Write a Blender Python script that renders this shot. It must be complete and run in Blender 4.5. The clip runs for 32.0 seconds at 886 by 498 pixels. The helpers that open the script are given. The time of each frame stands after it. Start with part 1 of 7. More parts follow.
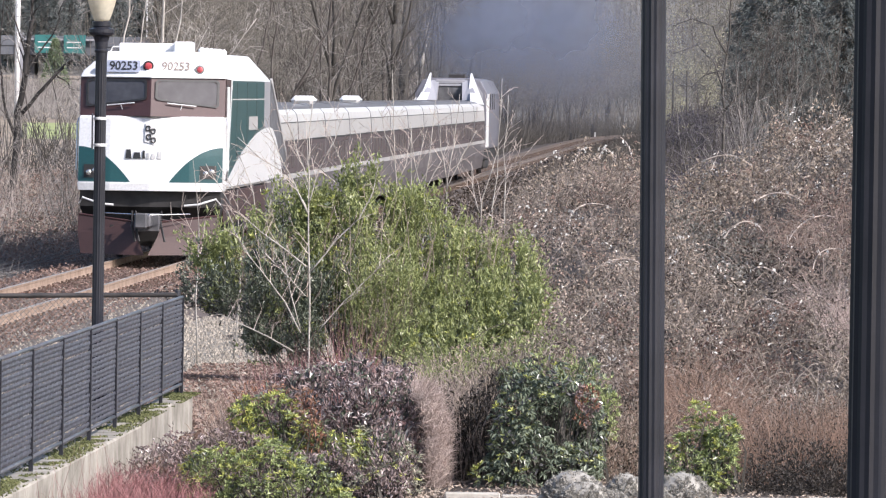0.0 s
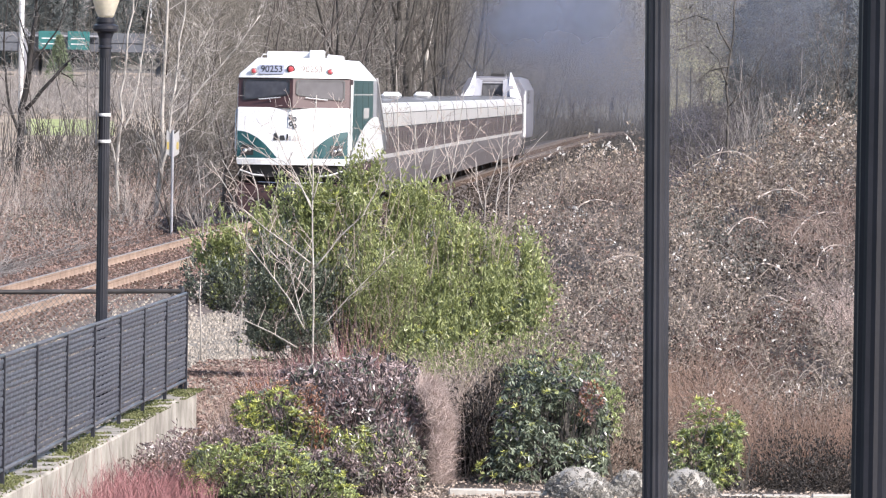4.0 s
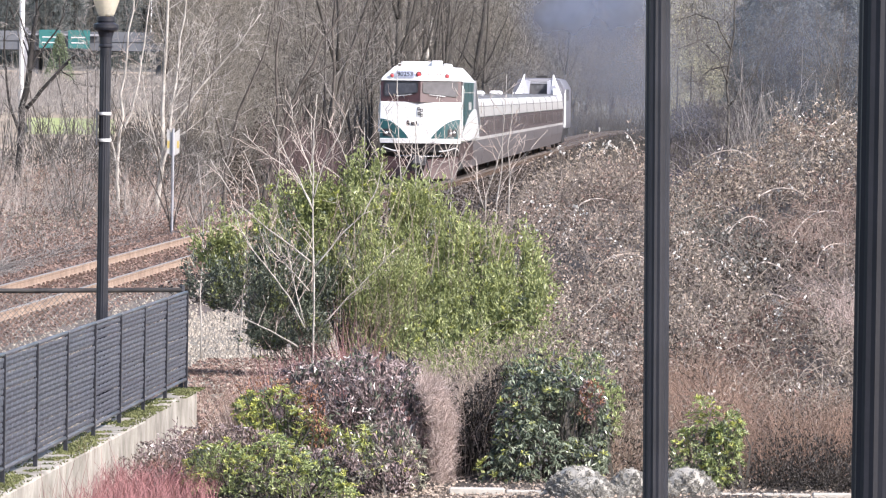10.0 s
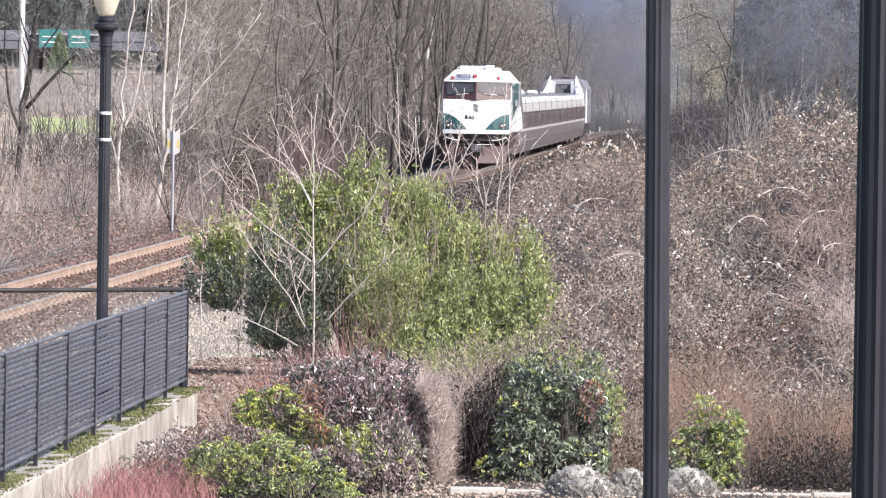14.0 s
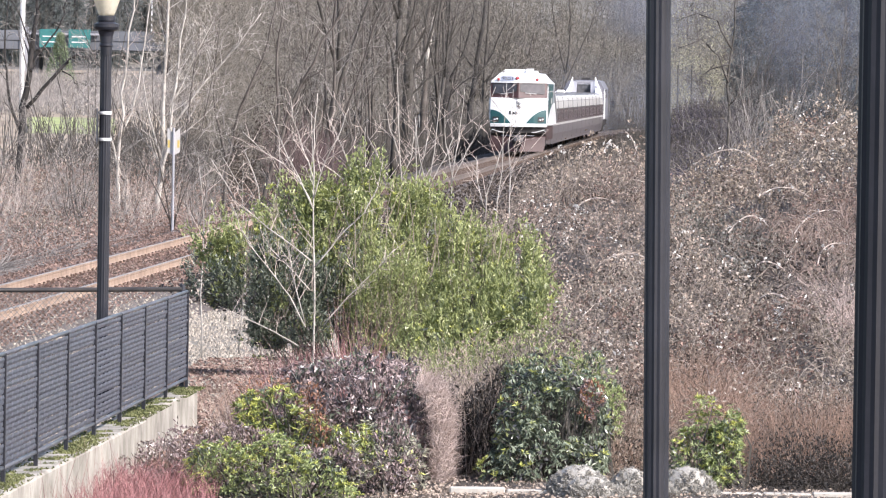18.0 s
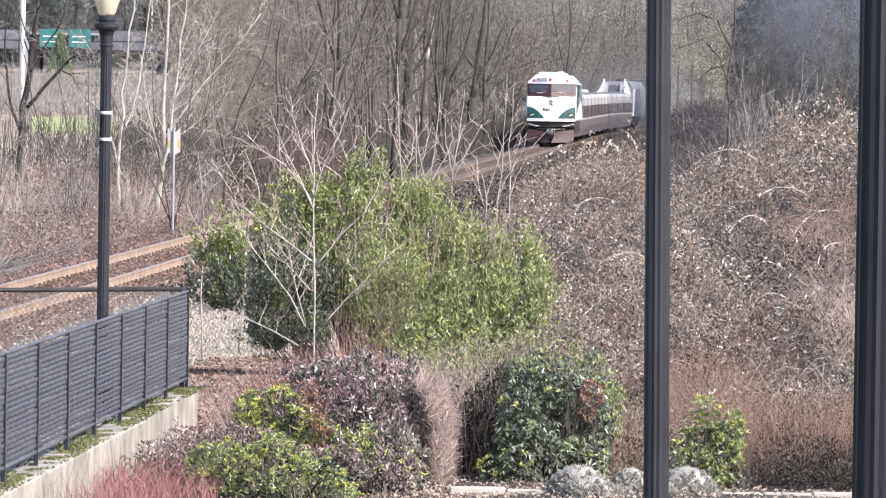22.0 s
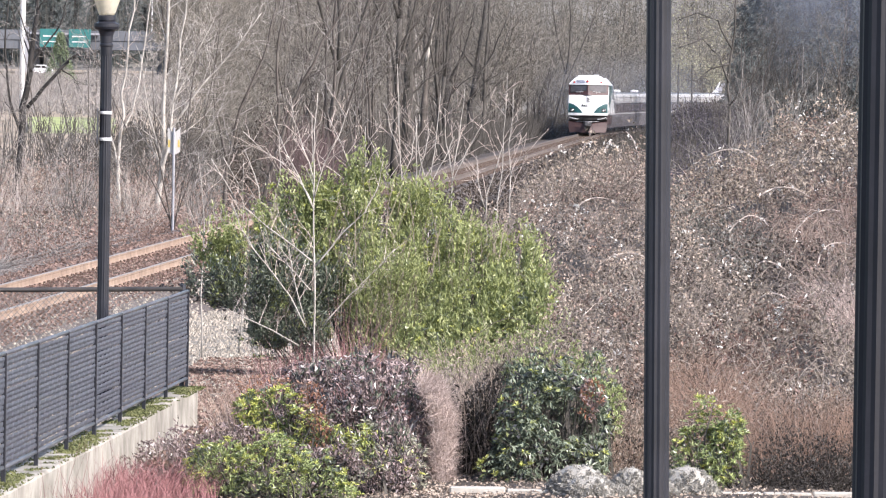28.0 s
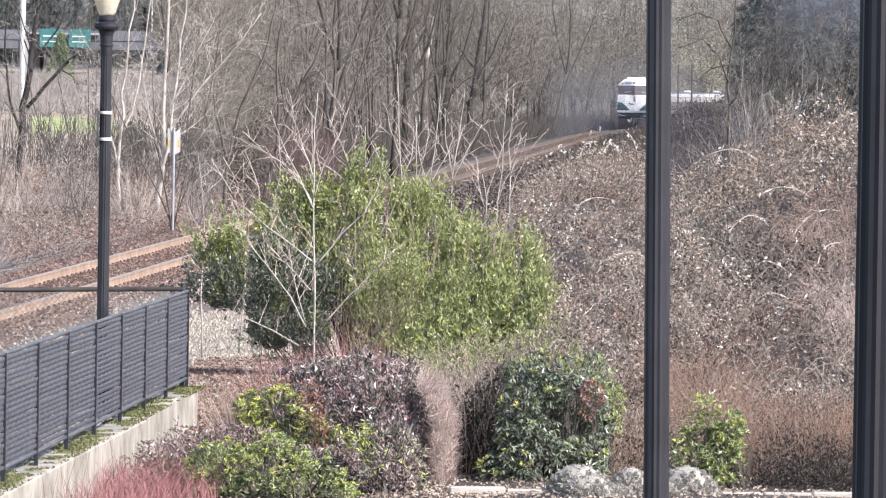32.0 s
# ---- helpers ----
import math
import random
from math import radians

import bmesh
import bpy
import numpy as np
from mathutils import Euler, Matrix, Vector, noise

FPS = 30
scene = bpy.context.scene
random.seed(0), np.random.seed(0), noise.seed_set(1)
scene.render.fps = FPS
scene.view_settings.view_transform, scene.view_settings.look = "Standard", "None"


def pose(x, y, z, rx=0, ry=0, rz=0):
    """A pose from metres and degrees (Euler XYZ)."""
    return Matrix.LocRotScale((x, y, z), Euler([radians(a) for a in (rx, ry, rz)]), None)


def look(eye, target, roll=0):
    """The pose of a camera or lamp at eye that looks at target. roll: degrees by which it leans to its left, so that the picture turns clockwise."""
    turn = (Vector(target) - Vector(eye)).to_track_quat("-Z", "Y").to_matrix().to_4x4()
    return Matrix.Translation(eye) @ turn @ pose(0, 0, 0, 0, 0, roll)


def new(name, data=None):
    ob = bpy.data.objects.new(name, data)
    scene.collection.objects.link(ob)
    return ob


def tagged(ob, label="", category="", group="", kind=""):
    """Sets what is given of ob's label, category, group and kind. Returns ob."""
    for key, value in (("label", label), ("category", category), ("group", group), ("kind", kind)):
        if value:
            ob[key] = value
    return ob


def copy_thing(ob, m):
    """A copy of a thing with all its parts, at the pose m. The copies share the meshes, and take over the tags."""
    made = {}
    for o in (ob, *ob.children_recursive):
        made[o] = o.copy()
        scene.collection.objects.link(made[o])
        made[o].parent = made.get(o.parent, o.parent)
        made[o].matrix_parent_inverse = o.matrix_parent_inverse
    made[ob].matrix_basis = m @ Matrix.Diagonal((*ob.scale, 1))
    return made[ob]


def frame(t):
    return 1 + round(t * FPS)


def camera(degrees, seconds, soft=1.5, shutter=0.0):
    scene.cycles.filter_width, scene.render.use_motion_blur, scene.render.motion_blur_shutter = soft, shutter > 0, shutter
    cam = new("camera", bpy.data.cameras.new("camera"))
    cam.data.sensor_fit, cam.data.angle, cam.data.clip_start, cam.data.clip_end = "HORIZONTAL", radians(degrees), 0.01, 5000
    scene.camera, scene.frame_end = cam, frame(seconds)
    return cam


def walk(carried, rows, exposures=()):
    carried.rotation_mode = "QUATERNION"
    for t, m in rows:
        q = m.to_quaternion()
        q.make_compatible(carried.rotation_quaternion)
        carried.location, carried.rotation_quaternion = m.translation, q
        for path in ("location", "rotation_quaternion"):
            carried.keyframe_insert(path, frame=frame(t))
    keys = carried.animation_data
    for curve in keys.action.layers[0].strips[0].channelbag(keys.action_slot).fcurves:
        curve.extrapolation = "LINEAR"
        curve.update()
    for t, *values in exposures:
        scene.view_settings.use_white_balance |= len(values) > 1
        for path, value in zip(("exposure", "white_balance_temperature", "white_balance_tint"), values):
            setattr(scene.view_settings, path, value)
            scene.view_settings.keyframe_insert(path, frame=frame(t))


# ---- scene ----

# Telephoto view along a curving railway line, from a raised spot beside the platform's end.
LENS = 2 * math.degrees(math.atan(784 / 14500))
EYE = (0.0, 0.0, 3.69)
cam = camera(LENS, 32.0, soft=1.2)
# (seconds, drift to the right, drift upwards) of the camera's aim, in ten-thousandths of a radian
DRIFT = [(0, 6.2, 7.24), (0.25, 3.8, 6.0), (0.5, 2.6, 5.1), (1, 2.35, 4.2), (2, 1.75, 3.5), (3.5, 1.4, 2.9),
         (6, 1.3, 2.0), (9, 1.0, 1.4), (13, 0.7, 0.8), (18, 0.35, 0.4), (25, 0.0, 0.1), (32, 0.0, 0.0)]
walk(cam, [(t, look(EYE, (a * 0.1, 1000, EYE[2] - 20.03 + b * 0.1), 0.85)) for t, a, b in DRIFT],
     exposures=[(t, e + 0.14, 6260, 15) for t, e in ((0, 0.2), (1, 0.28), (3, 0.38), (6, 0.47), (13, 0.54), (32, 0.6))])

# ---- light ----
SUN_AZ, SUN_EL = radians(52), radians(36)      # to the right of straight behind the camera
sun_from = Vector((math.sin(SUN_AZ) * math.cos(SUN_EL), -math.cos(SUN_AZ) * math.cos(SUN_EL), math.sin(SUN_EL)))
world = bpy.data.worlds.new("world")
scene.world = world
world.use_nodes = True
wn, wl = world.node_tree.nodes, world.node_tree.links
sky = wn.new("ShaderNodeTexSky")
sky.sky_type, sky.sun_disc, sky.sun_elevation = "NISHITA", False, SUN_EL
sky.sun_rotation = math.pi - SUN_AZ
sky.dust_density, sky.air_density = 2.0, 1.0
wl.new(sky.outputs[0], wn["Background"].inputs[0])
wn["Background"].inputs[1].default_value = 0.15
sun = new("sun", bpy.data.lights.new("sun", "SUN"))
sun.data.energy, sun.data.angle, sun.data.color = 4.6, radians(0.6), (1.0, 0.95, 0.88)
sun.matrix_world = look((0, 0, 60), Vector((0, 0, 60)) - sun_from)


# ---- materials ----
def shade(name, c1, c2, rough=0.8, metal=0.0, scale=3.0, fine=40.0, bump=0.2, dist=0.01, c3=None, coat=0.0, island=False, thin=0.0, spec=0.5):
    """Two colours by a broad noise, speckle by a fine one, with relief; island varies joined pieces, thin lets light through leaves."""
    m = bpy.data.materials.new(name)
    m.use_nodes = True
    n, l = m.node_tree.nodes, m.node_tree.links
    p = n["Principled BSDF"]
    p.inputs["Roughness"].default_value, p.inputs["Metallic"].default_value = rough, metal
    p.inputs["Coat Weight"].default_value = coat
    p.inputs["Specular IOR Level"].default_value = spec
    co = n.new("ShaderNodeTexCoord")
    big, small = n.new("ShaderNodeTexNoise"), n.new("ShaderNodeTexNoise")
    for t, s, d in ((big, scale, 5), (small, fine, 3)):
        t.inputs["Scale"].default_value, t.inputs["Detail"].default_value = s, d
        l.new(co.outputs["Object"], t.inputs["Vector"])
    ramp = n.new("ShaderNodeValToRGB")
    e = ramp.color_ramp.elements
    e[0].color, e[1].color = (*c1, 1), (*c2, 1)
    e[0].position, e[1].position = 0.3, 0.7
    if c3:
        q = e.new(0.86)
        q.color = (*c3, 1)
    if island:
        geo = n.new("ShaderNodeNewGeometry")
        e[0].position, e[1].position = 0.05, 0.75
        add = n.new("ShaderNodeMath")
        add.operation, add.inputs[1].default_value = "MULTIPLY_ADD", 0.5
        l.new(geo.outputs["Random Per Island"], add.inputs[0])
        half = n.new("ShaderNodeMath")
        half.operation, half.inputs[1].default_value = "MULTIPLY", 0.55
        l.new(big.outputs[0], half.inputs[0])
        l.new(half.outputs[0], add.inputs[2])
        l.new(add.outputs[0], ramp.inputs[0])
    else:
        l.new(big.outputs[0], ramp.inputs[0])
    mix = n.new("ShaderNodeMix")
    mix.data_type, mix.blend_type = "RGBA", "MULTIPLY"
    mix.inputs[0].default_value = 0.5
    sp = n.new("ShaderNodeMapRange")
    sp.inputs[3].default_value, sp.inputs[4].default_value = 0.55, 1.45
    l.new(small.outputs[0], sp.inputs[0])
    l.new(ramp.outputs[0], mix.inputs[6])
    l.new(sp.outputs[0], mix.inputs[7])
    l.new(mix.outputs[2], p.inputs["Base Color"])
    if bump:
        b = n.new("ShaderNodeBump")
        b.inputs["Strength"].default_value, b.inputs["Distance"].default_value = bump, dist
        l.new(small.outputs[0], b.inputs["Height"])
        l.new(b.outputs[0], p.inputs["Normal"])
    if thin:
        tr = n.new("ShaderNodeBsdfTranslucent")
        l.new(mix.outputs[2], tr.inputs[0])
        ms = n.new("ShaderNodeMixShader")
        ms.inputs[0].default_value = thin
        l.new(p.outputs[0], ms.inputs[1])
        l.new(tr.outputs[0], ms.inputs[2])
        l.new(ms.outputs[0], n["Material Output"].inputs[0])
    return m


def paint(name, c, rough=0.35, dirt=0.85, metal=0.0, coat=0.2):
    return shade(name, tuple(v * dirt for v in c), c, rough, metal, 0.9, 25, 0.0, 0.002, coat=coat)


WHITE = paint("white_paint", (0.82, 0.82, 0.82), 0.3, 0.94)
CREAM = paint("cream_paint", (0.51, 0.495, 0.485), 0.35, 0.9)
PEARL = paint("pearl_white_paint", (0.62, 0.61, 0.605), 0.35, 0.92)
GREEN = paint("evergreen_paint", (0.015, 0.076, 0.08), 0.35)
BROWN = paint("brown_paint", (0.082, 0.06, 0.06), 0.6, coat=0.0)
TAUPE = paint("taupe_paint", (0.138, 0.122, 0.127), 0.45)
PLOW = paint("red_brown_paint", (0.062, 0.029, 0.026), 0.6, 0.6)
MASKB = paint("maroon_brown_paint", (0.068, 0.031, 0.031), 0.5)
DARKROOF = paint("dark_grey_roof", (0.15, 0.15, 0.155), 0.6)
WORNBN = paint("worn_brown_digits", (0.24, 0.2, 0.18), 0.5)
PANE = shade("brown_tinted_glass", (0.07, 0.053, 0.053), (0.092, 0.07, 0.07), 0.3, 0.0, 1, 3, 0.0, spec=0.7)
BLACKM = shade("black_iron", (0.02, 0.019, 0.02), (0.048, 0.044, 0.043), 0.6, 0.2, 4, 60, 0.2, 0.003)
ROOFG = paint("grey_roof", (0.33, 0.33, 0.35), 0.5)
MESHG = shade("dark_mesh", (0.06, 0.06, 0.065), (0.16, 0.16, 0.17), 0.6, 0.2, 3, 30, 0.3, 0.01)
SLATE = paint("slate_grey_paint", (0.19, 0.19, 0.225), 0.4)
LOCOG = paint("loco_grey_paint", (0.36, 0.36, 0.39), 0.35)
TINT = shade("tinted_glass", (0.03, 0.028, 0.03), (0.05, 0.045, 0.045), 0.06, 0.0, 1, 3, 0.0, spec=0.8)
GLASS = shade("windshield_glass", (0.05, 0.048, 0.051), (0.08, 0.076, 0.08), 0.1, 0.0, 1.5, 6, 0.0, spec=0.8)
REDL = shade("red_lens", (0.4, 0.03, 0.04), (0.62, 0.14, 0.15), 0.2, 0, 8, 30, 0.05)
CHROME = shade("bright_metal", (0.55, 0.55, 0.55), (0.75, 0.75, 0.75), 0.25, 0.9, 5, 60, 0.05)
INK = shade("dark_lettering", (0.02, 0.02, 0.022), (0.035, 0.035, 0.035), 0.5, 0, 6, 40, 0.02)
POLE = shade("pole_paint", (0.015, 0.016, 0.021), (0.028, 0.029, 0.038), 0.36, 0.0, 3, 70, 0.12, 0.002, spec=0.45)
# A darker pole colour, used on one post only.
DARKPOLE = shade("dark_pole", (0.008, 0.009, 0.013), (0.016, 0.017, 0.024), 0.42, 0.0, 3, 70, 0.12, 0.002, spec=0.35)
STRAP = paint("white_strap", (0.75, 0.75, 0.75), 0.4)
GLOBE = shade("frosted_globe", (0.78, 0.72, 0.58), (0.88, 0.84, 0.74), 0.25, 0, 3, 20, 0.0, thin=0.4)
FENCE = shade("fence_paint", (0.03, 0.033, 0.043), (0.06, 0.064, 0.078), 0.5, 0.1, 6, 80, 0.2, 0.002)
# Lighter than the fence: the rails' pale highlight is in the colour.
RAILP = shade("rail_highlight_paint", (0.07, 0.074, 0.088), (0.13, 0.135, 0.15), 0.4, 0.1, 6, 80, 0.15, 0.002)
SLAT = shade("slat_vinyl", (0.05, 0.055, 0.072), (0.098, 0.102, 0.124), 0.45, 0.0, 2.5, 60, 0.2, 0.003)
WIRE = shade("galvanised_wire", (0.12, 0.12, 0.12), (0.2, 0.2, 0.2), 0.5, 0.6, 6, 40, 0.0)
CONC = shade("mossy_concrete", (0.19, 0.175, 0.145), (0.43, 0.4, 0.35), 0.9, 0, 2.6, 24, 0.4, 0.01, c3=(0.22, 0.23, 0.12))
MOSS = shade("moss", (0.070, 0.082, 0.031), (0.172, 0.179, 0.074), 0.95, 0, 4, 40, 0.6, 0.02)
KERB = shade("kerb_stone", (0.36, 0.33, 0.29), (0.5, 0.47, 0.42), 0.9, 0, 3, 30, 0.3, 0.01)
RUST = shade("rail_rust", (0.22, 0.15, 0.11), (0.4, 0.295, 0.22), 0.75, 0.1, 2, 50, 0.3, 0.004)
# Darker copy of the rail colour: paints the dimmer far stretch.
FARRAIL = shade("far_rail_dark", (0.085, 0.066, 0.056), (0.16, 0.13, 0.11), 0.8, 0.1, 2, 50, 0.3, 0.004)
RAILTOP = shade("worn_rail_top", (0.28, 0.23, 0.19), (0.42, 0.35, 0.29), 0.4, 0.4, 3, 60, 0.05)
TIE = shade("creosoted_wood", (0.068, 0.046, 0.035), (0.160, 0.112, 0.084), 0.9, 0, 3, 40, 0.5, 0.01)
STONE = shade("ballast_stone", (0.11, 0.095, 0.075), (0.4, 0.355, 0.295), 0.9, 0, 2.5, 30, 0.5, 0.02, island=True)
BALLAST = shade("ballast_bed", (0.07, 0.055, 0.048), (0.16, 0.132, 0.116), 0.95, 0, 1.2, 22, 0.9, 0.04)
SOIL = shade("leafy_soil", (0.03, 0.024, 0.02), (0.085, 0.068, 0.057), 0.95, 0, 0.35, 9, 0.8, 0.05)
LAWN = shade("rough_grass", (0.22, 0.26, 0.09), (0.38, 0.42, 0.19), 0.95, 0, 0.3, 6, 0.6, 0.05)
BARK = shade("grey_bark", (0.047, 0.040, 0.036), (0.128, 0.111, 0.098), 0.9, 0, 2.5, 18, 0.6, 0.02)
DARKBARK = shade("dark_bark", (0.037, 0.033, 0.029), (0.092, 0.083, 0.073), 0.9, 0, 2, 18, 0.6, 0.02)
PALEBARK = shade("pale_bark", (0.26, 0.238, 0.21), (0.54, 0.505, 0.46), 0.8, 0, 3, 20, 0.4, 0.01, c3=(0.16, 0.14, 0.12))
TWIG = shade("bare_twigs", (0.036, 0.033, 0.028), (0.122, 0.110, 0.095), 0.9, 0, 0.6, 8, 0.0, island=True)
PINKTWIG = shade("pale_pink_twigs", (0.26, 0.2, 0.175), (0.55, 0.48, 0.43), 0.8, 0, 1.5, 8, 0.0, island=True)
BANKCANE = shade("bramble_stems", (0.069, 0.054, 0.047), (0.265, 0.224, 0.193), 0.85, 0, 1.0, 8, 0.0, c3=(0.437, 0.380, 0.322), island=True)
CANE = shade("dry_canes", (0.12, 0.083, 0.068), (0.4, 0.33, 0.28), 0.85, 0, 1.0, 8, 0.0, island=True)
BRUSHTWIG = shade("brush_twigs", (0.1, 0.092, 0.086), (0.31, 0.285, 0.265), 0.9, 0, 0.8, 8, 0.0, island=True)
DOGWOOD = shade("dogwood_stems", (0.1, 0.036, 0.04), (0.36, 0.17, 0.17), 0.7, 0, 1.5, 8, 0.0, island=True)
GRAVEL = shade("pale_gravel", (0.13, 0.116, 0.094), (0.3, 0.272, 0.228), 0.95, 0, 2.0, 30, 0.9, 0.03)
REDTWIG = shade("red_twigs", (0.11, 0.045, 0.048), (0.32, 0.17, 0.165), 0.7, 0, 1.5, 8, 0.0, island=True)
PURPTWIG = shade("purplish_twigs", (0.050, 0.031, 0.032), (0.136, 0.090, 0.090), 0.8, 0, 1.5, 8, 0.0, island=True)
STRAW = shade("dry_straw", (0.15, 0.1, 0.075), (0.42, 0.32, 0.25), 0.9, 0, 1.2, 8, 0.0, island=True, thin=0.2)
PINKSTRAW = shade("pinkish_straw", (0.24, 0.175, 0.155), (0.6, 0.49, 0.44), 0.9, 0, 1.2, 8, 0.0, island=True, thin=0.2)
# The palest tone (c3) stands in for highlights on the leaves.
LEAFG = shade("laurel_leaf", (0.074, 0.098, 0.034), (0.403, 0.440, 0.191), 0.34, 0, 1.3, 30, 0.0, c3=(0.721, 0.710, 0.456), island=True, thin=0.35)
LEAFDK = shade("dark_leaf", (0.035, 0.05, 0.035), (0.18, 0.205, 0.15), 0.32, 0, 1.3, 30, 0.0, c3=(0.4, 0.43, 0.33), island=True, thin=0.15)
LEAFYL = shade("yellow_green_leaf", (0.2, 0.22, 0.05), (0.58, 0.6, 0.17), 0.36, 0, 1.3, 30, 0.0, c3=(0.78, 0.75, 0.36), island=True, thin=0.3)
LEAFHG = shade("glossy_bronze_leaf", (0.052, 0.037, 0.037), (0.345, 0.270, 0.259), 0.25, 0, 2, 30, 0.0, c3=(0.713, 0.655, 0.644), island=True, thin=0.1)
FARTWIG = shade("far_twigs", (0.069, 0.062, 0.052), (0.198, 0.179, 0.152), 0.9, 0, 0.2, 4, 0.0, island=True)
LEAFSH = shade("shrub_leaf", (0.06, 0.092, 0.032), (0.38, 0.44, 0.185), 0.3, 0, 1.3, 30, 0.0, c3=(0.74, 0.75, 0.52), island=True, thin=0.2)
BLACKBARK = shade("black_bark", (0.018, 0.016, 0.015), (0.045, 0.04, 0.037), 0.85, 0, 2, 18, 0.5, 0.02)
LEAFRH = shade("rhododendron_leaf", (0.036, 0.052, 0.034), (0.25, 0.29, 0.205), 0.24, 0, 1.3, 30, 0.0, c3=(0.42, 0.46, 0.36), island=True, thin=0.12)
LEAFGG = shade("grey_green_leaf", (0.07, 0.072, 0.048), (0.42, 0.41, 0.31), 0.35, 0, 1.5, 30, 0.0, c3=(0.6, 0.62, 0.54), island=True, thin=0.15)
LEAFOR = shade("orange_leaf", (0.2, 0.12, 0.08), (0.44, 0.28, 0.2), 0.5, 0, 2, 30, 0.0, island=True, thin=0.25)
RUSTSTRAW = shade("rust_straw", (0.14, 0.085, 0.063), (0.36, 0.25, 0.19), 0.9, 0, 1.2, 8, 0.0, island=True, thin=0.2)
LEAFRD = shade("rust_red_leaf", (0.14, 0.06, 0.045), (0.36, 0.18, 0.11), 0.5, 0, 2, 30, 0.0, island=True, thin=0.2)
LEAFBR = shade("bramble_leaf", (0.062, 0.051, 0.041), (0.346, 0.291, 0.233), 0.4, 0, 0.7, 12, 0.0, c3=(0.643, 0.559, 0.489), island=True, thin=0.35)
# Dead brown, made darker to paint shade among leaves as well.
LEAFDB = shade("dead_brush_shade_leaf", (0.016, 0.013, 0.011), (0.072, 0.055, 0.043), 0.6, 0, 1.2, 12, 0.0, c3=(0.15, 0.12, 0.095), island=True, thin=0.1)
# Brown leaf colour for the shade under the brambles.
UNDERLEAF = shade("shade_under_leaf", (0.041, 0.032, 0.028), (0.142, 0.110, 0.091), 0.6, 0, 1.2, 12, 0.0, c3=(0.225, 0.178, 0.150), island=True, thin=0.35)
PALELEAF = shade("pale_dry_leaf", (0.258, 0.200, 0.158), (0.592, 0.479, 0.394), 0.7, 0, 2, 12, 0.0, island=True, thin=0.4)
GREYBRAM = shade("grey_bramble_leaf", (0.046, 0.045, 0.038), (0.246, 0.237, 0.205), 0.4, 0, 0.8, 12, 0.0, c3=(0.456, 0.438, 0.392), island=True, thin=0.35)
RUSTLEAF = shade("russet_leaf", (0.05, 0.032, 0.027), (0.24, 0.152, 0.124), 0.6, 0, 0.8, 12, 0.0, c3=(0.42, 0.325, 0.27), island=True, thin=0.4)
RUSTCANE = shade("russet_stem", (0.06, 0.042, 0.036), (0.31, 0.235, 0.2), 0.85, 0, 1.0, 8, 0.0, island=True)
# Near-black leaf colour that paints the shade inside two brushes.
SHADELEAF = shade("painted_shade_leaf", (0.012, 0.01, 0.008), (0.05, 0.041, 0.034), 0.6, 0, 1.2, 12, 0.0, c3=(0.1, 0.085, 0.07), island=True, thin=0.1)
# Mauve-grey leaf colour that stands in for shade on the slope.
SLOPE = shade("slaty_shade_leaf", (0.068, 0.06, 0.071), (0.135, 0.119, 0.136), 0.95, 0, 0.5, 10, 0.0, thin=0.3)
OLIVE = shade("olive_bramble_leaf", (0.105, 0.084, 0.061), (0.431, 0.351, 0.274), 0.45, 0, 0.8, 12, 0.0, c3=(0.745, 0.647, 0.559), island=True, thin=0.35)
MEADOW = shade("dry_meadow", (0.21, 0.168, 0.12), (0.38, 0.312, 0.238), 0.95, 0, 0.08, 2.5, 0.8, 0.1)
LEAFBN = shade("withered_leaf", (0.105, 0.064, 0.051), (0.347, 0.238, 0.194), 0.7, 0, 0.6, 12, 0.0, c3=(0.525, 0.407, 0.330), island=True, thin=0.3)
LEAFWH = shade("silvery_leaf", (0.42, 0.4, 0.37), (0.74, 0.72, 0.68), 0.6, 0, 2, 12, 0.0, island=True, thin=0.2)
LITTER = shade("fallen_leaf", (0.2, 0.15, 0.115), (0.47, 0.39, 0.32), 0.7, 0, 2, 12, 0.0, island=True, thin=0.1)
GREYLEAF = shade("grey_lavender", (0.22, 0.21, 0.19), (0.46, 0.44, 0.4), 0.8, 0, 4, 30, 0.0, island=True, thin=0.15)
CONIFER = shade("conifer_needles", (0.055, 0.068, 0.07), (0.125, 0.143, 0.138), 0.7, 0, 0.4, 5, 0.0, island=True, thin=0.1)
FARCROWN = shade("far_bare_crowns", (0.1, 0.094, 0.084), (0.27, 0.252, 0.215), 0.95, 0, 0.09, 0.6, 0.0, c3=(0.3, 0.295, 0.225), thin=0.5)
# Blackish leaf colour; within the shrubs it paints their inner shade.
LEAFBK = shade("blackish_leaf", (0.022, 0.023, 0.025), (0.078, 0.078, 0.08), 0.5, 0, 0.8, 12, 0.0, island=True)
FARLEAF = shade("yellowish_budding_twigs", (0.25, 0.235, 0.155), (0.4, 0.385, 0.26), 0.9, 0, 0.2, 4, 0.0, island=True, thin=0.3)
FARWOOD = shade("far_wood", (0.11, 0.102, 0.09), (0.21, 0.195, 0.168), 0.95, 0, 0.05, 1.2, 0.3, 0.3, c3=(0.24, 0.236, 0.185))
ROADC = shade("weathered_bridge_concrete", (0.1, 0.105, 0.12), (0.165, 0.175, 0.195), 0.9, 0, 0.3, 4, 0.3, 0.02)
SIGNG = paint("sign_green", (0.035, 0.175, 0.17), 0.5)
FARGREEN = shade("young_conifer_needles", (0.13, 0.17, 0.1), (0.26, 0.31, 0.19), 0.9, 0, 0.4, 4, 0.0, island=True, thin=0.3)
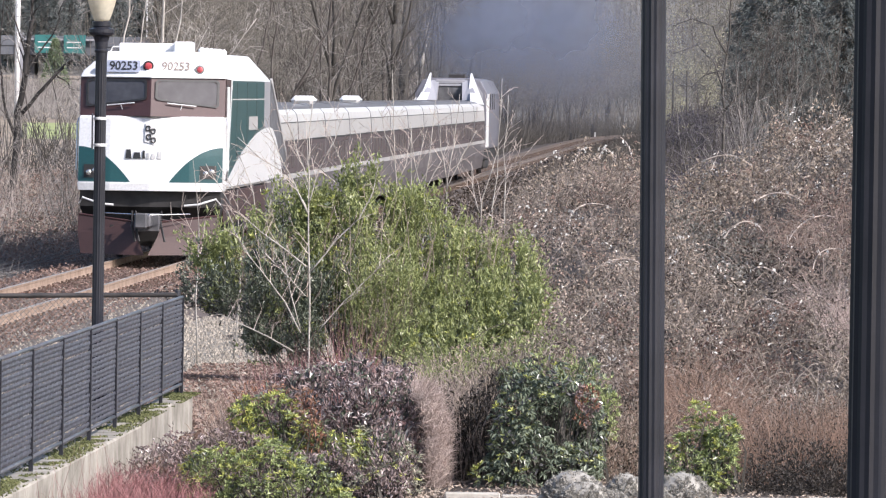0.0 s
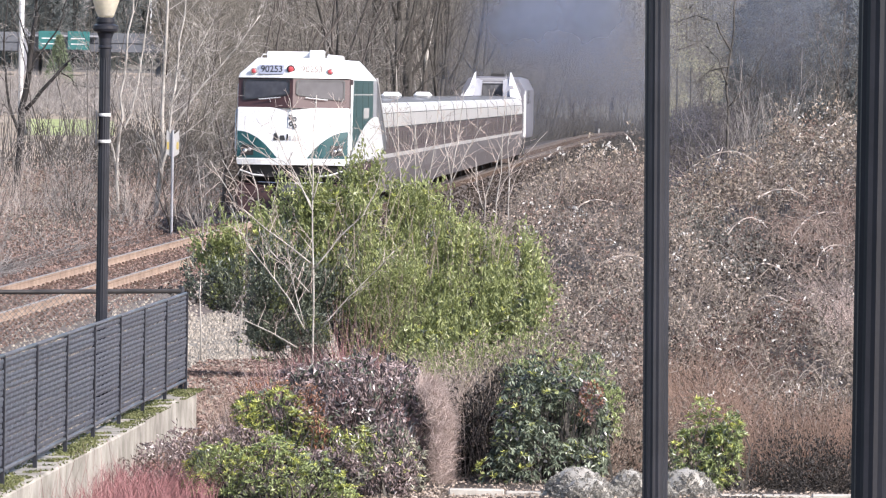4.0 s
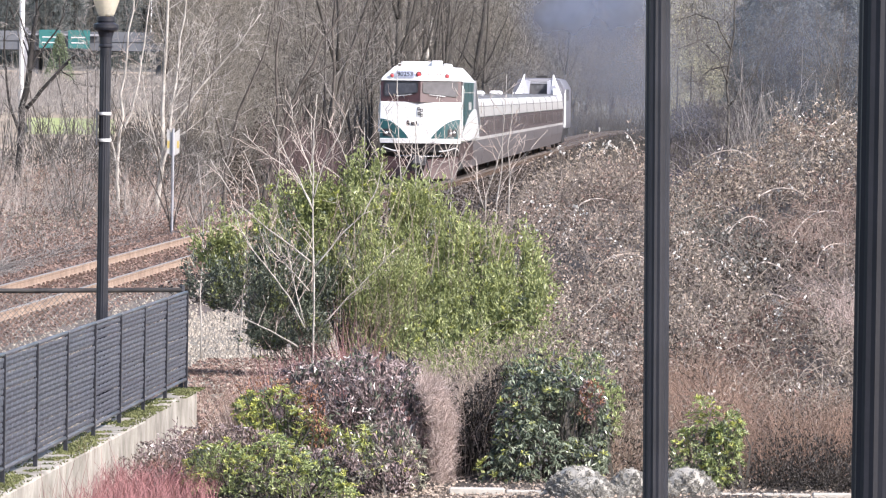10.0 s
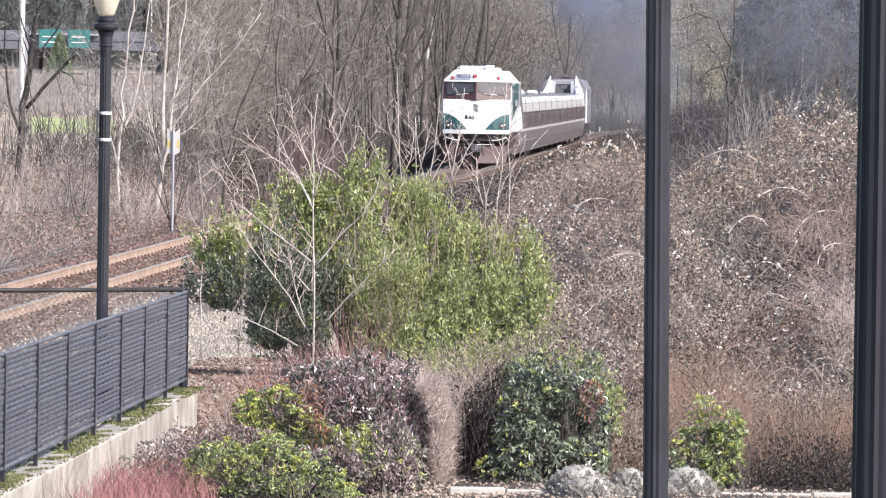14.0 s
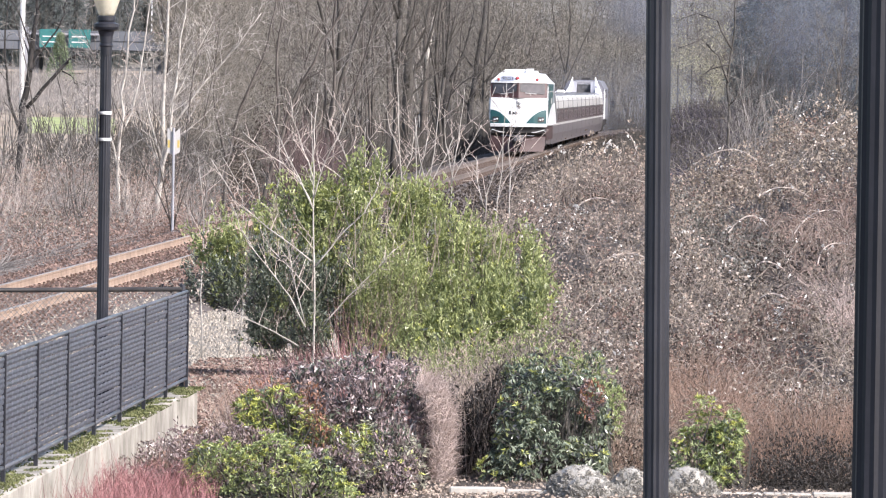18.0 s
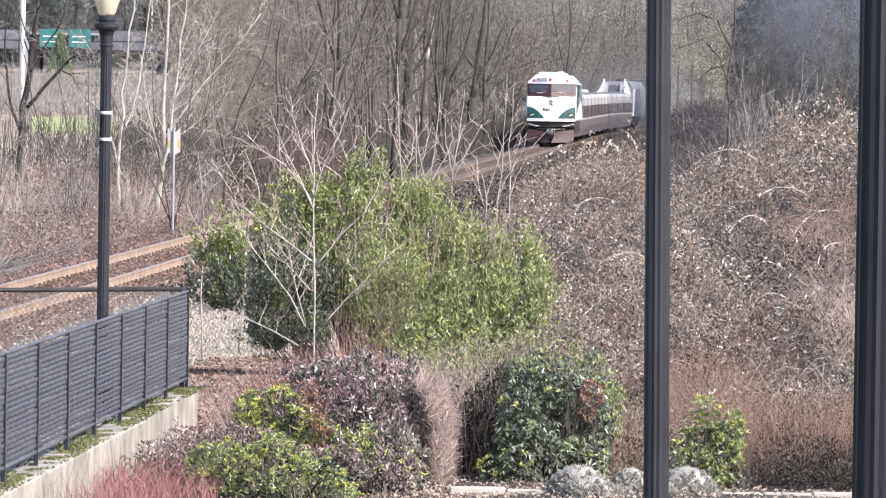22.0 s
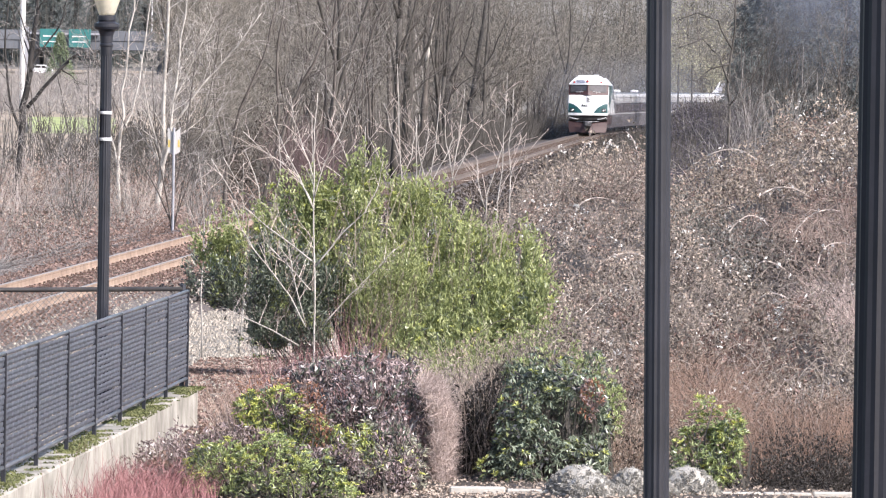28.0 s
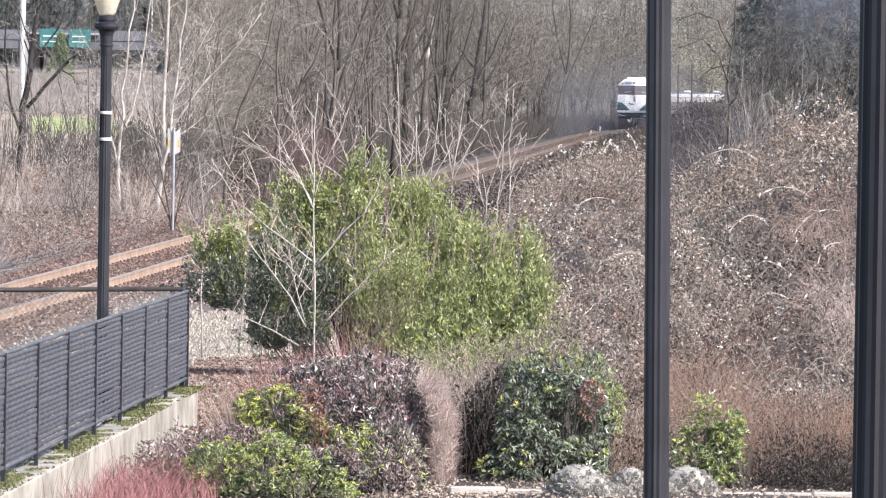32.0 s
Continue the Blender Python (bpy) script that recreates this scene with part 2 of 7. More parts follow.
SIGNY = paint("sign_yellow", (0.55, 0.42, 0.13), 0.5)


# ---- geometry helpers ----
class Build:
    """Collects vertices and faces of one mesh."""

    def __init__(self):
        self.v, self.f = [], []

    def add(self, verts, faces):
        k = len(self.v)
        self.v += [tuple(p) for p in verts]
        self.f += [tuple(i + k for i in q) for q in faces]
        return self

    def box(self, x0, x1, y0, y1, z0, z1):
        p = [(x, y, z) for z in (z0, z1) for x, y in ((x0, y0), (x1, y0), (x1, y1), (x0, y1))]
        return self.add(p, [(3, 2, 1, 0), (4, 5, 6, 7), (0, 1, 5, 4), (1, 2, 6, 5), (2, 3, 7, 6), (3, 0, 4, 7)])

    def loft(self, rings, caps=True, closed=True):
        n = len(rings[0])
        k = len(self.v)
        for r in rings:
            self.v += [tuple(p) for p in r]
        m = n if closed else n - 1
        for i in range(len(rings) - 1):
            for j in range(m):
                a, b = k + i * n + j, k + i * n + (j + 1) % n
                self.f.append((a, b, b + n, a + n))
        if caps:
            self.f.append(tuple(k + j for j in range(n))[::-1])
            self.f.append(tuple(k + (len(rings) - 1) * n + j for j in range(n)))
        return self

    def tube(self, pts, radii, n=8):
        rings = []
        pts = [Vector(p) for p in pts]
        for i, p in enumerate(pts):
            d = (pts[min(i + 1, len(pts) - 1)] - pts[max(i - 1, 0)]).normalized()
            u = d.orthogonal().normalized()
            w = d.cross(u)
            r = radii[i] if hasattr(radii, "__len__") else radii
            rings.append([p + (u * math.cos(a) + w * math.sin(a)) * r for a in [2 * math.pi * k / n for k in range(n)]])
        return self.loft(rings)

    def lathe(self, prof, n=16, x=0, y=0, flute=0.0):
        rings = []
        for r, z in prof:
            rings.append([(x + r * (1 - (flute if k % 2 else 0)) * math.cos(2 * math.pi * k / n), y + r * (1 - (flute if k % 2 else 0)) * math.sin(2 * math.pi * k / n), z) for k in range(n)])
        return self.loft(rings)

    def prism(self, poly, axis, a, b):
        """A flat outline drawn out along an axis from a to b."""
        def at(u, v, w):
            return {"x": (w, u, v), "y": (u, w, v), "z": (u, v, w)}[axis]
        return self.loft([[at(u, v, a) for u, v in poly], [at(u, v, b) for u, v in poly]])

    def mesh(self, name, bevel=0.0, smooth=False, seg=1):
        me = bpy.data.meshes.new(name)
        me.from_pydata(self.v, [], self.f)
        bm = bmesh.new()
        bm.from_mesh(me)
        bmesh.ops.recalc_face_normals(bm, faces=bm.faces)
        if bevel:
            ed = [e for e in bm.edges if len(e.link_faces) == 2 and e.calc_face_angle(0) > 0.5]
            bmesh.ops.bevel(bm, geom=ed, offset=bevel, segments=seg, affect="EDGES", clamp_overlap=True)
        if smooth:
            for q in bm.faces:
                q.smooth = True
        bm.to_mesh(me)
        bm.free()
        return me


def part(name, b, material, parent, label="", bevel=0.0, smooth=False, at=None):
    """One mesh object under a thing or under a part."""
    me = b.mesh(name, bevel, smooth) if isinstance(b, Build) else b
    if not me.materials:
        me.materials.append(material)
    ob = new(name, me)
    ob.parent = parent
    if at is not None:
        ob.matrix_basis = at
    if label:
        ob["label"] = label
    return ob


def thing(name, m, label, category, group="", kind=""):
    ob = new(name)
    ob.empty_display_size = 0.2
    ob.matrix_basis = m
    return tagged(ob, label, category, group, kind)


def solid(name, b, material, label, category, kind="structure", bevel=0.0, smooth=False, group=""):
    me = b.mesh(name, bevel, smooth) if isinstance(b, Build) else b
    if not me.materials:
        me.materials.append(material)
    return tagged(new(name, me), label, category, group, kind)


def raw(name, v, f, smooth=False):
    me = bpy.data.meshes.new(name)
    me.from_pydata(np.asarray(v).tolist(), [], np.asarray(f).tolist())
    if smooth:
        me.polygons.foreach_set("use_smooth", [True] * len(me.polygons))
    return me


def unit(a):
    return a / np.maximum(np.linalg.norm(a, axis=-1, keepdims=True), 1e-9)


def leaf_mesh(name, c, d, length, width, rng, spin=1.0):
    """Folded four-cornered leaves at points c along the ways d."""
    n = len(c)
    d = unit(d)
    side = unit(np.cross(d, unit(rng.normal(size=(n, 3)) * spin + np.array([0, 0, 1.0]))))
    nor = np.cross(side, d)
    L = (length * rng.uniform(0.6, 1.3, n))[:, None]
    W = (width * rng.uniform(0.7, 1.3, n))[:, None]
    v = np.stack([c - d * L / 2, c + side * W / 2 + nor * W * 0.25, c + d * L / 2, c - side * W / 2 + nor * W * 0.25], 1).reshape(-1, 3)
    return raw(name, v, np.arange(4 * n).reshape(-1, 4))


def stick_mesh(name, p, q, r0, r1):
    """Many three-sided sticks from p to q."""
    p, q = np.asarray(p, float), np.asarray(q, float)
    n = len(p)
    r0, r1 = np.broadcast_to(r0, n)[:, None], np.broadcast_to(r1, n)[:, None]
    d = unit(q - p)
    u = unit(np.cross(d, np.where(np.abs(d[:, 2:3]) > 0.9, [[1.0, 0, 0]], [[0, 0, 1.0]])))
    w = np.cross(d, u)
    ring = [(1, 0), (-0.5, 0.866), (-0.5, -0.866)]
    v = np.stack([p + (u * a + w * b) * r0 for a, b in ring] + [q + (u * a + w * b) * r1 for a, b in ring], 1).reshape(-1, 3)
    k = 6 * np.arange(n)[:, None]
    f = np.concatenate([k + np.array([[0, 1, 4, 3]]), k + np.array([[1, 2, 5, 4]]), k + np.array([[2, 0, 3, 5]])])
    return raw(name, v, f)


def blade_mesh(name, c, h, lean, w, rng):
    """Grass blades and fine upright stems: two bent four-cornered pieces each."""
    n = len(c)
    a = rng.uniform(0, 2 * math.pi, n)
    out = np.stack([np.cos(a), np.sin(a), np.zeros(n)], 1) * (lean * rng.uniform(0.2, 1.3, n) * h)[:, None]
    b = rng.uniform(0, math.pi, n)
    s = np.stack([np.cos(b), np.sin(b), np.zeros(n)], 1) * w / 2
    up = np.array([0, 0, 1.0])[None] * np.asarray(h)[:, None]
    m, t = c + out * 0.35 + up * 0.55, c + out + up
    v = np.stack([c - s, c + s, m + s * 0.8, m - s * 0.8, t + s * 0.2, t - s * 0.2], 1).reshape(-1, 3)
    k = 6 * np.arange(n)[:, None]
    return raw(name, v, np.concatenate([k + np.array([[0, 1, 2, 3]]), k + np.array([[3, 2, 4, 5]])]))


def smooth01(t):
    t = np.clip(t, 0, 1)
    return t * t * (3 - 2 * t)


def ripple(x, y, k=0):
    """A cheap, even wobble between about -1 and 1."""
    return (np.sin(x * 1.7 + k) * np.cos(y * 1.3 + 2 * k) + np.sin(x * 0.63 - y * 0.81 + k) + 0.6 * np.sin(x * 4.1 + y * 3.3 + k)) / 2.6


# ---- the plan: line of the railway and lie of the land ----
def track_x(y):
    return -12.57 + 0.037 * y + 0.000335 * np.maximum(y - 643, 0) ** 2


def track_turn(y):
    return 0.037 + 0.00067 * np.maximum(y - 643, 0)


RIDGE_X = [-1.2, -0.1, 0.6, 1.1, 1.55, 2.5, 3.15, 3.6, 4.2, 4.7, 5.6, 6.7, 9, 14, 30]
RIDGE_Z = [-0.5, -0.2, 0.7, 1.3, 1.66, 1.93, 1.95, 1.4, 1.35, 1.5, 1.98, 2.62, 3.2, 3.4, 3.0]


def mound(x, y):
    r = np.interp(x, RIDGE_X, RIDGE_Z) + 0.5
    return r * smooth01((y - 80) / 62) ** 0.9 * (1 - smooth01((y - 141) / 16))


def land(x, y):
    x, y = np.asarray(x, float), np.asarray(y, float)
    z = -0.5 + 0.1 * ripple(x * 0.25, y * 0.12)
    off = np.abs(x - track_x(y))
    z = np.where(off < 4.2, np.minimum(z, -0.52), z)
    z = z + mound(x, y)
    near = smooth01((130 - y) / 30)
    z = z + 0.3 * near * smooth01((x + 4.4) / 1.2)
    left = smooth01((-0.024 * y - x) / 5)
    z = z + 28 * smooth01((y - 930) / 430) * (1 - left) + left * (np.interp(y, [490, 600, 890, 1760, 1900], [0, 1.4, 4.1, 5.0, 6.4]) + 70 * smooth01((y - 1920) / 600))
    z = z + 2.3 * smooth01((x - 14.2) / 2.6) * smooth01((y - 510) / 40) * (1 - smooth01((y - 575) / 25))
    z = z + 1.4 * smooth01((track_x(y) - 5 - x) / 14) * smooth01((y - 190) / 60) * (1 - smooth01((y - 420) / 80))
    return z


# ---- ground, track, walls ----
def ground_sheet():
    xs = np.concatenate([[-3000, -1200, -500, -250, -140, -95], np.arange(-70, -14, 4), np.arange(-14, 14, 0.6), np.arange(14, 70, 4), [80, 110, 180, 300, 600, 1300, 3000]])
    ys = np.concatenate([[-600, -200, -60, 0, 30, 55], np.arange(66, 160, 1.4), np.arange(160, 460, 8), np.arange(460, 940, 20), np.arange(940, 1500, 35), [1600, 1760, 1900, 1960, 2040, 2140, 2260, 2400, 2520, 3000, 4500]])
    X, Y = np.meshgrid(xs, ys)
    v = np.stack([X, Y, land(X, Y)], -1).reshape(-1, 3)
    n = len(xs)
    i = np.arange(len(ys) - 1)[:, None] * n + np.arange(n - 1)[None]
    f = np.stack([i, i + 1, i + n + 1, i + n], -1).reshape(-1, 4)
    me = raw("ground", v, f, True)
    me.materials.append(SOIL)
    me.materials.append(FARWOOD)
    me.materials.append(MEADOW)
    gx, gy = np.meshgrid(xs[:-1], ys[:-1])
    far = np.where(gy > 720, 1, 0)
    far = np.where((gy > 235) & (gy < 1900) & (gx < -0.026 * gy), 2, far).reshape(-1)
    me.polygons.foreach_set("material_index", far.astype(np.int32))
    tagged(new("ground", me), "brown soil with leaf litter, rising to a wooded hill", "ground", kind="structure")


def along(y0, y1, step, poly):
    """An outline (across, up) swept along the railway."""
    rings = []
    for y in np.append(np.arange(y0, y1, step), y1):
        a = math.atan(float(track_turn(y)))
        x = float(track_x(y))
        rings.append([(x + u * math.cos(a), y - u * math.sin(a), z) for u, z in poly])
    return Build().loft(rings)


def railway():
    solid("ballast_bed", along(60, 900, 6, [(-3.4, -0.7), (3.4, -0.7), (1.75, -0.2), (-1.75, -0.2)]), BALLAST, "grey brown crushed stone bed under the railway track", "railway bed")
    for k, s in enumerate((-0.753, 0.753)):
        rail = thing("rail", Matrix(), "rust-brown steel rail with a worn top, on wooden ties", "rail", "rails of the track", "structure")
        web = [(-0.075, -0.17), (0.075, -0.17), (0.075, -0.15), (0.034, -0.125), (0.026, -0.05), (0.037, -0.037), (0.036, -0.004), (-0.036, -0.004), (-0.037, -0.037), (-0.026, -0.05), (-0.034, -0.125), (-0.075, -0.15)]
        for y0, y1, mm in ((60, 262, RUST), (262.02, 900, FARRAIL)):
            part("rail_web", along(y0, y1, 5, [(s + u, z) for u, z in web]), mm, rail, "" if mm is RUST else "far rail, coloured darker brown for the light there")
            part("rail_head", along(y0, y1, 5, [(s - 0.034, -0.0035), (s + 0.034, -0.0035), (s + 0.03, 0.002), (s - 0.03, 0.002)]), RAILTOP if mm is RUST else FARRAIL, rail, "worn rail top")
    ties, clips = Build(), Build()
    y, k = 62.0, 0
    rng = random.Random(4)
    while y < 720:
        x, a = float(track_x(y)), math.atan(float(track_turn(y)))
        w = 1.28 + rng.uniform(-0.04, 0.05)
        m = Matrix.Translation((x, y, 0)) @ Matrix.Rotation(-a + rng.uniform(-0.01, 0.01), 4, "Z")
        p = [m @ Vector((u, v, z)) for z in (-0.36, -0.165 + rng.uniform(-0.008, 0)) for u, v in ((-w, -0.11), (w, -0.11), (w, 0.11), (-w, 0.11))]
        ties.add(p, [(4, 5, 6, 7), (0, 1, 5, 4), (1, 2, 6, 5), (3, 0, 4, 7)])
        if y < 330 and k % 2 == 0:
            for s in (-0.753, 0.753):
                for q in (-0.095, 0.095):
                    p = [m @ Vector((s + q + u, v, z)) for z in (-0.172, -0.128) for u, v in ((-0.018, -0.08), (0.018, -0.08), (0.018, 0.08), (-0.018, 0.08))]
                    clips.add(p, [(4, 5, 6, 7), (0, 1, 5, 4), (1, 2, 6, 5), (2, 3, 7, 6), (3, 0, 4, 7)])
        y += 0.52
        k += 1
    bed = thing("ties", Matrix(), "dark creosoted wooden ties under the rails", "railway ties", kind="stuff")
    part("tie", ties_mesh(ties, "tie"), TIE, bed)
    part("rail_clip", ties_mesh(clips, "rail_clip"), TIE, bed, "dark iron spikes and plates")


def ties_mesh(b, name):
    return raw(name, b.v, b.f)


def ballast_stones():
    rng = np.random.default_rng(11)
    n = 15000
    y = 95 + 150 * rng.random(n) ** 1.5
    u = rng.uniform(-0.9, 3.6, n)
    z = np.where(np.abs(u) < 1.75, -0.2, -0.2 - (np.abs(u) - 1.75) * 0.303)
    keep = (np.abs(np.abs(u) - 0.753) > 0.12)
    c = np.stack([track_x(y) + u, y, z], 1)[keep]
    m = 22000
    y2 = rng.uniform(88, 150, m)
    x2 = rng.uniform(-4.9, -1.3, m)
    c = np.concatenate([c, np.stack([x2, y2, land(x2, y2)], 1)])
    r = rng.uniform(0.014, 0.05, len(c))
    o = np.array([(1, 0, 0), (0, 1, 0), (-1, 0, 0), (0, -1, 0), (0, 0, 1), (0, 0, -0.6)])
    v = c[:, None] + o[None] * r[:, None, None] * rng.uniform(0.6, 1.3, (len(c), 6, 1))
    k = 6 * np.arange(len(c))[:, None]
    f = np.concatenate([k + np.array([t]) for t in ((0, 1, 4), (1, 2, 4), (2, 3, 4), (3, 0, 4), (1, 0, 5), (2, 1, 5), (3, 2, 5), (0, 3, 5))])
    me = raw("ballast_stones", v.reshape(-1, 3), f)
    me.materials.append(STONE)
    tagged(new("ballast_stones", me), "loose grey and brown crushed stones beside the rails", "gravel", kind="stuff")


FA, FB = Vector((-2.84, 91.2, 0.285)), Vector((-3.711, 69.5, 0.29))   # the fence's corner and its near end


def wall_and_fence():
    d = (FB - FA).normalized()
    ang = math.atan2(d.y, d.x)
    far = FA - d * 0.35
    length = (FB - FA).length + 6
    wall = thing("platform_wall", pose(far.x, far.y, 0, 0, 0, math.degrees(ang)), "pale concrete platform edge wall with moss along its top", "wall", kind="structure")
    part("wall_block", Build().box(0, 8.6, -0.17, 0.11, -0.9, 0.272), CONC, wall, bevel=0.02)
    part("wall_block", Build().box(8.62, length, -0.17, 0.2, -0.9, 0.262), CONC, wall, bevel=0.02)
    rng = np.random.default_rng(3)
    n = 12000
    x = length * rng.random(n) ** 1.5 + 0.1
    y = np.clip(rng.normal(0.02, 0.09, n), -0.15, 0.2)
    keep = ripple(x * 1.3, y * 4, 2) + 0.3 * ripple(x * 5, y * 14, 3) > -0.15
    c = np.stack([x, y, np.where(x < 8.6, 0.272, 0.262)], 1)[keep]
    me = blade_mesh("moss", c, rng.uniform(0.006, 0.022, len(c)), 0.8, 0.02, rng)
    part("moss", me, MOSS, wall, "green moss and short grass")
    fence = thing("slatted_fence", pose(FA.x, FA.y, FA.z, 0, 0, math.degrees(ang)), "dark grey metal fence filled with woven horizontal slats", "fence")
    pitch, dz = 3.103, (FB.z - FA.z) / (FB - FA).length
    post = Build().box(-0.02, 0.02, -0.02, 0.02, -0.03, 1.075).mesh("post", 0.006)
    rail = Build().tube([(0, 0, 0), (pitch, 0, dz * pitch)], 0.02, 8).mesh("rail", smooth=True)
    hgt = 0.044
    nseg = 24
    rings = []
    for i in range(nseg + 1):
        x = 0.03 + (pitch - 0.06) * i / nseg
        wob = 0.006 * math.sin(i * math.pi / 2)
        w = 0.004 * math.sin(i * 1.9)
        rings.append([(x, wob - 0.004, w), (x, wob + 0.002, w), (x, wob + 0.01, 0.022 + w), (x, wob + 0.006, hgt + w), (x, wob, hgt + w)])
    slat_a = Build().loft(rings).mesh("slat")
    rings2 = [[(x, y + 0.012 * math.cos(i * math.pi / 2 + 1.6), z) for x, y, z in r] for i, r in enumerate(rings)]
    slat_c = Build().loft(rings2).mesh("slat")
    for me, mm in ((post, POLE), (rail, RAILP), (slat_a, SLAT), (slat_c, SLAT)):
        me.materials.append(mm)
    rr = random.Random(8)
    for i in range(9):
        z0 = dz * pitch * i
        part("post", post, FENCE, fence, at=pose(i * pitch, 0.006, z0))
        if i == 8:
            break
        for z in (0.095, 1.065):
            part("rail", rail, FENCE, fence, at=pose(i * pitch, 0, z0 + z))
        for k in range(20):
            part("slat", slat_a if k % 2 else slat_c, SLAT, fence, at=pose(i * pitch, rr.uniform(-0.006, 0.006), z0 + 0.125 + k * 0.0458 + rr.uniform(-0.004, 0.004), rr.uniform(-4, 3), rr.uniform(-0.06, 0.06) - math.degrees(dz), 0))
    # wire fence that runs away from the corner beside the line
    link = thing("chain_link_fence", pose(FA.x - 0.05, FA.y + 0.05, FA.z), "black chain-link fence with a round top rail", "fence")
    end = Vector((-5.2, -2.6, -0.02))
    part("top_rail", Build().tube([(0, 0, 1.09), end + Vector((0, 0, 1.07))], 0.026, 10), BLACKM, link, smooth=True)
    L, dd = end.length, end.normalized()
    for k in range(3):
        q = end * (k / 2)
        part("post", Build().tube([q + Vector((0, 0, -0.4)), q + Vector((0, 0, 1.14))], 0.03, 8), FENCE, link)
    p, q = [], []
    s, H = 0.07, 1.02
    k = -H
    while k < L:
        for sg in (1, -1):
            a, b = max(k, 0), min(k + H, L)
            if b > a:
                za, zb = (a - k, b - k) if sg == 1 else (H - (a - k), H - (b - k))
                p.append(dd * a + Vector((0, 0, 0.05 + za)))
                q.append(dd * b + Vector((0, 0, 0.05 + zb)))
        k += s
    part("wire_mesh", stick_mesh("wire_mesh", p, q, 0.0035, 0.0035), WIRE, link, "fine diamond wire mesh")


def kerb():
    k = thing("garden_kerb", pose(0, 78.5, -0.24), "pale concrete kerb stones along the planting bed", "kerb", kind="structure")
    x = 0.1
    rr = random.Random(2)
    while x < 7.4:
        w = rr.uniform(0.42, 0.55)
        y = -0.035 * max(x - 2, 0) ** 2
        part("kerb_stone", Build().box(x, x + w - 0.012, y - 0.08, y + 0.1, -0.3, 0.075 + rr.uniform(-0.01, 0.01)), KERB, k, bevel=0.012)
        x += w


# ---- street lamps ----
def lamp_post(x, y, base, neck, dia, lean=0.0, turn=0.0, straps=False, label="", coat=POLE):
    """A fluted post on a stepped base, with a collar and an acorn globe; neck is the height of the globe's seat above the base."""
    t = thing("street_lamp", pose(x, y, base, 0, lean, turn), label, "street lamp", "street lamps beside the line")
    r = dia / 2
    part("base", Build().lathe([(r * 2.4, 0), (r * 2.4, 0.09), (r * 2.1, 0.12), (r * 1.8, 0.5), (r * 1.5, 0.62), (r * 1.25, 0.7)], 24), coat, t, smooth=False)
    part("shaft", Build().lathe([(r * 1.06, 0.68), (r, neck - 0.4)], 28, flute=0.07), coat, t, "fluted black shaft")
    ring = [(1.06, 0.42), (1.1, 0.33), (1.22, 0.32), (1.22, 0.305), (1.1, 0.295), (1.16, 0.22), (1.5, 0.16), (2.1, 0.145), (2.3, 0.12), (2.3, 0.085), (1.7, 0.075), (1.5, 0.065), (1.65, 0.05), (1.65, 0.01), (1.4, 0.0)]
    part("collar", Build().lathe([(r * w, neck - d) for w, d in ring], 28), coat, t, smooth=False)
    part("globe", Build().lathe([(r * 1.3, neck), (r * 1.55, neck + 0.03), (r * 2.3, neck + 0.16), (r * 2.9, neck + 0.32), (r * 2.8, neck + 0.42), (r * 2.2, neck + 0.52), (r * 1.1, neck + 0.62), (r * 0.3, neck + 0.7)], 28), GLOBE, t, "frosted cream acorn globe", smooth=True)
    part("finial", Build().lathe([(r * 0.5, neck + 0.69), (r * 0.6, neck + 0.72), (r * 0.1, neck + 0.8)], 12), coat, t)
    if straps:
        for z in straps:
            part("strap", Build().lathe([(r * 1.14, z - 0.016), (r * 1.2, z), (r * 1.14, z + 0.016)], 24), STRAP, t, "white strap")
        part("sign_plate", Build().box(-r * 1.42, -r * 1.3, -0.2, 0.06, min(straps) - 0.05, max(straps) + 0.05), FENCE, t, "small sign plate seen edge on", bevel=0.002)
    return t


# ---- the train ----
def nose_start(t):
    return 173.7 + 12.6 * t + 0.148 * t * t


def text_mesh(txt, size, depth=0.004):
    cu = bpy.data.curves.new("text", "FONT")
    cu.body, cu.size, cu.extrude, cu.align_x, cu.align_y = txt, size, depth, "CENTER", "CENTER"
    cu.offset = size * 0.012
    ob = new("text", cu)
    bpy.context.view_layer.update()
    me = bpy.data.meshes.new_from_object(ob.evaluated_get(bpy.context.evaluated_depsgraph_get()))
    bpy.data.objects.remove(ob)
    return me


def rounded(x0, x1, z0, z1, r, n=4):
    out = []
    for cx, cz, a0 in ((x1 - r, z1 - r, 0), (x0 + r, z1 - r, 90), (x0 + r, z0 + r, 180), (x1 - r, z0 + r, 270)):
        out += [(cx + r * math.cos(radians(a0 + 90 * i / n)), cz + r * math.sin(radians(a0 + 90 * i / n))) for i in range(n + 1)]
    return out


def strip(xs, low, high, depth_at, off, thick=0.015, rows=5):
    """A plate between two curves over x, laid piece by piece on a bent front surface."""
    b = Build()
    grid = [[(x, low(x) + (high(x) - low(x)) * k / rows) for k in range(rows + 1)] for x in xs]
    rings = []
    for col in grid:
        rings.append([(x, depth_at(x, z) - off, z) for x, z in col] + [(x, depth_at(x, z) - off + thick, z) for x, z in col[::-1]])
    return b.loft(rings)


def patch(outline, depth_at, off, thick=0.02):
    """A plate that follows a front surface y = depth_at(x, z), proud of it by off."""
    return Build().loft([[(x, depth_at(x, z) - off, z) for x, z in outline], [(x, depth_at(x, z) - off + thick, z) for x, z in outline]])


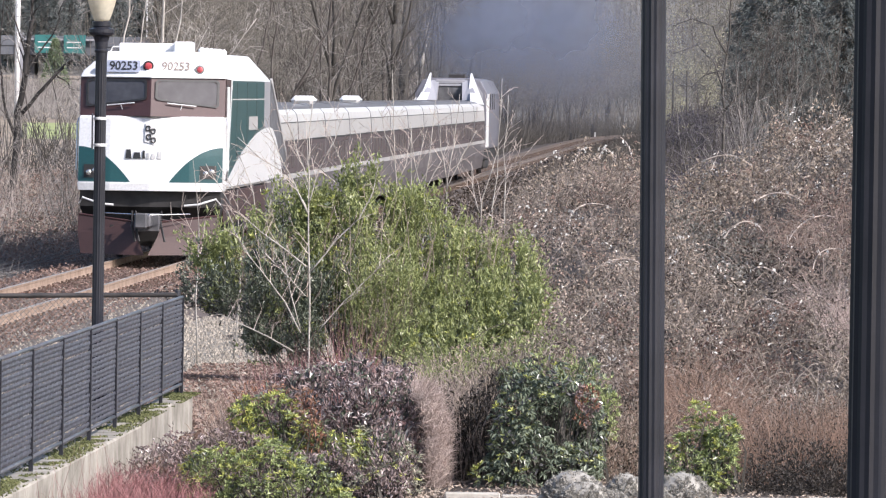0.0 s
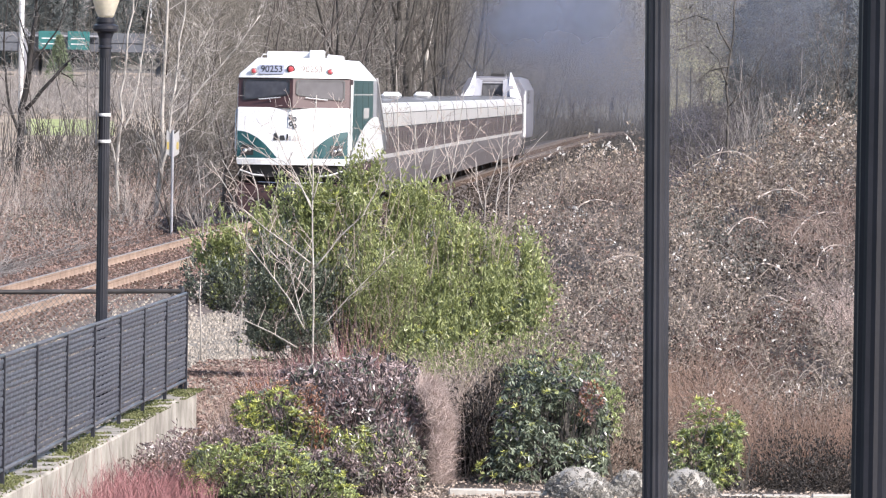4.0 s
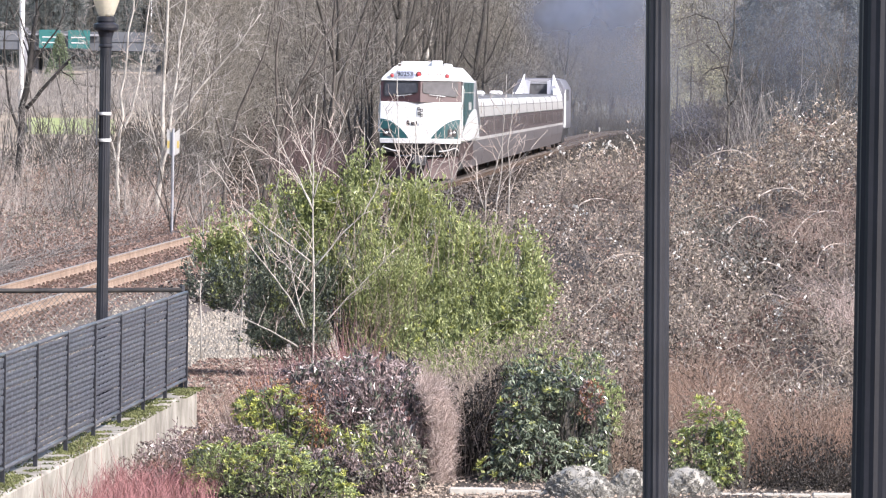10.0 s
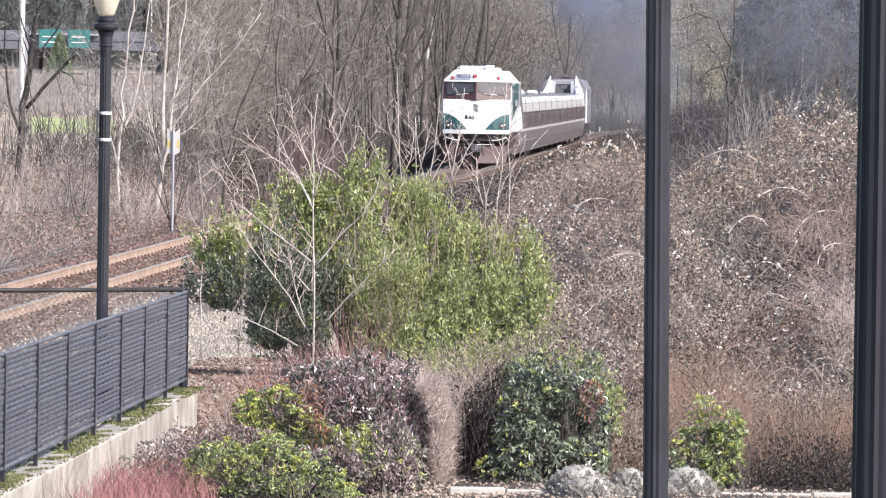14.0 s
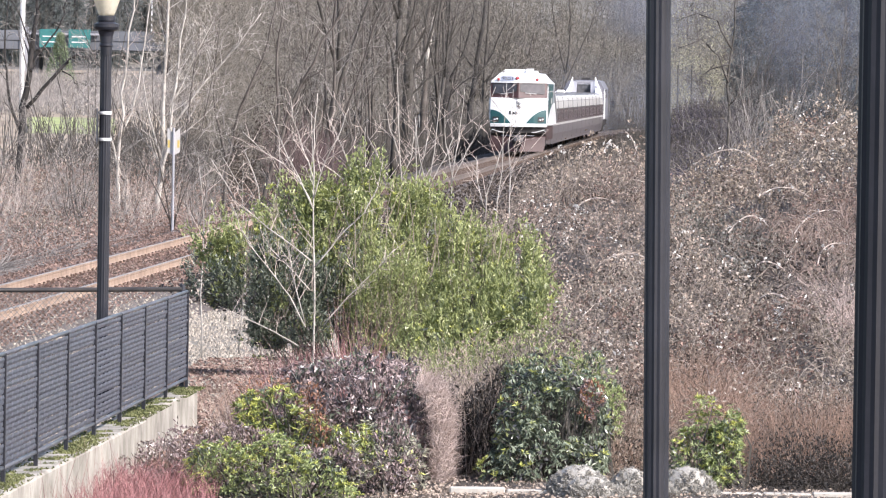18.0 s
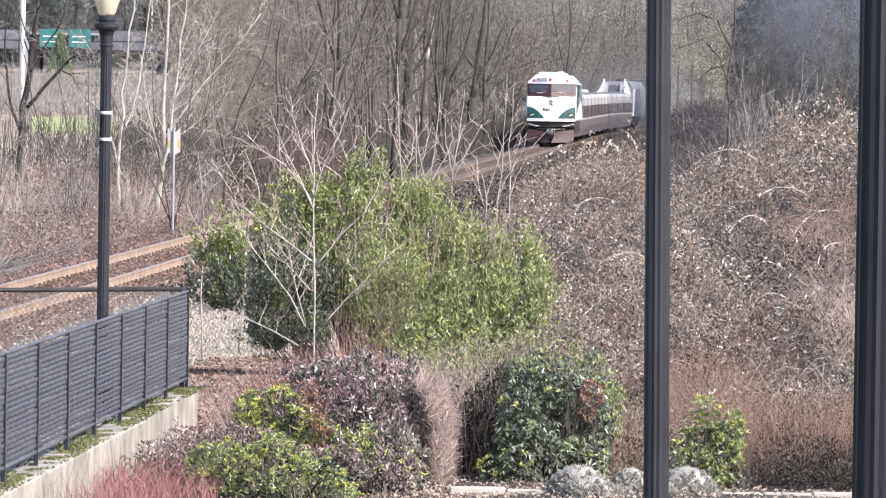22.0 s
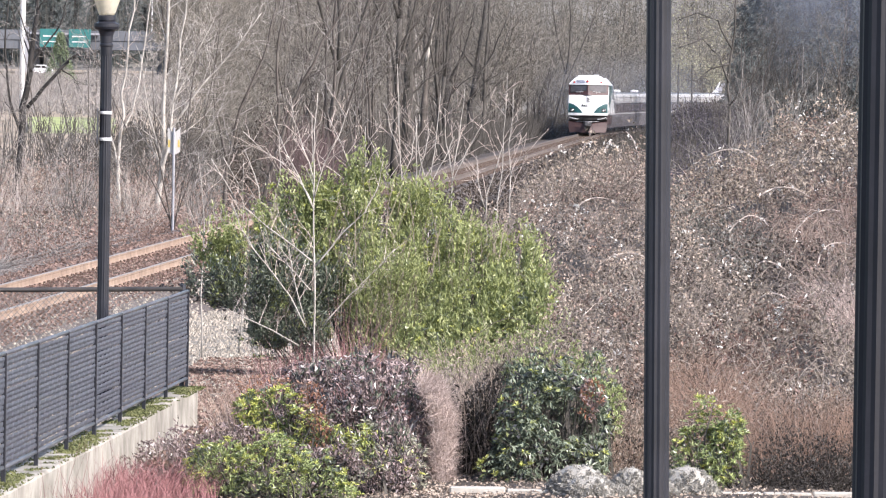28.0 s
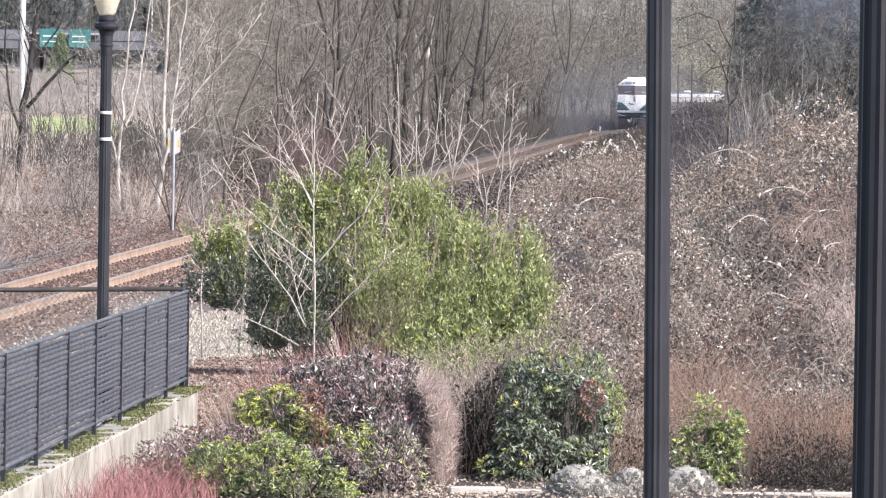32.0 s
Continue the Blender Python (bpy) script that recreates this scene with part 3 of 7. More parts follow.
def ring_patch(outer, inner, depth_at, off, thick=0.03):
    b = Build()
    n = len(outer)
    rows = [[(x, depth_at(x, z) - off, z) for x, z in outer], [(x, depth_at(x, z) - off, z) for x, z in inner],
            [(x, depth_at(x, z) - off + thick, z) for x, z in inner], [(x, depth_at(x, z) - off + thick, z) for x, z in outer]]
    b.loft(rows + [rows[0]], caps=False)
    return b


def truck(parent, y, wheels=2, name="truck"):
    t = part(name, Build().box(-1.12, -0.95, y - 1.7, y + 1.7, 0.45, 0.75).box(0.95, 1.12, y - 1.7, y + 1.7, 0.45, 0.75).box(-1.1, 1.1, y - 0.2, y + 0.2, 0.5, 0.85), BLACKM, parent, "black iron truck frame", bevel=0.03)
    for dy in (-1.3, 1.3):
        for s in (-0.78, 0.78):
            w = Build()
            w.loft([[(s + o, y + dy + r * math.cos(a), 0.47 + r * math.sin(a)) for a in [2 * math.pi * k / 20 for k in range(20)]] for o, r in ((-0.06, 0.44), (-0.03, 0.465), (0.06, 0.455))])
            part("wheel", w, BLACKM, t)
    return t


def side_plate(poly, s, x=1.552, thick=0.004):
    return Build().prism(poly, "x", s * x, s * (x + thick))


def cab_car():
    t = thing("cab_control_car", Matrix(), "white green and brown cab car leading end, with twin windshields", "locomotive")
    section = [(-1.52, 1.5), (1.52, 1.5), (1.55, 1.7), (1.55, 3.86), (1.03, 4.42), (-1.03, 4.42), (-1.55, 3.86), (-1.55, 1.7)]
    part("body", Build().prism(section, "y", 1.1, 17.1), WHITE, t, bevel=0.02)
    part("underframe", Build().box(-1.45, 1.45, 0.55, 17.0, 1.15, 1.497), BLACKM, t, bevel=0.02)

    def rows(spec):
        out = []
        for z, hw, yc, ym in spec:
            mid = ym + (yc - ym) * 0.33
            out.append([(-hw, yc, z), (-hw * 0.55, mid, z), (0, ym, z), (hw * 0.55, mid, z), (hw, yc, z), (hw, 1.4, z), (-hw, 1.4, z)])
        return out

    part("nose", Build().loft(rows([(1.5, 1.5, 0.34, 0.06), (1.62, 1.53, 0.3, 0.0), (2.2, 1.55, 0.38, 0.06), (3.0, 1.55, 0.55, 0.2), (3.06, 1.53, 0.58, 0.24)])), WHITE, t, bevel=0.015)

    def nose_y(x, z):
        u = np.interp(z, [1.5, 1.62, 2.2, 3.0], [0.34, 0.3, 0.38, 0.55]), np.interp(z, [1.5, 1.62, 2.2, 3.0], [0.06, 0.0, 0.06, 0.2])
        f = abs(x) / 1.55
        k = f / 0.55 * 0.33 if f < 0.55 else 0.33 + (f - 0.55) / 0.45 * 0.67
        return float(u[1] + (u[0] - u[1]) * k)

    def band_y(x, z):
        k = (z - 3.055) / 0.815
        return 0.1 + 0.2 * k + abs(x) / 1.545 * (0.58 - 0.02 * k)

    def wedge(spec):
        return [[(-hw, yc, z), (0, ym, z), (hw, yc, z), (hw, 1.4, z), (-hw, 1.4, z)] for z, hw, yc, ym in spec]

    part("window_mask", Build().loft(wedge([(3.055, 1.545, 0.68, 0.1), (3.87, 1.545, 0.86, 0.3)])), MASKB, t, "brown band round the windshields")
    for s in (-1, 1):
        a, b = sorted((s * 0.09, s * 1.42))

        def sill(x, inset=0.0):
            return 3.4 - 0.15 * (abs(x) - 0.09) / 1.33 + inset
        def bow(x):
            return 0.07 * max(0.0, 1 - min(x - a - 0.04, b - 0.04 - x) / 0.08) ** 2
        cols = [a + 0.045 + (b - a - 0.09) * k / 16 for k in range(17)]
        win = part("windshield", strip(cols, lambda x: sill(x, 0.03) + bow(x), lambda x: 3.8 - bow(x), band_y, 0.02), GLASS, t, "tinted windshield pane")
        outer = [(a, sill(a) + 0.05), (a + 0.05, sill(a)), (b - 0.05, sill(b)), (b, sill(b) + 0.05), (b, 3.79), (b - 0.05, 3.84), (a + 0.05, 3.84), (a, 3.79)]
        inner = [(a + 0.045, sill(a) + 0.09), (a + 0.09, sill(a) + 0.04), (b - 0.09, sill(b) + 0.04), (b - 0.045, sill(b) + 0.09), (b - 0.045, 3.76), (b - 0.09, 3.8), (a + 0.09, 3.8), (a + 0.045, 3.76)]
        part("window_frame", ring_patch(outer, inner, band_y, 0.035), INK, win)
        y0 = band_y(s * 0.7, 3.3) - 0.05
        arm = Build().tube([(s * 0.35, band_y(s * 0.35, 3.3) - 0.06, 3.34), (s * 0.95, band_y(s * 0.95, 3.2) - 0.06, 3.28)], 0.014, 6)
        arm.tube([(s * 0.62, y0, 3.2), (s * 0.66, y0 - 0.01, 3.31)], 0.012, 6)
        part("wiper", arm, STRAP, t, "pale windshield wiper")
    part("cab_roof", Build().loft(wedge([(3.872, 1.56, 0.8, 0.24), (4.0, 1.5, 0.84, 0.34), (4.43, 1.03, 0.94, 0.7)])), WHITE, t, bevel=0.02)

    def cap_y(x, z):
        k = (z - 3.872) / 0.56
        return 0.26 + 0.44 * k + abs(x) * (0.345 - 0.11 * k) - 0.03
    def on_cap(txt, size, x0, z0, off):
        me = text_mesh(txt, size, 0.006)
        for v in me.vertices:
            u, w, d = v.co
            v.co = (x0 + u, cap_y(x0 + u, z0 + w) - off - d, z0 + w)
        return me
    board = part("number_board", patch(rounded(-0.98, -0.26, 3.99, 4.24, 0.03), cap_y, 0.03, 0.06), paint("pale_board", (0.42, 0.45, 0.56), 0.3), t, "lit number board")
    part("lettering", on_cap("90253", 0.25, -0.615, 4.12, 0.04), INK, board, "dark digits")
    part("lettering", on_cap("90253", 0.24, 0.5, 4.12, 0.008), WORNBN, t, "faded brown digits")
    for x, z, r in ((-1.12, 4.06, 0.085), (-0.08, 4.12, 0.1), (1.0, 4.06, 0.085)):
        y = cap_y(x, z)
        lt = part("marker_light", Build().loft([[(x + q * math.cos(a), y - o, z + q * math.sin(a)) for a in [2 * math.pi * k / 16 for k in range(16)]] for q, o in ((r * 1.15, 0.0), (r * 1.15, 0.05), (r * 0.9, 0.05))]), CHROME if r < 0.09 else BLACKM, t)
        part("red_lens", Build().loft([[(x + q * math.cos(a), y - o, z + q * math.sin(a)) for a in [2 * math.pi * k / 16 for k in range(16)]] for q, o in ((r * 0.85, 0.04), (r * 0.6, 0.075), (r * 0.1, 0.085))]), REDL, lt, "red lamp lens")
    # green corner fields, head lamps, sill stripe and marks on the nose
    for s in (-1, 1):
        part("corner_field", strip([s * (1.535 - 1.12 * u) for u in [1 - (1 - i / 24) ** 1.6 for i in range(25)]], lambda x: 1.66, lambda x: 1.665 + 0.74 * max(0.0, 1 - (max(0.0, 1.535 - abs(x)) / 1.12) ** 2.0), nose_y, 0.014, 0.02), GREEN, t, "dark green curved corner field")
        lamp = part("headlight_housing", strip([s * 1.24 + 0.17 * k / 4 for k in range(-4, 5)], lambda x: 1.74, lambda x: 2.02, nose_y, 0.035, 0.03), BLACKM, t)
        for dx in (-0.065, 0.065):
            part("headlight", Build().lathe([(0.055, 0), (0.06, 0.02), (0.03, 0.035)], 14), CHROME, lamp, "clear round lamp", at=pose(s * 1.24 + dx, nose_y(s * 1.24, 1.87) - 0.04, 1.87 + (0.02 if dx > 0 else -0.02), 90, 0, 0))
        part("grab_iron", Build().tube([(s * 1.5, 0.25, 1.2), (s * 1.42, 0.1, 1.32), (s * 1.05, 0.0, 1.2), (s * 0.75, 0.02, 1.17)], 0.022, 6), STRAP, t, "white grab iron")
        part("handrail", Build().tube([(s * 1.57, 0.62, 1.7), (s * 1.6, 0.58, 1.9), (s * 1.6, 0.7, 2.9), (s * 1.57, 0.74, 3.0)], 0.018, 6), CHROME, t)
        # sides
        part("door_recess", side_plate([(1.15, 1.7), (1.75, 1.7), (1.75, 3.75), (1.15, 3.75)], s), INK, t, "dark cab door recess")
        part("door_post", Build().prism([(1.3, 1.9), (1.5, 1.9), (1.5, 3.7), (1.3, 3.7)], "x", s * 1.545, s * 1.6), WHITE, t, bevel=0.01)
        part("cab_side", side_plate([(0.95, 3.06), (2.2, 3.06), (2.6, 3.86), (0.95, 3.86)], s, 1.5515), MASKB, t, "brown cab side behind the windshield")
        for y in (4.6, 8.2, 11.8):
            part("panel_seam", side_plate([(y, 2.2), (y + 0.06, 2.2), (y + 0.06, 3.8), (y, 3.8)], s, 1.5575), INK, t, "thin dark door seam")
        part("panel_seam", side_plate([(3.0, 3.42), (14.7, 3.42), (14.7, 3.45), (3.0, 3.45)], s, 1.5578), CREAM, t, "thin pale seam")
        part("side_panel", side_plate([(1.95, 1.7), (14.8, 1.7), (14.8, 3.84), (3.2, 3.84)], s, 1.553), GREEN, t, "dark green side panel")
        wave = [(1.4 + 15.5 * u, 1.68 + 1.1 * math.sin(u * math.pi / 2) ** 0.9) for u in [i / 14 for i in range(15)]]
        part("side_wave", side_plate([(17.0, 1.56)] + [(1.4, 1.56)] + wave + [(17.0, 2.78)], s, 1.559), WHITE, t, "white wave along the side")
        part("side_skirt", Build().prism([(1.4, 0.75), (16.6, 0.75), (16.6, 1.46), (1.4, 1.46)], "x", s * 1.47, s * 1.5), PLOW, t, "reddish brown side skirt", bevel=0.01)
        part("rear_panel", side_plate([(14.8, 2.5), (17.05, 2.2), (17.05, 3.84), (14.8, 3.84)], s, 1.556), ROOFG, t, "grey grille panel")
        part("side_lettering", side_plate([(9, 2.75), (12.2, 2.75), (12.2, 3.05), (9, 3.05)], s, 1.5595), CREAM, t, "pale lettering bar")
    part("sill_stripe", Build().loft(rows([(1.47, 1.535, 0.26, -0.04), (1.64, 1.55, 0.24, -0.05)])), WHITE, t, bevel=0.01)
    emblem = part("emblem", patch([(-0.12, 2.52), (0.1, 2.45), (0.14, 2.86), (-0.1, 2.9)], nose_y, 0.03, 0.03), paint("emblem_grey", (0.66, 0.66, 0.66), 0.5), t, "grey and black emblem panel")
    for x, z in ((-0.05, 2.8), (0.06, 2.74), (-0.03, 2.62), (0.07, 2.55)):
        part("emblem_mark", ring_patch(rounded(x - 0.055, x + 0.055, z - 0.06, z + 0.06, 0.04), rounded(x - 0.028, x + 0.028, z - 0.032, z + 0.032, 0.02), nose_y, 0.045), INK, emblem)
    worn = paint("worn_grey", (0.5, 0.5, 0.5), 0.5)
    for x, w, h, mm in ((-0.52, 0.13, 0.19, INK), (-0.36, 0.17, 0.13, INK), (-0.16, 0.06, 0.17, INK), (-0.06, 0.05, 0.12, worn), (0.03, 0.09, 0.11, worn), (0.16, 0.1, 0.16, worn)):
        part("name_mark", patch([(x, 2.16), (x + w, 2.16), (x + w * 0.85, 2.16 + h), (x + w * 0.15, 2.16 + h)], nose_y, 0.025, 0.03), mm, t, "dark mark of the worn name" if mm is INK else "faded grey mark")
    for q in (-1, 1):
        blade = part("plow", Build().loft([[(q * 1.5, 0.1, 0.95), (q * 1.5, 0.16, 0.98), (q * 0.3, -0.22, 0.84), (q * 0.3, -0.28, 0.8)], [(q * 1.5, -0.06, 0.6), (q * 1.5, 0.02, 0.6), (q * 0.22, -0.4, 0.5), (q * 0.22, -0.48, 0.5)],
                                           [(q * 1.42, -0.26, 0.14), (q * 1.42, -0.16, 0.14), (q * 0.04, -0.6, 0.12), (q * 0.04, -0.7, 0.12)]]), PLOW, t, "dirty red-brown snowplow blade")
        part("blade_lip", Build().tube([(q * 1.5, 0.1, 0.97), (q * 0.3, -0.27, 0.83)], 0.022, 6), MASKB, blade)
        part("blade_brace", Build().box(min(q * 0.7, q * 0.8), max(q * 0.7, q * 0.8), -0.2, 0.6, 0.55, 0.75), BLACKM, blade)
    part("buffer_beam", Build().loft(rows([(0.3, 1.2, 0.75, 0.7), (0.95, 1.45, 0.6, 0.5), (1.135, 1.5, 0.36, 0.2), (1.49, 1.5, 0.32, 0.2)])), BLACKM, t)
    cp = part("coupler", Build().box(-0.12, 0.12, -1.2, 0.2, 0.72, 0.98).box(-0.2, 0.06, -1.45, -1.05, 0.7, 1.02), MESHG, t, "dark iron knuckle coupler", bevel=0.03)
    part("coupler_pocket", Build().box(-0.26, 0.26, -0.5, 0.3, 0.62, 1.0), MESHG, t, bevel=0.02)
    for x in (-0.3, -0.22, 0.32):
        part("air_hose", Build().tube([(x, -0.7, 1.05), (x + 0.02, -1.0, 0.75), (x + 0.1, -1.05, 0.42)], 0.025, 6), BLACKM, t)
    part("cut_lever", Build().tube([(-0.9, -0.35, 1.0), (0.1, -0.95, 0.98), (0.9, -0.35, 1.0)], 0.015, 5), CHROME, t)
    truck(t, 3.6)
    truck(t, 13.2)
    part("tank", Build().box(-1.3, 1.3, 6, 10.5, 0.35, 1.15), BLACKM, t, bevel=0.08)
    unitb = part("roof_unit", Build().box(-0.85, 0.55, 2.2, 4.2, 4.4, 4.62), WHITE, t, "white roof air unit", bevel=0.03)
    part("roof_box", Build().box(0.35, 0.75, 1.9, 2.8, 4.4, 4.66), WHITE, t, bevel=0.03)
    for i in range(6):
        part("roof_vent", Build().lathe([(0.07, 4.4), (0.08, 4.5), (0.03, 4.56)], 10, 0.75 - 0.02 * i, 5.0 + i * 1.8), WHITE, t)
    part("roof_rail", Build().tube([(-0.95, 1.2, 4.42), (-0.9, 1.2, 4.53), (-0.45, 1.2, 4.53), (-0.4, 1.2, 4.42)], 0.016, 6), STRAP, t)
    return t


CAR = 13.4


def coach(fin=0, pod=False):
    t = thing("coach", Matrix(), "low articulated coach, cream above a brown window band and taupe skirt", "railway coach", "coaches of the train")
    L = CAR - 0.13
    def slab(name, poly, material, label="", bevel=0.0):
        half = [(x, z) for x, z in poly]
        full = half + [(-x, z) for x, z in half[::-1]]
        return part(name, Build().prism(full, "y", 0.0, L), material, t, label, bevel)
    slab("skirt", [(1.36, 0.42), (1.46, 1.0), (1.475, 1.475)], TAUPE, "taupe lower side")
    slab("stripe", [(1.482, 1.478), (1.482, 1.6)], CREAM, "cream waist stripe")
    wb = slab("window_band", [(1.475, 1.603), (1.47, 2.39)], BROWN, "brown window band")
    slab("rain_strip", [(1.484, 2.392), (1.484, 2.425)], INK, "thin dark strip")
    slab("upper_side", [(1.47, 2.427), (1.445, 2.84)], CREAM, "cream upper side")
    slab("seam", [(1.448, 2.842), (1.446, 2.862)], INK, "thin dark seam")
    slab("cantrail", [(1.442, 2.864), (1.41, 3.05), (1.3, 3.17)], PEARL, "pearl white curved roof edge")
    slab("roof", [(1.296, 3.172), (1.1, 3.24), (0.6, 3.3)], DARKROOF, "dark grey roof", 0.0)
    for s in (-1, 1):
        for k in range(6):
            y = 1.2 + k * 1.85
            part("window", Build().prism(rounded(y, y + 1.45, 1.75, 2.27, 0.08), "x", s * 1.47, s * 1.48), PANE, wb, "brown tinted window")
    ring = [(1.37, 0.5), (1.47, 1.4), (1.488, 2.4), (1.46, 2.86), (1.42, 3.06), (1.3, 3.185), (0.7, 3.31)]
    part("bellows", Build().prism(ring + [(-x, z) for x, z in ring[::-1]], "y", L, L + 0.12), DARKROOF, t, "dark grey gangway bellows between coaches")
    for s in (-0.75, 0.75):
        part("wheel", Build().loft([[(s + o, -0.1 + r * math.cos(a), 0.4 + r * math.sin(a)) for a in [2 * math.pi * k / 18 for k in range(18)]] for o, r in ((-0.06, 0.37), (0.06, 0.4))]), BLACKM, t)
    if pod:
        part("roof_pod", Build().box(0.2, 0.85, 5.6, 7.4, 3.25, 3.5), WHITE, t, "white rounded roof pod", bevel=0.12)
    if fin < 0:
        for s in (-1, 1):
            part("end_fairing", Build().prism([(-0.35, 1.75), (-0.35, 3.9), (0.4, 3.86), (7.0, 2.05), (7.0, 1.75)], "x", s * 1.484, s * 1.53), MESHG, t, "dark grey mesh fairing that slopes down to the coach")
            part("fairing_edge", Build().prism([(0.3, 3.8), (0.4, 3.92), (7.1, 2.08), (7.0, 1.98)], "x", s * 1.49, s * 1.545), CREAM, t, "pale fairing edge")
            part("side_wave", Build().prism([(-0.35, 1.58), (-0.35, 2.78), (0.8, 2.74), (2.2, 2.5), (3.8, 2.05), (5.2, 1.58)], "x", s * 1.486, s * 1.55), WHITE, t, "white wave along the side")
    if fin > 0:
        e = L if fin > 0 else 0.0
        g = -1 if fin > 0 else 1
        for s in (-1, 1):
            prof = [(3.2, 3.15, 1.42), (0.0, 3.1, 1.44), (0.0, 4.46, 0.9), (0.35, 4.34, 0.94), (1.1, 3.85, 1.08), (1.3, 3.62, 1.18), (1.7, 3.62, 1.2), (2.5, 3.34, 1.34)]
            part("fin", Build().loft([[(s * w, e + g * y, z) for y, z, w in prof], [(s * (w - 0.06 - 0.42 * (4.46 - z) / 1.3), e + g * y, z) for y, z, w in prof]]), WHITE if fin > 0 else LOCOG, t, "white tapered end fin" if fin > 0 else "grey end fin")
            part("fin_ramp", Build().loft([[(s * 1.3, e + g * 2.4, 3.3), (s * 0.55, e + g * 2.0, 3.3), (s * 0.5, e + g * 0.4, 4.15), (s * 0.8, e + g * 0.4, 4.15)], [(s * 1.3, e + g * 2.3, 3.2), (s * 0.55, e + g * 1.9, 3.2), (s * 0.5, e + g * 0.2, 3.9), (s * 0.8, e + g * 0.2, 3.9)]]), LOCOG, t, "grey sloping ramp")
        part("end_opening", Build().box(-0.52, 0.52, e + g * 0.55 - 0.04, e + g * 0.55 + 0.04, 3.25, 4.02), MESHG, t, "dark opening between the fins", bevel=0.02)
        part("cross_bar", Build().box(-0.6, 0.6, e + g * 0.6 - 0.05, e + g * 0.6 + 0.05, 3.9, 3.98).box(-0.62, 0.62, e + g * 0.5 - 0.05, e + g * 0.5 + 0.05, 4.08, 4.18), LOCOG, t, bevel=0.01)
    return t


def rear_locomotive():
    t = thing("diesel_locomotive", Matrix(), "grey and white diesel locomotive with sloping dark stripes", "locomotive")
    section = [(-1.5, 1.2), (1.5, 1.2), (1.55, 1.6), (1.55, 3.6), (1.25, 4.15), (0.9, 4.25), (-0.9, 4.25), (-1.25, 4.15), (-1.55, 3.6), (-1.55, 1.6)]
    part("body", Build().prism(section, "y", 0.2, 17.6), SLATE, t, bevel=0.03)
    part("end_face", Build().prism([(-1.35, 1.3), (1.35, 1.3), (1.35, 3.6), (1.0, 4.1), (-1.0, 4.1), (-1.35, 3.6)], "y", 0.14, 0.197), ROOFG, t)
    part("underframe", Build().box(-1.4, 1.4, 0.4, 17.4, 0.75, 1.197), BLACKM, t, bevel=0.02)
    for s in (-1, 1):
        part("end_frame", Build().prism([(s * 1.5, 1.3), (s * 1.62, 1.3), (s * 1.62, 3.3), (s * 1.5, 3.42)], "y", 0.2, 0.6), WHITE, t, "white end frame")
        part("corner_stripe", side_plate([(0.25, 1.25), (1.2, 1.25), (2.6, 2.4), (3.2, 3.58), (0.25, 3.58)], s, 1.553), WHITE, t, "white corner field")
        for k in range(3):
            y = 4.6 + k * 2.6
            part("dark_stripe", side_plate([(y, 2.9), (y + 0.9, 2.9), (y + 0.2, 3.58), (y - 0.7, 3.58)], s, 1.553), TINT, t, "dark sloping window stripe")
    truck(t, 3.6)
    truck(t, 14.0)
    part("tank", Build().box(-1.3, 1.3, 6.2, 11.2, 0.3, 0.75), BLACKM, t, bevel=0.08)
    part("exhaust", Build().box(-0.35, 0.35, 7, 8.2, 4.2, 4.42), BLACKM, t, bevel=0.03)
    return t


def on_track(y0, length):
    y1 = y0 + length * math.cos(math.atan(float(track_turn(y0 + length / 2))))
    x0, x1 = float(track_x(y0)), float(track_x(y1))
    return pose(x0, y0, 0, 0, 0, -math.degrees(math.atan2(x1 - x0, y1 - y0)))


def gravel_path():
    xs, ys = np.linspace(-5.2, -1.5, 14), np.linspace(86, 150, 60)
    X, Y = np.meshgrid(xs, ys)
    X = X + 0.15 * ripple(X * 0.1, Y * 0.6) * (np.abs(X + 3.3) > 1.6)
    v = np.stack([X, Y, land(X, Y) + 0.012 + 0.006 * ripple(X * 4, Y * 3)], -1).reshape(-1, 3)
    i = np.arange(59)[:, None] * 14 + np.arange(13)[None]
    me = raw("gravel_path", v, np.stack([i, i + 1, i + 15, i + 14], -1).reshape(-1, 4), True)
    me.materials.append(GRAVEL)
    tagged(new("gravel_path", me), "pale pinkish grey gravel beside the track", "gravel", kind="structure")


ground_sheet()
gravel_path()
railway()
ballast_stones()
wall_and_fence()
kerb()
lamp_post(-3.575, 86.3, 0.17, 4.2, 0.118, straps=(2.896, 3.175), label="black fluted lamp post with frosted acorn globe behind the slatted fence")
lamp_post(1.09, 40.5, -0.2, 5.3, 0.121, lean=-0.55, label="black fluted lamp post in front of the brambles")
lamp_post(1.24, 23.4, -0.2, 4.86, 0.121, turn=11, label="dark fluted lamp post at the edge of the planting", coat=DARKPOLE)

TRAIN = [(cab_car(), 0.0, 17.1)]
first = coach(fin=-1)
plain = coach()
podded = coach(pod=True)
last = coach(fin=1)
for k in range(12):
    ob = first if k == 0 else last if k == 11 else podded if k == 2 else copy_thing(podded, Matrix()) if k == 4 else plain if k == 1 else copy_thing(plain, Matrix())
    TRAIN.append((ob, 17.7 + k * CAR, CAR))
TRAIN.append((rear_locomotive(), 17.7 + 12 * CAR + 0.3, 17.8))


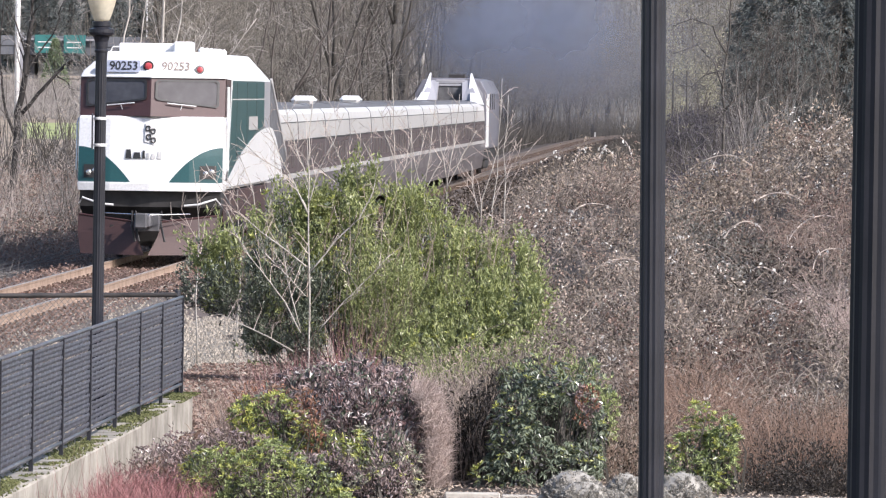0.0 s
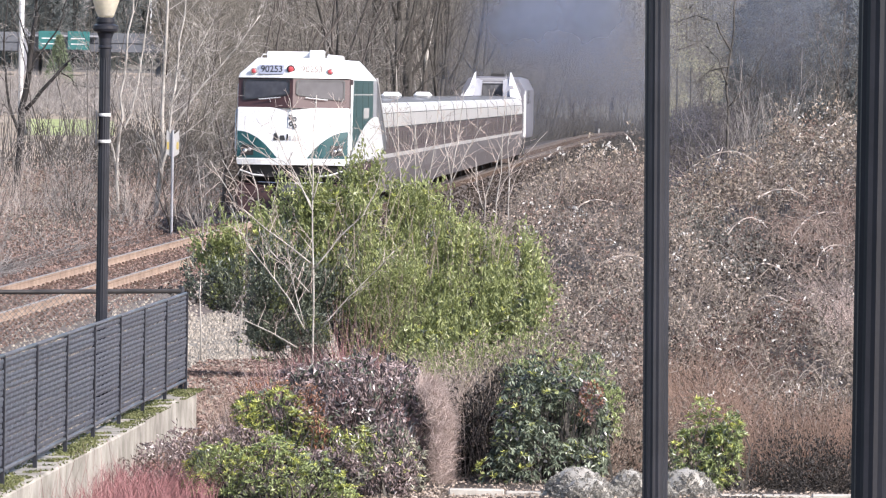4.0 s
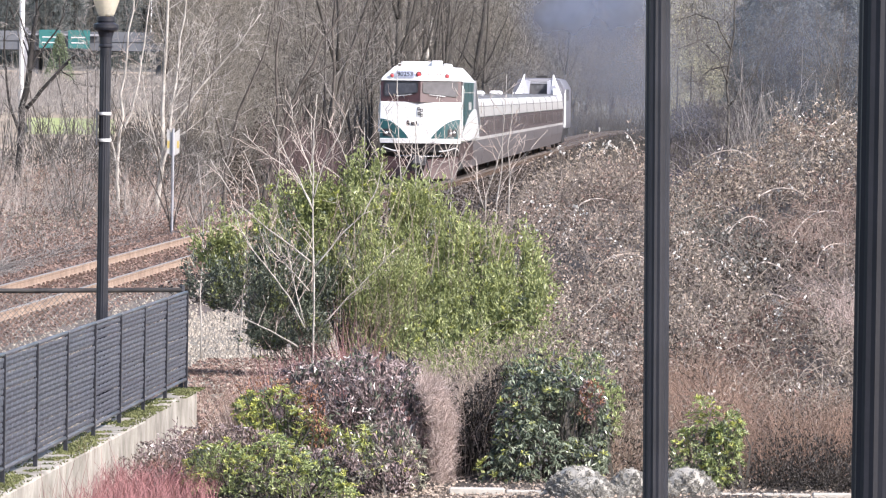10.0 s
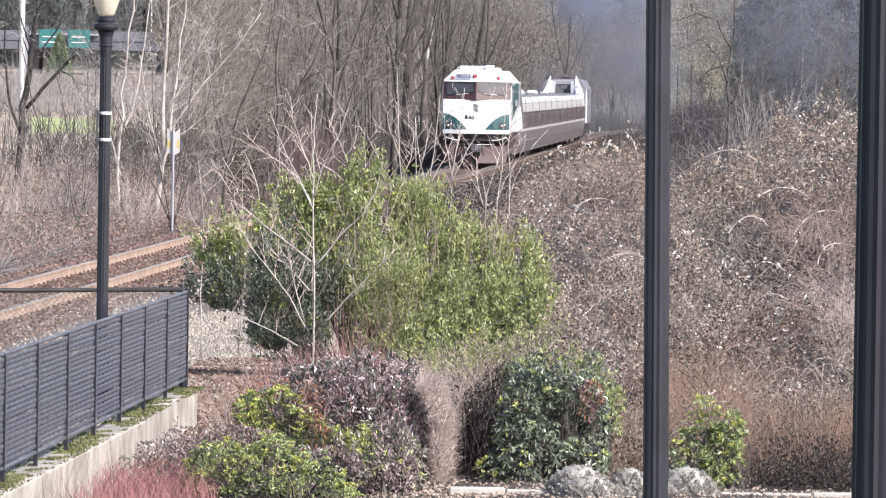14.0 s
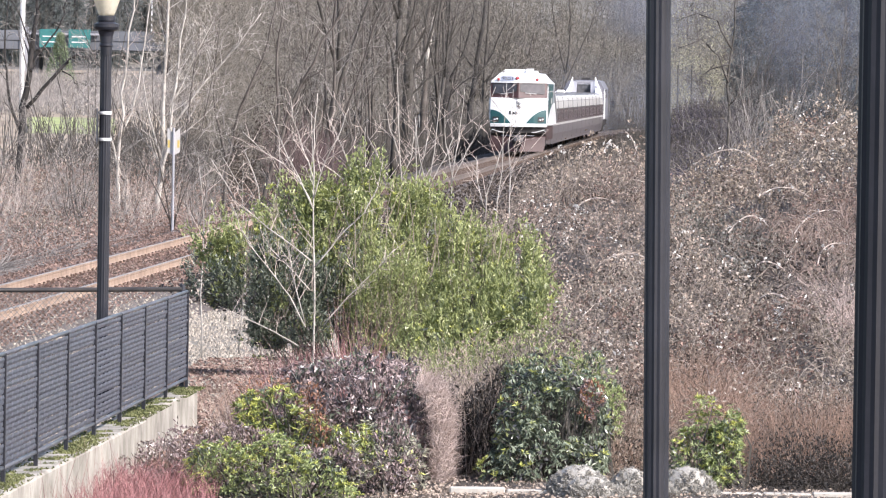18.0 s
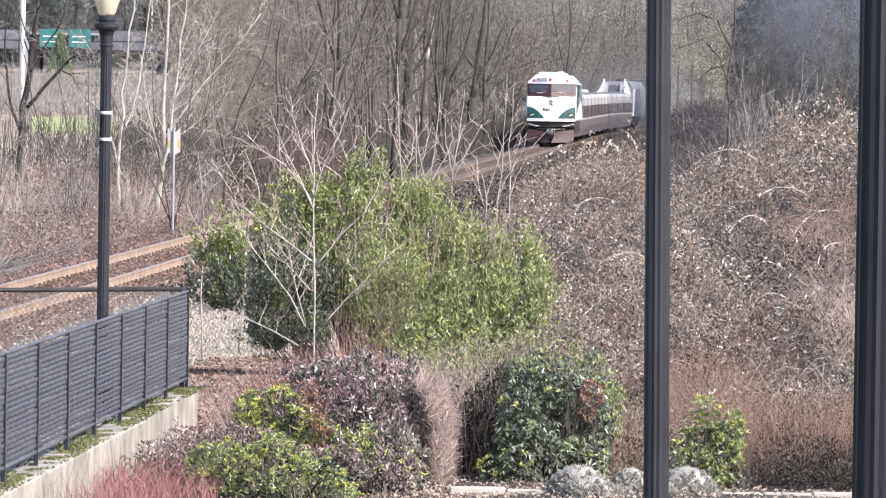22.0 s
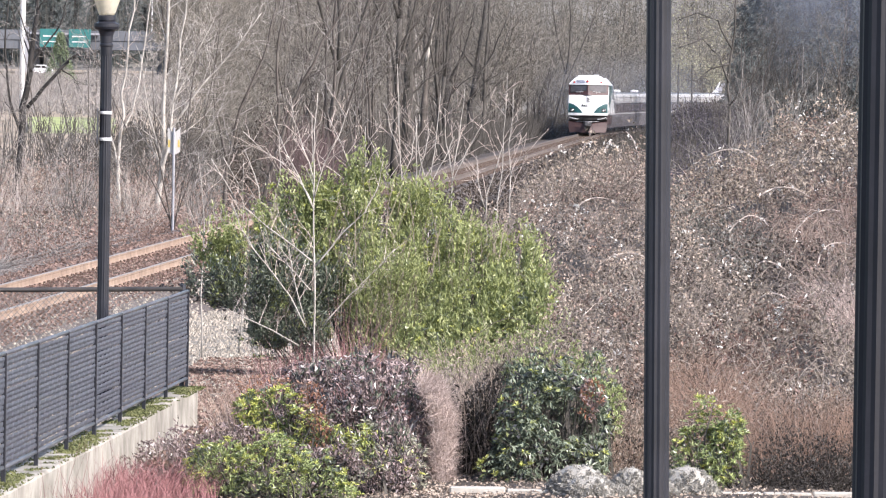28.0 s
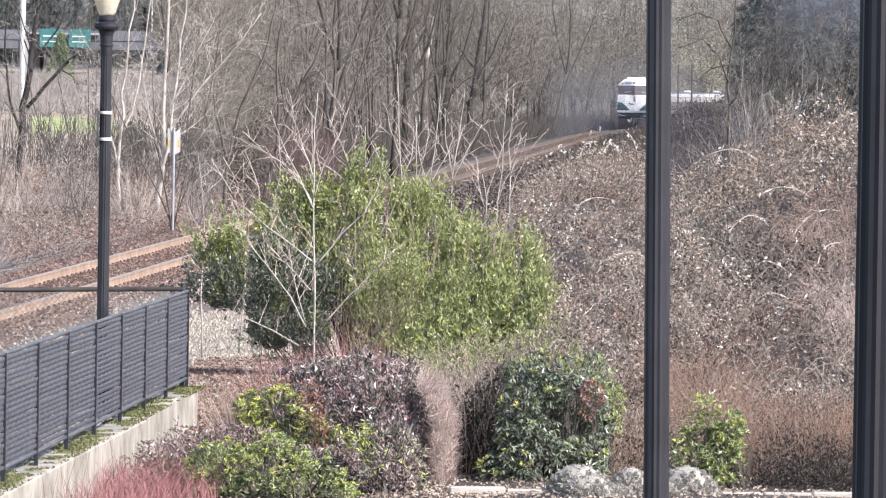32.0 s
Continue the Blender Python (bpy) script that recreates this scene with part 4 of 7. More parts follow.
# ---- plants ----
def in_blobs(blobs, n, rng, shell=0.28, gap=0.35):
    """Points in the outer shells of a cluster of ellipsoids, with gaps; and the outward ways."""
    vol = np.array([b[3] * b[5] + b[4] * b[5] for b in blobs])
    pick = rng.choice(len(blobs), int(n * 2.2), p=vol / vol.sum())
    B = np.array(blobs)[pick]
    d = unit(rng.normal(size=(len(B), 3)))
    lump = 1 + 0.14 * np.sin(d[:, 0] * 7 + pick) * np.cos(d[:, 2] * 6 + pick * 2) + 0.1 * np.sin(d[:, 1] * 11 + d[:, 2] * 9)
    k = (1 - shell * rng.random(len(B)) ** 1.6) * lump
    p = B[:, :3] + d * B[:, 3:] * k[:, None]
    inside = np.zeros(len(p), bool)
    for j, b in enumerate(blobs):
        e = (((p - np.array(b[:3])) / np.array(b[3:])) ** 2).sum(1)
        inside |= (e < 0.42) & (pick != j)
    hole = np.sin(p[:, 0] * 5.3 + 1) * np.sin(p[:, 2] * 6.1 + 2) * np.cos(p[:, 1] * 4.7) > 1 - gap * 1.6
    ok = ~inside & ~hole
    return p[ok][:n], d[ok][:n]


def shrub(name, blobs, leaf, n, size, seed, label, category="shrub", base=None, stems=40, thick=1.0, twig=None, up=0.6, extra=None, shell=0.3, gap=0.35, shoots=0):
    """A bush: stems from its base and a crown of single leaves; blobs are (x, y, z, rx, ry, rz) in the world."""
    rng = np.random.default_rng(seed)
    B = np.array(blobs)
    cx, cy = B[:, 0].mean(), B[:, 1].mean()
    z0 = float(land(cx, cy)) if base is None else base
    t = thing(name, pose(cx, cy, z0), label, category)
    org = np.array([cx, cy, z0])
    p, d = in_blobs(blobs, n, rng, shell, gap)
    keep = p[:, 2] > land(p[:, 0], p[:, 1]) + 0.01
    p, d = p[keep], d[keep]
    way = d * 0.7 + rng.normal(size=p.shape) * 0.7 + np.array([0, 0, up])
    if shoots:
        k = rng.integers(0, len(p), shoots)
        per = 16
        run = unit(d[k] * 0.5 + rng.normal(0, 0.25, (shoots, 3)) + np.array([0, 0, 1.0]))
        u = rng.uniform(-0.3, 1.0, (shoots, per, 1)) * rng.uniform(0.2, 0.5, (shoots, 1, 1))
        q = (p[k][:, None] + run[:, None] * u + rng.normal(0, 0.025, (shoots, per, 3))).reshape(-1, 3)
        p = np.concatenate([p, q])
        way = np.concatenate([way, np.repeat(run, per, 0) + rng.normal(0, 0.55, q.shape)])
    part("foliage", leaf_mesh("foliage", p - org, way, size, size * 0.36, rng), leaf, t)
    for k, (m2, share, sz, lab) in enumerate(extra or []):
        n2 = int(n * share)
        q, dq = in_blobs(blobs, n2, rng, 0.12, gap)
        ok = q[:, 2] > land(q[:, 0], q[:, 1]) + 0.02
        cl = np.sin(q[:, 0] * 4.3 + k) * np.cos(q[:, 2] * 5.1 + q[:, 1] * 2 + k * 2) > -0.1
        q, dq = q[ok & cl], dq[ok & cl]
        part("foliage", leaf_mesh("foliage", q - org, dq * 0.8 + rng.normal(size=q.shape) * 0.6 + np.array([0, 0, up]), sz, sz * 0.42, rng), m2, t, lab)
    pick = rng.integers(0, len(p), stems)
    ends = p[pick] - org
    starts = np.stack([rng.normal(0, 0.12, stems) + ends[:, 0] * 0.55, rng.normal(0, 0.12, stems) + ends[:, 1] * 0.55, np.zeros(stems)], 1)
    starts[:, 2] = land(starts[:, 0] + cx, starts[:, 1] + cy) - z0 - 0.03
    mid = starts * 0.45 + ends * 0.55 + rng.normal(0, 0.06, ends.shape)
    part("twiggy_base", stick_mesh("stems", np.concatenate([starts, mid]), np.concatenate([mid, ends]), np.repeat([0.016 * thick, 0.01 * thick], stems), np.repeat([0.01 * thick, 0.004 * thick], stems)), twig or TWIG, t)
    return t


def whorls(t, name, blobs, count, per, length, width, rise, material, seed, label="", shell=0.25, top=False):
    """Leaves in rosettes round the shoot tips of a bush; rise lifts (or, below zero, droops) the leaves."""
    rng = np.random.default_rng(seed)
    p, d = in_blobs(blobs, count * (3 if top else 1), rng, shell, 0.4)
    ok = p[:, 2] > land(p[:, 0], p[:, 1]) + 0.05
    if top:
        ok &= d[:, 2] > 0.1
    p, d = p[ok][:count], d[ok][:count]
    n = len(p)
    axis = unit(d * 0.5 + rng.normal(0, 0.2, d.shape) + np.array([0, -0.15, 0.9]))
    u = unit(np.cross(axis, rng.normal(size=axis.shape)))
    w = np.cross(axis, u)
    a = (np.arange(per)[None] + rng.uniform(-0.3, 0.3, (n, per))) * 2 * math.pi / per
    ways = u[:, None] * np.cos(a)[..., None] + w[:, None] * np.sin(a)[..., None] + axis[:, None] * (rise + rng.normal(0, 0.25, (n, per)))[..., None]
    ways = unit(ways)
    c = p[:, None] + ways * length * 0.5
    org = np.array(t.matrix_basis.translation)
    part(name, leaf_mesh(name, c.reshape(-1, 3) - org, ways.reshape(-1, 3), length, width, rng, 0.35), material, t, label)["kind"] = "stuff"


def bare_branches(rng, nodes, tree_r, levels, least=0.0065, seg=0.55, rise=0.35, bend=0.16):
    """Sticks of the branches that leave the given nodes (place, way, reach)."""
    P, Q, R0, R1 = [], [], [], []

    def grow(p, d, length, r, lev):
        n = max(2, int(length / seg))
        kids = []
        for i in range(n):
            d = (d + Vector(rng.normal(0, bend, 3)) + Vector((0, 0, 0.05 * rise))).normalized()
            q = p + d * (length / n)
            ra, rb = r * (1 - i / n * 0.7), r * (1 - (i + 1) / n * 0.7)
            P.append(p[:]), Q.append(q[:]), R0.append(ra), R1.append(rb)
            if lev < levels:
                for _ in range(2 if lev else 1 + int(rng.random() < 0.6)):
                    if rng.random() < 0.85:
                        kids.append((q, d, rb))
            p = q
        for q, d, rb in kids:
            a = Vector(unit(rng.normal(size=3)))
            nd = (d * 0.75 + a * 0.75 + Vector((0, 0, 0.2 * rise))).normalized()
            grow(q, nd, length * rng.uniform(0.32, 0.55), max(rb * 0.6, least), lev + 1)

    for p, d, length, r in nodes:
        grow(Vector(p), Vector(d), length, r, 0)
    return P, Q, R0, R1


def limb(rng, p, d, length, n=7, wander=0.1, rise=0.06):
    pts = [Vector(p)]
    d = Vector(d).normalized()
    for i in range(n - 1):
        d = (d + Vector(rng.normal(0, wander, 3)) + Vector((0, 0, rise))).normalized()
        pts.append(pts[-1] + d * length / (n - 1))
    return pts


def side_shoots(rng, pts, r, count, length, clear=0.15, least=0.008):
    """Branches to be grown along a limb."""
    nodes = []
    for k in range(count):
        u = clear + (0.97 - clear) * (k + rng.random()) / count
        i = min(int(u * (len(pts) - 1)), len(pts) - 2)
        q = pts[i].lerp(pts[i + 1], u * (len(pts) - 1) - i)
        d = (pts[i + 1] - pts[i]).normalized()
        a = rng.uniform(0, 2 * math.pi)
        w = (d * 0.55 + Vector((math.cos(a), math.sin(a), 0)) * 0.8 + Vector((0, 0, 0.25))).normalized()
        nodes.append((q, w, length * (1.15 - 0.6 * u) * rng.uniform(0.6, 1.25), max(r * (0.4 - 0.25 * u), least)))
    return nodes


def bare_tree(seed, H, r, fork, limbs, count, bark, twigm, label, name="bare_tree", lean=0.06, levels=2, reach=0.16, spread=0.3, fine=0.0055):
    """A leafless tree: a trunk that forks into rising limbs, each with its own branches and twigs."""
    rng = np.random.default_rng(seed)
    t = thing(name, Matrix(), label, "tree", "bare trees along the line")
    up = Vector((rng.normal(0, lean), rng.normal(0, lean), 1))
    trunk = limb(rng, (0, 0, -0.3), up, H * fork + 0.3, 5, 0.05)
    part("trunk", Build().tube(trunk, [r * 1.3] + [r * (1 - 0.07 * i) for i in range(1, 5)], 7), bark, t, smooth=True)
    nodes = []
    for k in range(limbs):
        a = 2 * math.pi * (k + rng.random() * 0.7) / limbs
        tilt = spread * rng.uniform(0.5, 1.4) if k else spread * 0.3
        i = 4 if k < 2 else int(rng.integers(2, 5))
        d = Vector((math.cos(a) * tilt, math.sin(a) * tilt, 1)) + up * 0.3
        rl = r * (0.75 if k == 0 else rng.uniform(0.4, 0.65))
        pts = limb(rng, trunk[i], d, H * (1 - fork) * rng.uniform(0.75, 1.0), 8, 0.09)
        part("limb", Build().tube(pts, [rl * (1 - 0.86 * j / 7) + 0.006 for j in range(8)], 6), bark, t, smooth=True)
        nodes += side_shoots(rng, pts, rl, count, H * reach)
    P, Q, R0, R1 = bare_branches(rng, nodes, r, levels)
    part("crown", stick_mesh("branches", P, Q, np.maximum(R0, fine), np.maximum(R1, fine * 0.7)), twigm, t)
    return t


def shaped_tree(x, y, limbs, bark, twigm, seed, label, shoots=9, reach=1.3, levels=2, name="bare_tree", category="tree", group="bare trees along the line", foot=None, seg=0.55, fine=0.005, jitter=1.0):
    """A single tree whose limbs follow given lines of (across, height) in metres from its foot."""
    rng = np.random.default_rng(seed)
    t = thing(name, pose(x, y, float(land(x, y)) - 0.05 if foot is None else foot), label, category, group)
    nodes = []
    for k, (line, r) in enumerate(limbs):
        pts = []
        for (a, b), (c, d) in zip(line, line[1:]):
            for u in (0, 0.33, 0.67):
                pts.append(Vector((a + (c - a) * u + rng.normal(0, 0.025) * jitter, rng.normal(0, 0.05) * jitter, b + (d - b) * u)))
        pts.append(Vector((line[-1][0], 0, line[-1][1])))
        n = len(pts)
        part("trunk" if k == 0 else "limb", Build().tube(pts, [r * (1 - 0.75 * j / (n - 1)) + fine * 0.8 for j in range(n)], 7), bark, t, smooth=True)
        nodes += side_shoots(rng, pts, r, shoots, reach, 0.2, fine * 1.6)
    P, Q, R0, R1 = bare_branches(rng, nodes, 0.1, levels, fine, seg, bend=0.16 * min(1.0, jitter + 0.2))
    part("crown", stick_mesh("branches", P, Q, np.maximum(R0, fine), np.maximum(R1, fine * 0.7)), twigm, t)
    return t


def conifer(seed, H):
    rng = np.random.default_rng(seed)
    t = thing("conifer", Matrix(), "dark blue-green conifer with drooping boughs", "tree", "conifers beside the curve")
    part("trunk", Build().tube([(0, 0, -0.3), (0.1, 0, H * 0.5), (0, 0.1, H)], [0.32, 0.2, 0.03], 8), DARKBARK, t, smooth=True)
    C, D, P, Q = [], [], [], []
    for z in np.arange(1.2, H, 0.42):
        reach = (H - z) * 0.26 + 0.8
        for k in range(9):
            a = rng.uniform(0, 2 * math.pi)
            ln = reach * rng.uniform(0.65, 1.15)
            o = np.array([math.cos(a), math.sin(a), 0])
            tip = o * ln + np.array([0, 0, z - ln * 0.25 * rng.uniform(0.4, 1.5)])
            P.append((0, 0, z)), Q.append(tip)
            m = int(12 + ln * 20)
            u = rng.uniform(0.15, 1.0, m)[:, None]
            base = np.array([0, 0, z]) * (1 - u) + tip * u
            C.append(base + rng.normal(0, 0.16, (m, 3)))
            D.append(np.tile(o, (m, 1)) + rng.normal(0, 0.5, (m, 3)) - np.array([0, 0, 0.7]))
    C, D = np.concatenate(C), np.concatenate(D)
    part("foliage", leaf_mesh("foliage", C, D, 0.34, 0.09, rng), CONIFER, t)
    part("crown", stick_mesh("branches", P, Q, 0.04, 0.01), DARKBARK, t)
    return t


def set_trees():
    rng = np.random.default_rng(21)
    kinds = [bare_tree(1, 13, 0.075, 0.16, 3, 15, BARK, BRUSHTWIG, "bare grey deciduous tree with fine tangled twigs"),
             bare_tree(2, 16, 0.12, 0.3, 3, 12, DARKBARK, TWIG, "tall bare tree with a dark trunk and tangled twigs", spread=0.34, reach=0.2),
             bare_tree(3, 11, 0.055, 0.08, 4, 11, BARK, BRUSHTWIG, "slender many-stemmed bare tree with fine twigs", lean=0.12, spread=0.42),
             bare_tree(4, 13, 0.06, 0.2, 3, 12, PALEBARK, PINKTWIG, "bare alder with pale whitish bark", spread=0.25),
             bare_tree(5, 17, 0.15, 0.42, 4, 12, DARKBARK, TWIG, "tall dark-barked tree behind the track, leafless", spread=0.3),
             bare_tree(6, 7, 0.035, 0.05, 5, 10, BARK, BRUSHTWIG, "thin leafless understorey tree with spreading stems", lean=0.15, spread=0.6, reach=0.2),
             bare_tree(7, 12, 0.07, 0.1, 4, 15, BARK, TWIG, "leaning bare tree with crossing boughs", lean=0.2, spread=0.5, reach=0.2),
             bare_tree(8, 13, 0.09, 0.12, 5, 10, BARK, TWIG, "bare grey tree with drooping twigs before the conifers", lean=0.1, spread=0.5, reach=0.24, fine=0.009),
             bare_tree(9, 13, 0.15, 0.15, 5, 11, BARK, FARTWIG, "far bare tree with a rounded grey-brown crown", lean=0.08, spread=0.42, reach=0.2, fine=0.022)]
    shaped_tree(-12.95, 250, [([(-0.1, 0), (0.01, 1.65), (0.13, 3.02), (0.27, 4.57), (0.43, 5.61), (0.49, 6.13), (0.6, 7.2)], 0.13), ([(0.18, 3.05), (0.9, 3.9), (1.41, 4.47), (1.71, 4.7), (2.09, 4.57), (2.44, 4.33)], 0.06),
                               ([(0.22, 3.5), (0.45, 4.6), (1.05, 5.38), (1.27, 5.9), (1.43, 6.5)], 0.035), ([(0.05, 2.2), (-0.35, 3.3), (-0.5, 4.8), (-0.4, 6.6)], 0.05), ([(0.3, 4.8), (0.1, 5.6), (-0.3, 6.3)], 0.03), ([(1.2, 4.25), (1.5, 4.05), (1.75, 3.75)], 0.02)], BLACKBARK, BLACKBARK, 301, "dark leafless tree with a long crooked bough", 6, 0.9)
    shaped_tree(-8.55, 246, [([(0, 0), (0.05, 1.6), (0.12, 3.4), (0.22, 6.4), (0.3, 9.5)], 0.085), ([(0.05, 1.2), (0.3, 2.4), (0.45, 4.2), (0.7, 6.2), (0.95, 8.8)], 0.05), ([(0.1, 2.4), (0.8, 3.5), (1.7, 4.6), (2.3, 5.3), (3.0, 6.3)], 0.035),
                              ([(0.1, 1.9), (-0.35, 3.2), (-0.6, 5.0)], 0.03), ([(0.12, 3.0), (0.9, 4.7), (1.6, 6.1)], 0.03)], PALEBARK, PALEBARK, 302, "pale alder with several whitish stems", 14, 1.5)
    shaped_tree(-9.6, 243, [([(0, 0), (-0.05, 1.5), (0.0, 2.6), (0.1, 4.4), (0.3, 6.3), (0.5, 9.0)], 0.055), ([(0, 1.4), (-0.3, 2.6), (-0.5, 3.6)], 0.03), ([(0.02, 2.6), (0.4, 3.6), (0.7, 5.4), (0.9, 7.5)], 0.035)], PALEBARK, PINKTWIG, 303, "thin alder with a pale forked stem", 8, 0.9)
    shaped_tree(-5.9, 262, [([(0, 0), (0.5, 1.9), (1.0, 3.6), (2.0, 5.6), (2.8, 7.0)], 0.075), ([(0.5, 1.9), (0.6, 3.4), (0.5, 5.2), (0.7, 7)], 0.06), ([(1.0, 3.6), (1.5, 4.4), (2.4, 5.0)], 0.03)], BARK, TWIG, 304, "leaning grey tree with a low fork", 9, 1.3)
    shaped_tree(-6.9, 255, [([(0, 0), (0.15, 1.8), (0.5, 3.4), (1.2, 5.0), (1.6, 6.6)], 0.06), ([(0.15, 1.8), (-0.25, 3.3), (-0.3, 5.2), (-0.1, 6.6)], 0.045)], BARK, BRUSHTWIG, 305, "slim grey tree beside the alder", 9, 1.2)
    for k, (x, y, r, lean, bark, lab) in enumerate(((-1.95, 425, 0.36, 0.1, DARKBARK, "thick dark grey trunk of a tall tree beyond the track"), (0.05, 476, 0.32, 0.05, BLACKBARK, "thick blackish trunk of a tall tree beyond the track"),
                                                     (1.55, 522, 0.22, 0.9, BLACKBARK, "leaning dark trunk of a tall tree at the curve"), (2.5, 535, 0.14, 0.25, DARKBARK, "slim dark tree at the curve"),
                                                     (-2.75, 412, 0.16, -0.3, BARK, "grey tree with rising boughs beyond the track"), (-4.3, 396, 0.15, 0.3, DARKBARK, "dark leafless tree with crossing boughs"), (-1.0, 452, 0.12, -0.25, BARK, "slender grey tree between thicker trunks"))):
        shaped_tree(x, y, [([(0, 0), (lean * 0.1, 3.0), (lean * 0.5, 6.0), (lean, 9.0), (lean * 1.6, 14)], r), ([(lean * 0.3, 4.2), (lean * 0.4 + 1.0, 6.2), (lean + 1.6, 9.0)], r * 0.32), ([(lean * 0.4, 5.2), (lean * 0.4 - 1.3, 6.8), (lean - 2.2, 9.5)], r * 0.3),
                           ([(lean * 0.2, 2.6), (lean * 0.3 - 0.9, 3.6), (-1.9, 5.6), (-2.4, 8)], r * 0.2), ([(lean * 0.3, 3.4), (0.9, 4.4), (2.2, 5.2)], r * 0.17)], bark, TWIG, 330 + k, lab, 9, 1.9)
    shaped_tree(15.1, 438, [([(0, 0), (0.1, 3.0), (0.0, 5.0), (0.3, 7.5), (0.4, 11)], 0.08), ([(0.0, 4.6), (-0.5, 6.0), (-1.4, 6.9), (-2.7, 6.4)], 0.05), ([(0.2, 6.4), (-0.6, 7.9), (-1.7, 8.3), (-2.7, 7.9)], 0.045), ([(0.1, 5.6), (-1.0, 5.3), (-1.7, 4.6)], 0.04), ([(0.1, 3.4), (1.2, 4.6), (2.0, 6.5)], 0.05)],
                DARKBARK, DARKBARK, 345, "dark bare tree with long boughs that arch to one side", 7, 1.2, 2, fine=0.01)
    snag = thing("broken_trunk", pose(-1.2, 436, float(land(-1.2, 436)) - 0.1), "pale broken trunk stripped of its bark", "dead tree")
    part("trunk", Build().tube([(0, 0, 0), (0.05, 0, 3.0), (0.2, 0, 5.0), (0.1, 0, 6.6), (0.35, 0, 8.8), (0.1, 0, 9.6)], [0.17, 0.15, 0.13, 0.12, 0.1, 0.05], 8), BARK, snag, smooth=True)
    part("limb", Build().tube([(0.16, -0.1, 5.1), (0.22, -0.1, 5.9), (0.45, -0.1, 7.2), (0.5, -0.1, 7.9)], [0.05, 0.12, 0.1, 0.03], 7), PALEBARK, snag, smooth=True)
    placed = []
    for x, y, k, rz in ((-4.6, 300, 1, 70), (-3.9, 286, 0, 200), (-1.15, 452, 3, 33), (0.0, 430, 1, 300), (-3.4, 410, 4, 250), (-7.4, 225, 5, 45), (-10.2, 232, 5, 90), (-4.9, 330, 6, 30), (-6.1, 322, 6, 150), (-3.0, 330, 6, 10), (-2.6, 440, 4, 15), (-1.6, 470, 4, 75), (-0.6, 455, 1, 130), (-3.2, 455, 1, 280), (-4.4, 400, 4, 140), (-2.2, 350, 4, 60), (-3.6, 318, 2, 99)):
        placed.append((x, y, k, rz, 1.0))
    tries, behind = 0, []
    for k in range(13):
        placed.append((rng.uniform(-14.5, -6.6), rng.uniform(212, 246), 5, rng.uniform(0, 360), rng.uniform(0.28, 0.5)))
    while len(placed) < 112 and tries < 5000:
        tries += 1
        y = 205 + 520 * rng.random() ** 0.75
        tx = float(track_x(y))
        left = -0.057 * y - 2
        x = tx - 4.6 - (tx - 4.6 - left) * rng.random() ** 1.1
        if x > tx - 4.4 or any(abs(x - q[0]) + abs(y - q[1]) * 0.15 < 0.6 for q in placed):
            continue
        if x < -0.03 * y and rng.random() < (0.97 if y > 240 else 0.5):
            continue
        if x < -0.03 * y or y < 240:
            placed.append((x, y, 5, rng.uniform(0, 360), rng.uniform(0.45, 0.8)))
            continue
        if y > 540 and rng.random() < 0.75:
            placed.append((x, y, 8, rng.uniform(0, 360), rng.uniform(0.6, 0.95)))
            continue
        placed.append((x, y, int(rng.choice(7, p=[0.26, 0.1, 0.2, 0.03, 0.07, 0.2, 0.14])), rng.uniform(0, 360), rng.uniform(0.75, 1.2)))
    for k in range(17):
        behind.append((-112 + 3.9 * k + rng.uniform(-1.2, 1.2), 1935 + rng.uniform(0, 55)))
    for x, y, k in ((17.0, 446, 7), (19.6, 447, 7), (21.6, 443, 7), (15.6, 455, 5), (17.4, 470, 2), (19.2, 462, 0), (21.5, 480, 2), (23.6, 470, 0), (18.3, 500, 5), (20.6, 515, 2), (25, 505, 5)):
        placed.append((x, y, k, 17.0 * x, 0.8))
    for y in (640, 680, 715):
        for x in np.arange(-8, float(track_x(y)) - 7, 3.2):
            placed.append((x + rng.uniform(-1, 1), y + rng.uniform(-15, 15), 8, rng.uniform(0, 360), rng.uniform(0.5, 0.8)))
    for y in (790, 830, 870):
        for x in np.arange(-26, 60, 4.0):
            xx, yy = x + rng.uniform(-1.5, 1.5), y + rng.uniform(-15, 15)
            if abs(xx - float(track_x(yy))) > 6:
                placed.append((xx, yy, 8, rng.uniform(0, 360), rng.uniform(0.75, 1.15)))
    used = set()
    for x, y, k, rz, s in placed:
        m = pose(x, y, float(land(x, y)) - 0.05, rng.normal(0, 3.5), rng.normal(0, 4.5), rz)
        if k in used:
            ob = copy_thing(kinds[k], m)
        else:
            ob = kinds[k]
            ob.matrix_basis = m
            used.add(k)
        ob.scale = (s, s, s)
    for k, ob in enumerate(kinds):
        if k not in used:
            ob.matrix_basis = pose(-20 - 3 * k, 600, 0)
    con = [conifer(7, 12.5), conifer(8, 13.5), conifer(9, 14.5)]
    spots = [(23.6, 590, 0), (21.9, 500, 0), (24.3, 520, 1), (23.2, 470, 0), (27.5, 540, 0), (25.6, 612, 1), (28.6, 600, 0), (31.5, 618, 1), (34.0, 596, 0), (25.2, 640, 1), (30, 650, 1), (35.5, 640, 0), (38.5, 655, 1), (28, 670, 0), (33, 690, 1), (26.2, 700, 1), (30, 722, 0), (33, 740, 1), (28.3, 745, 0), (35, 702, 1)] + [(0.042 * y, y, 2) for y in range(606, 740, 16)] + [(x, y, 1) for x, y in behind]
    used_c = set()
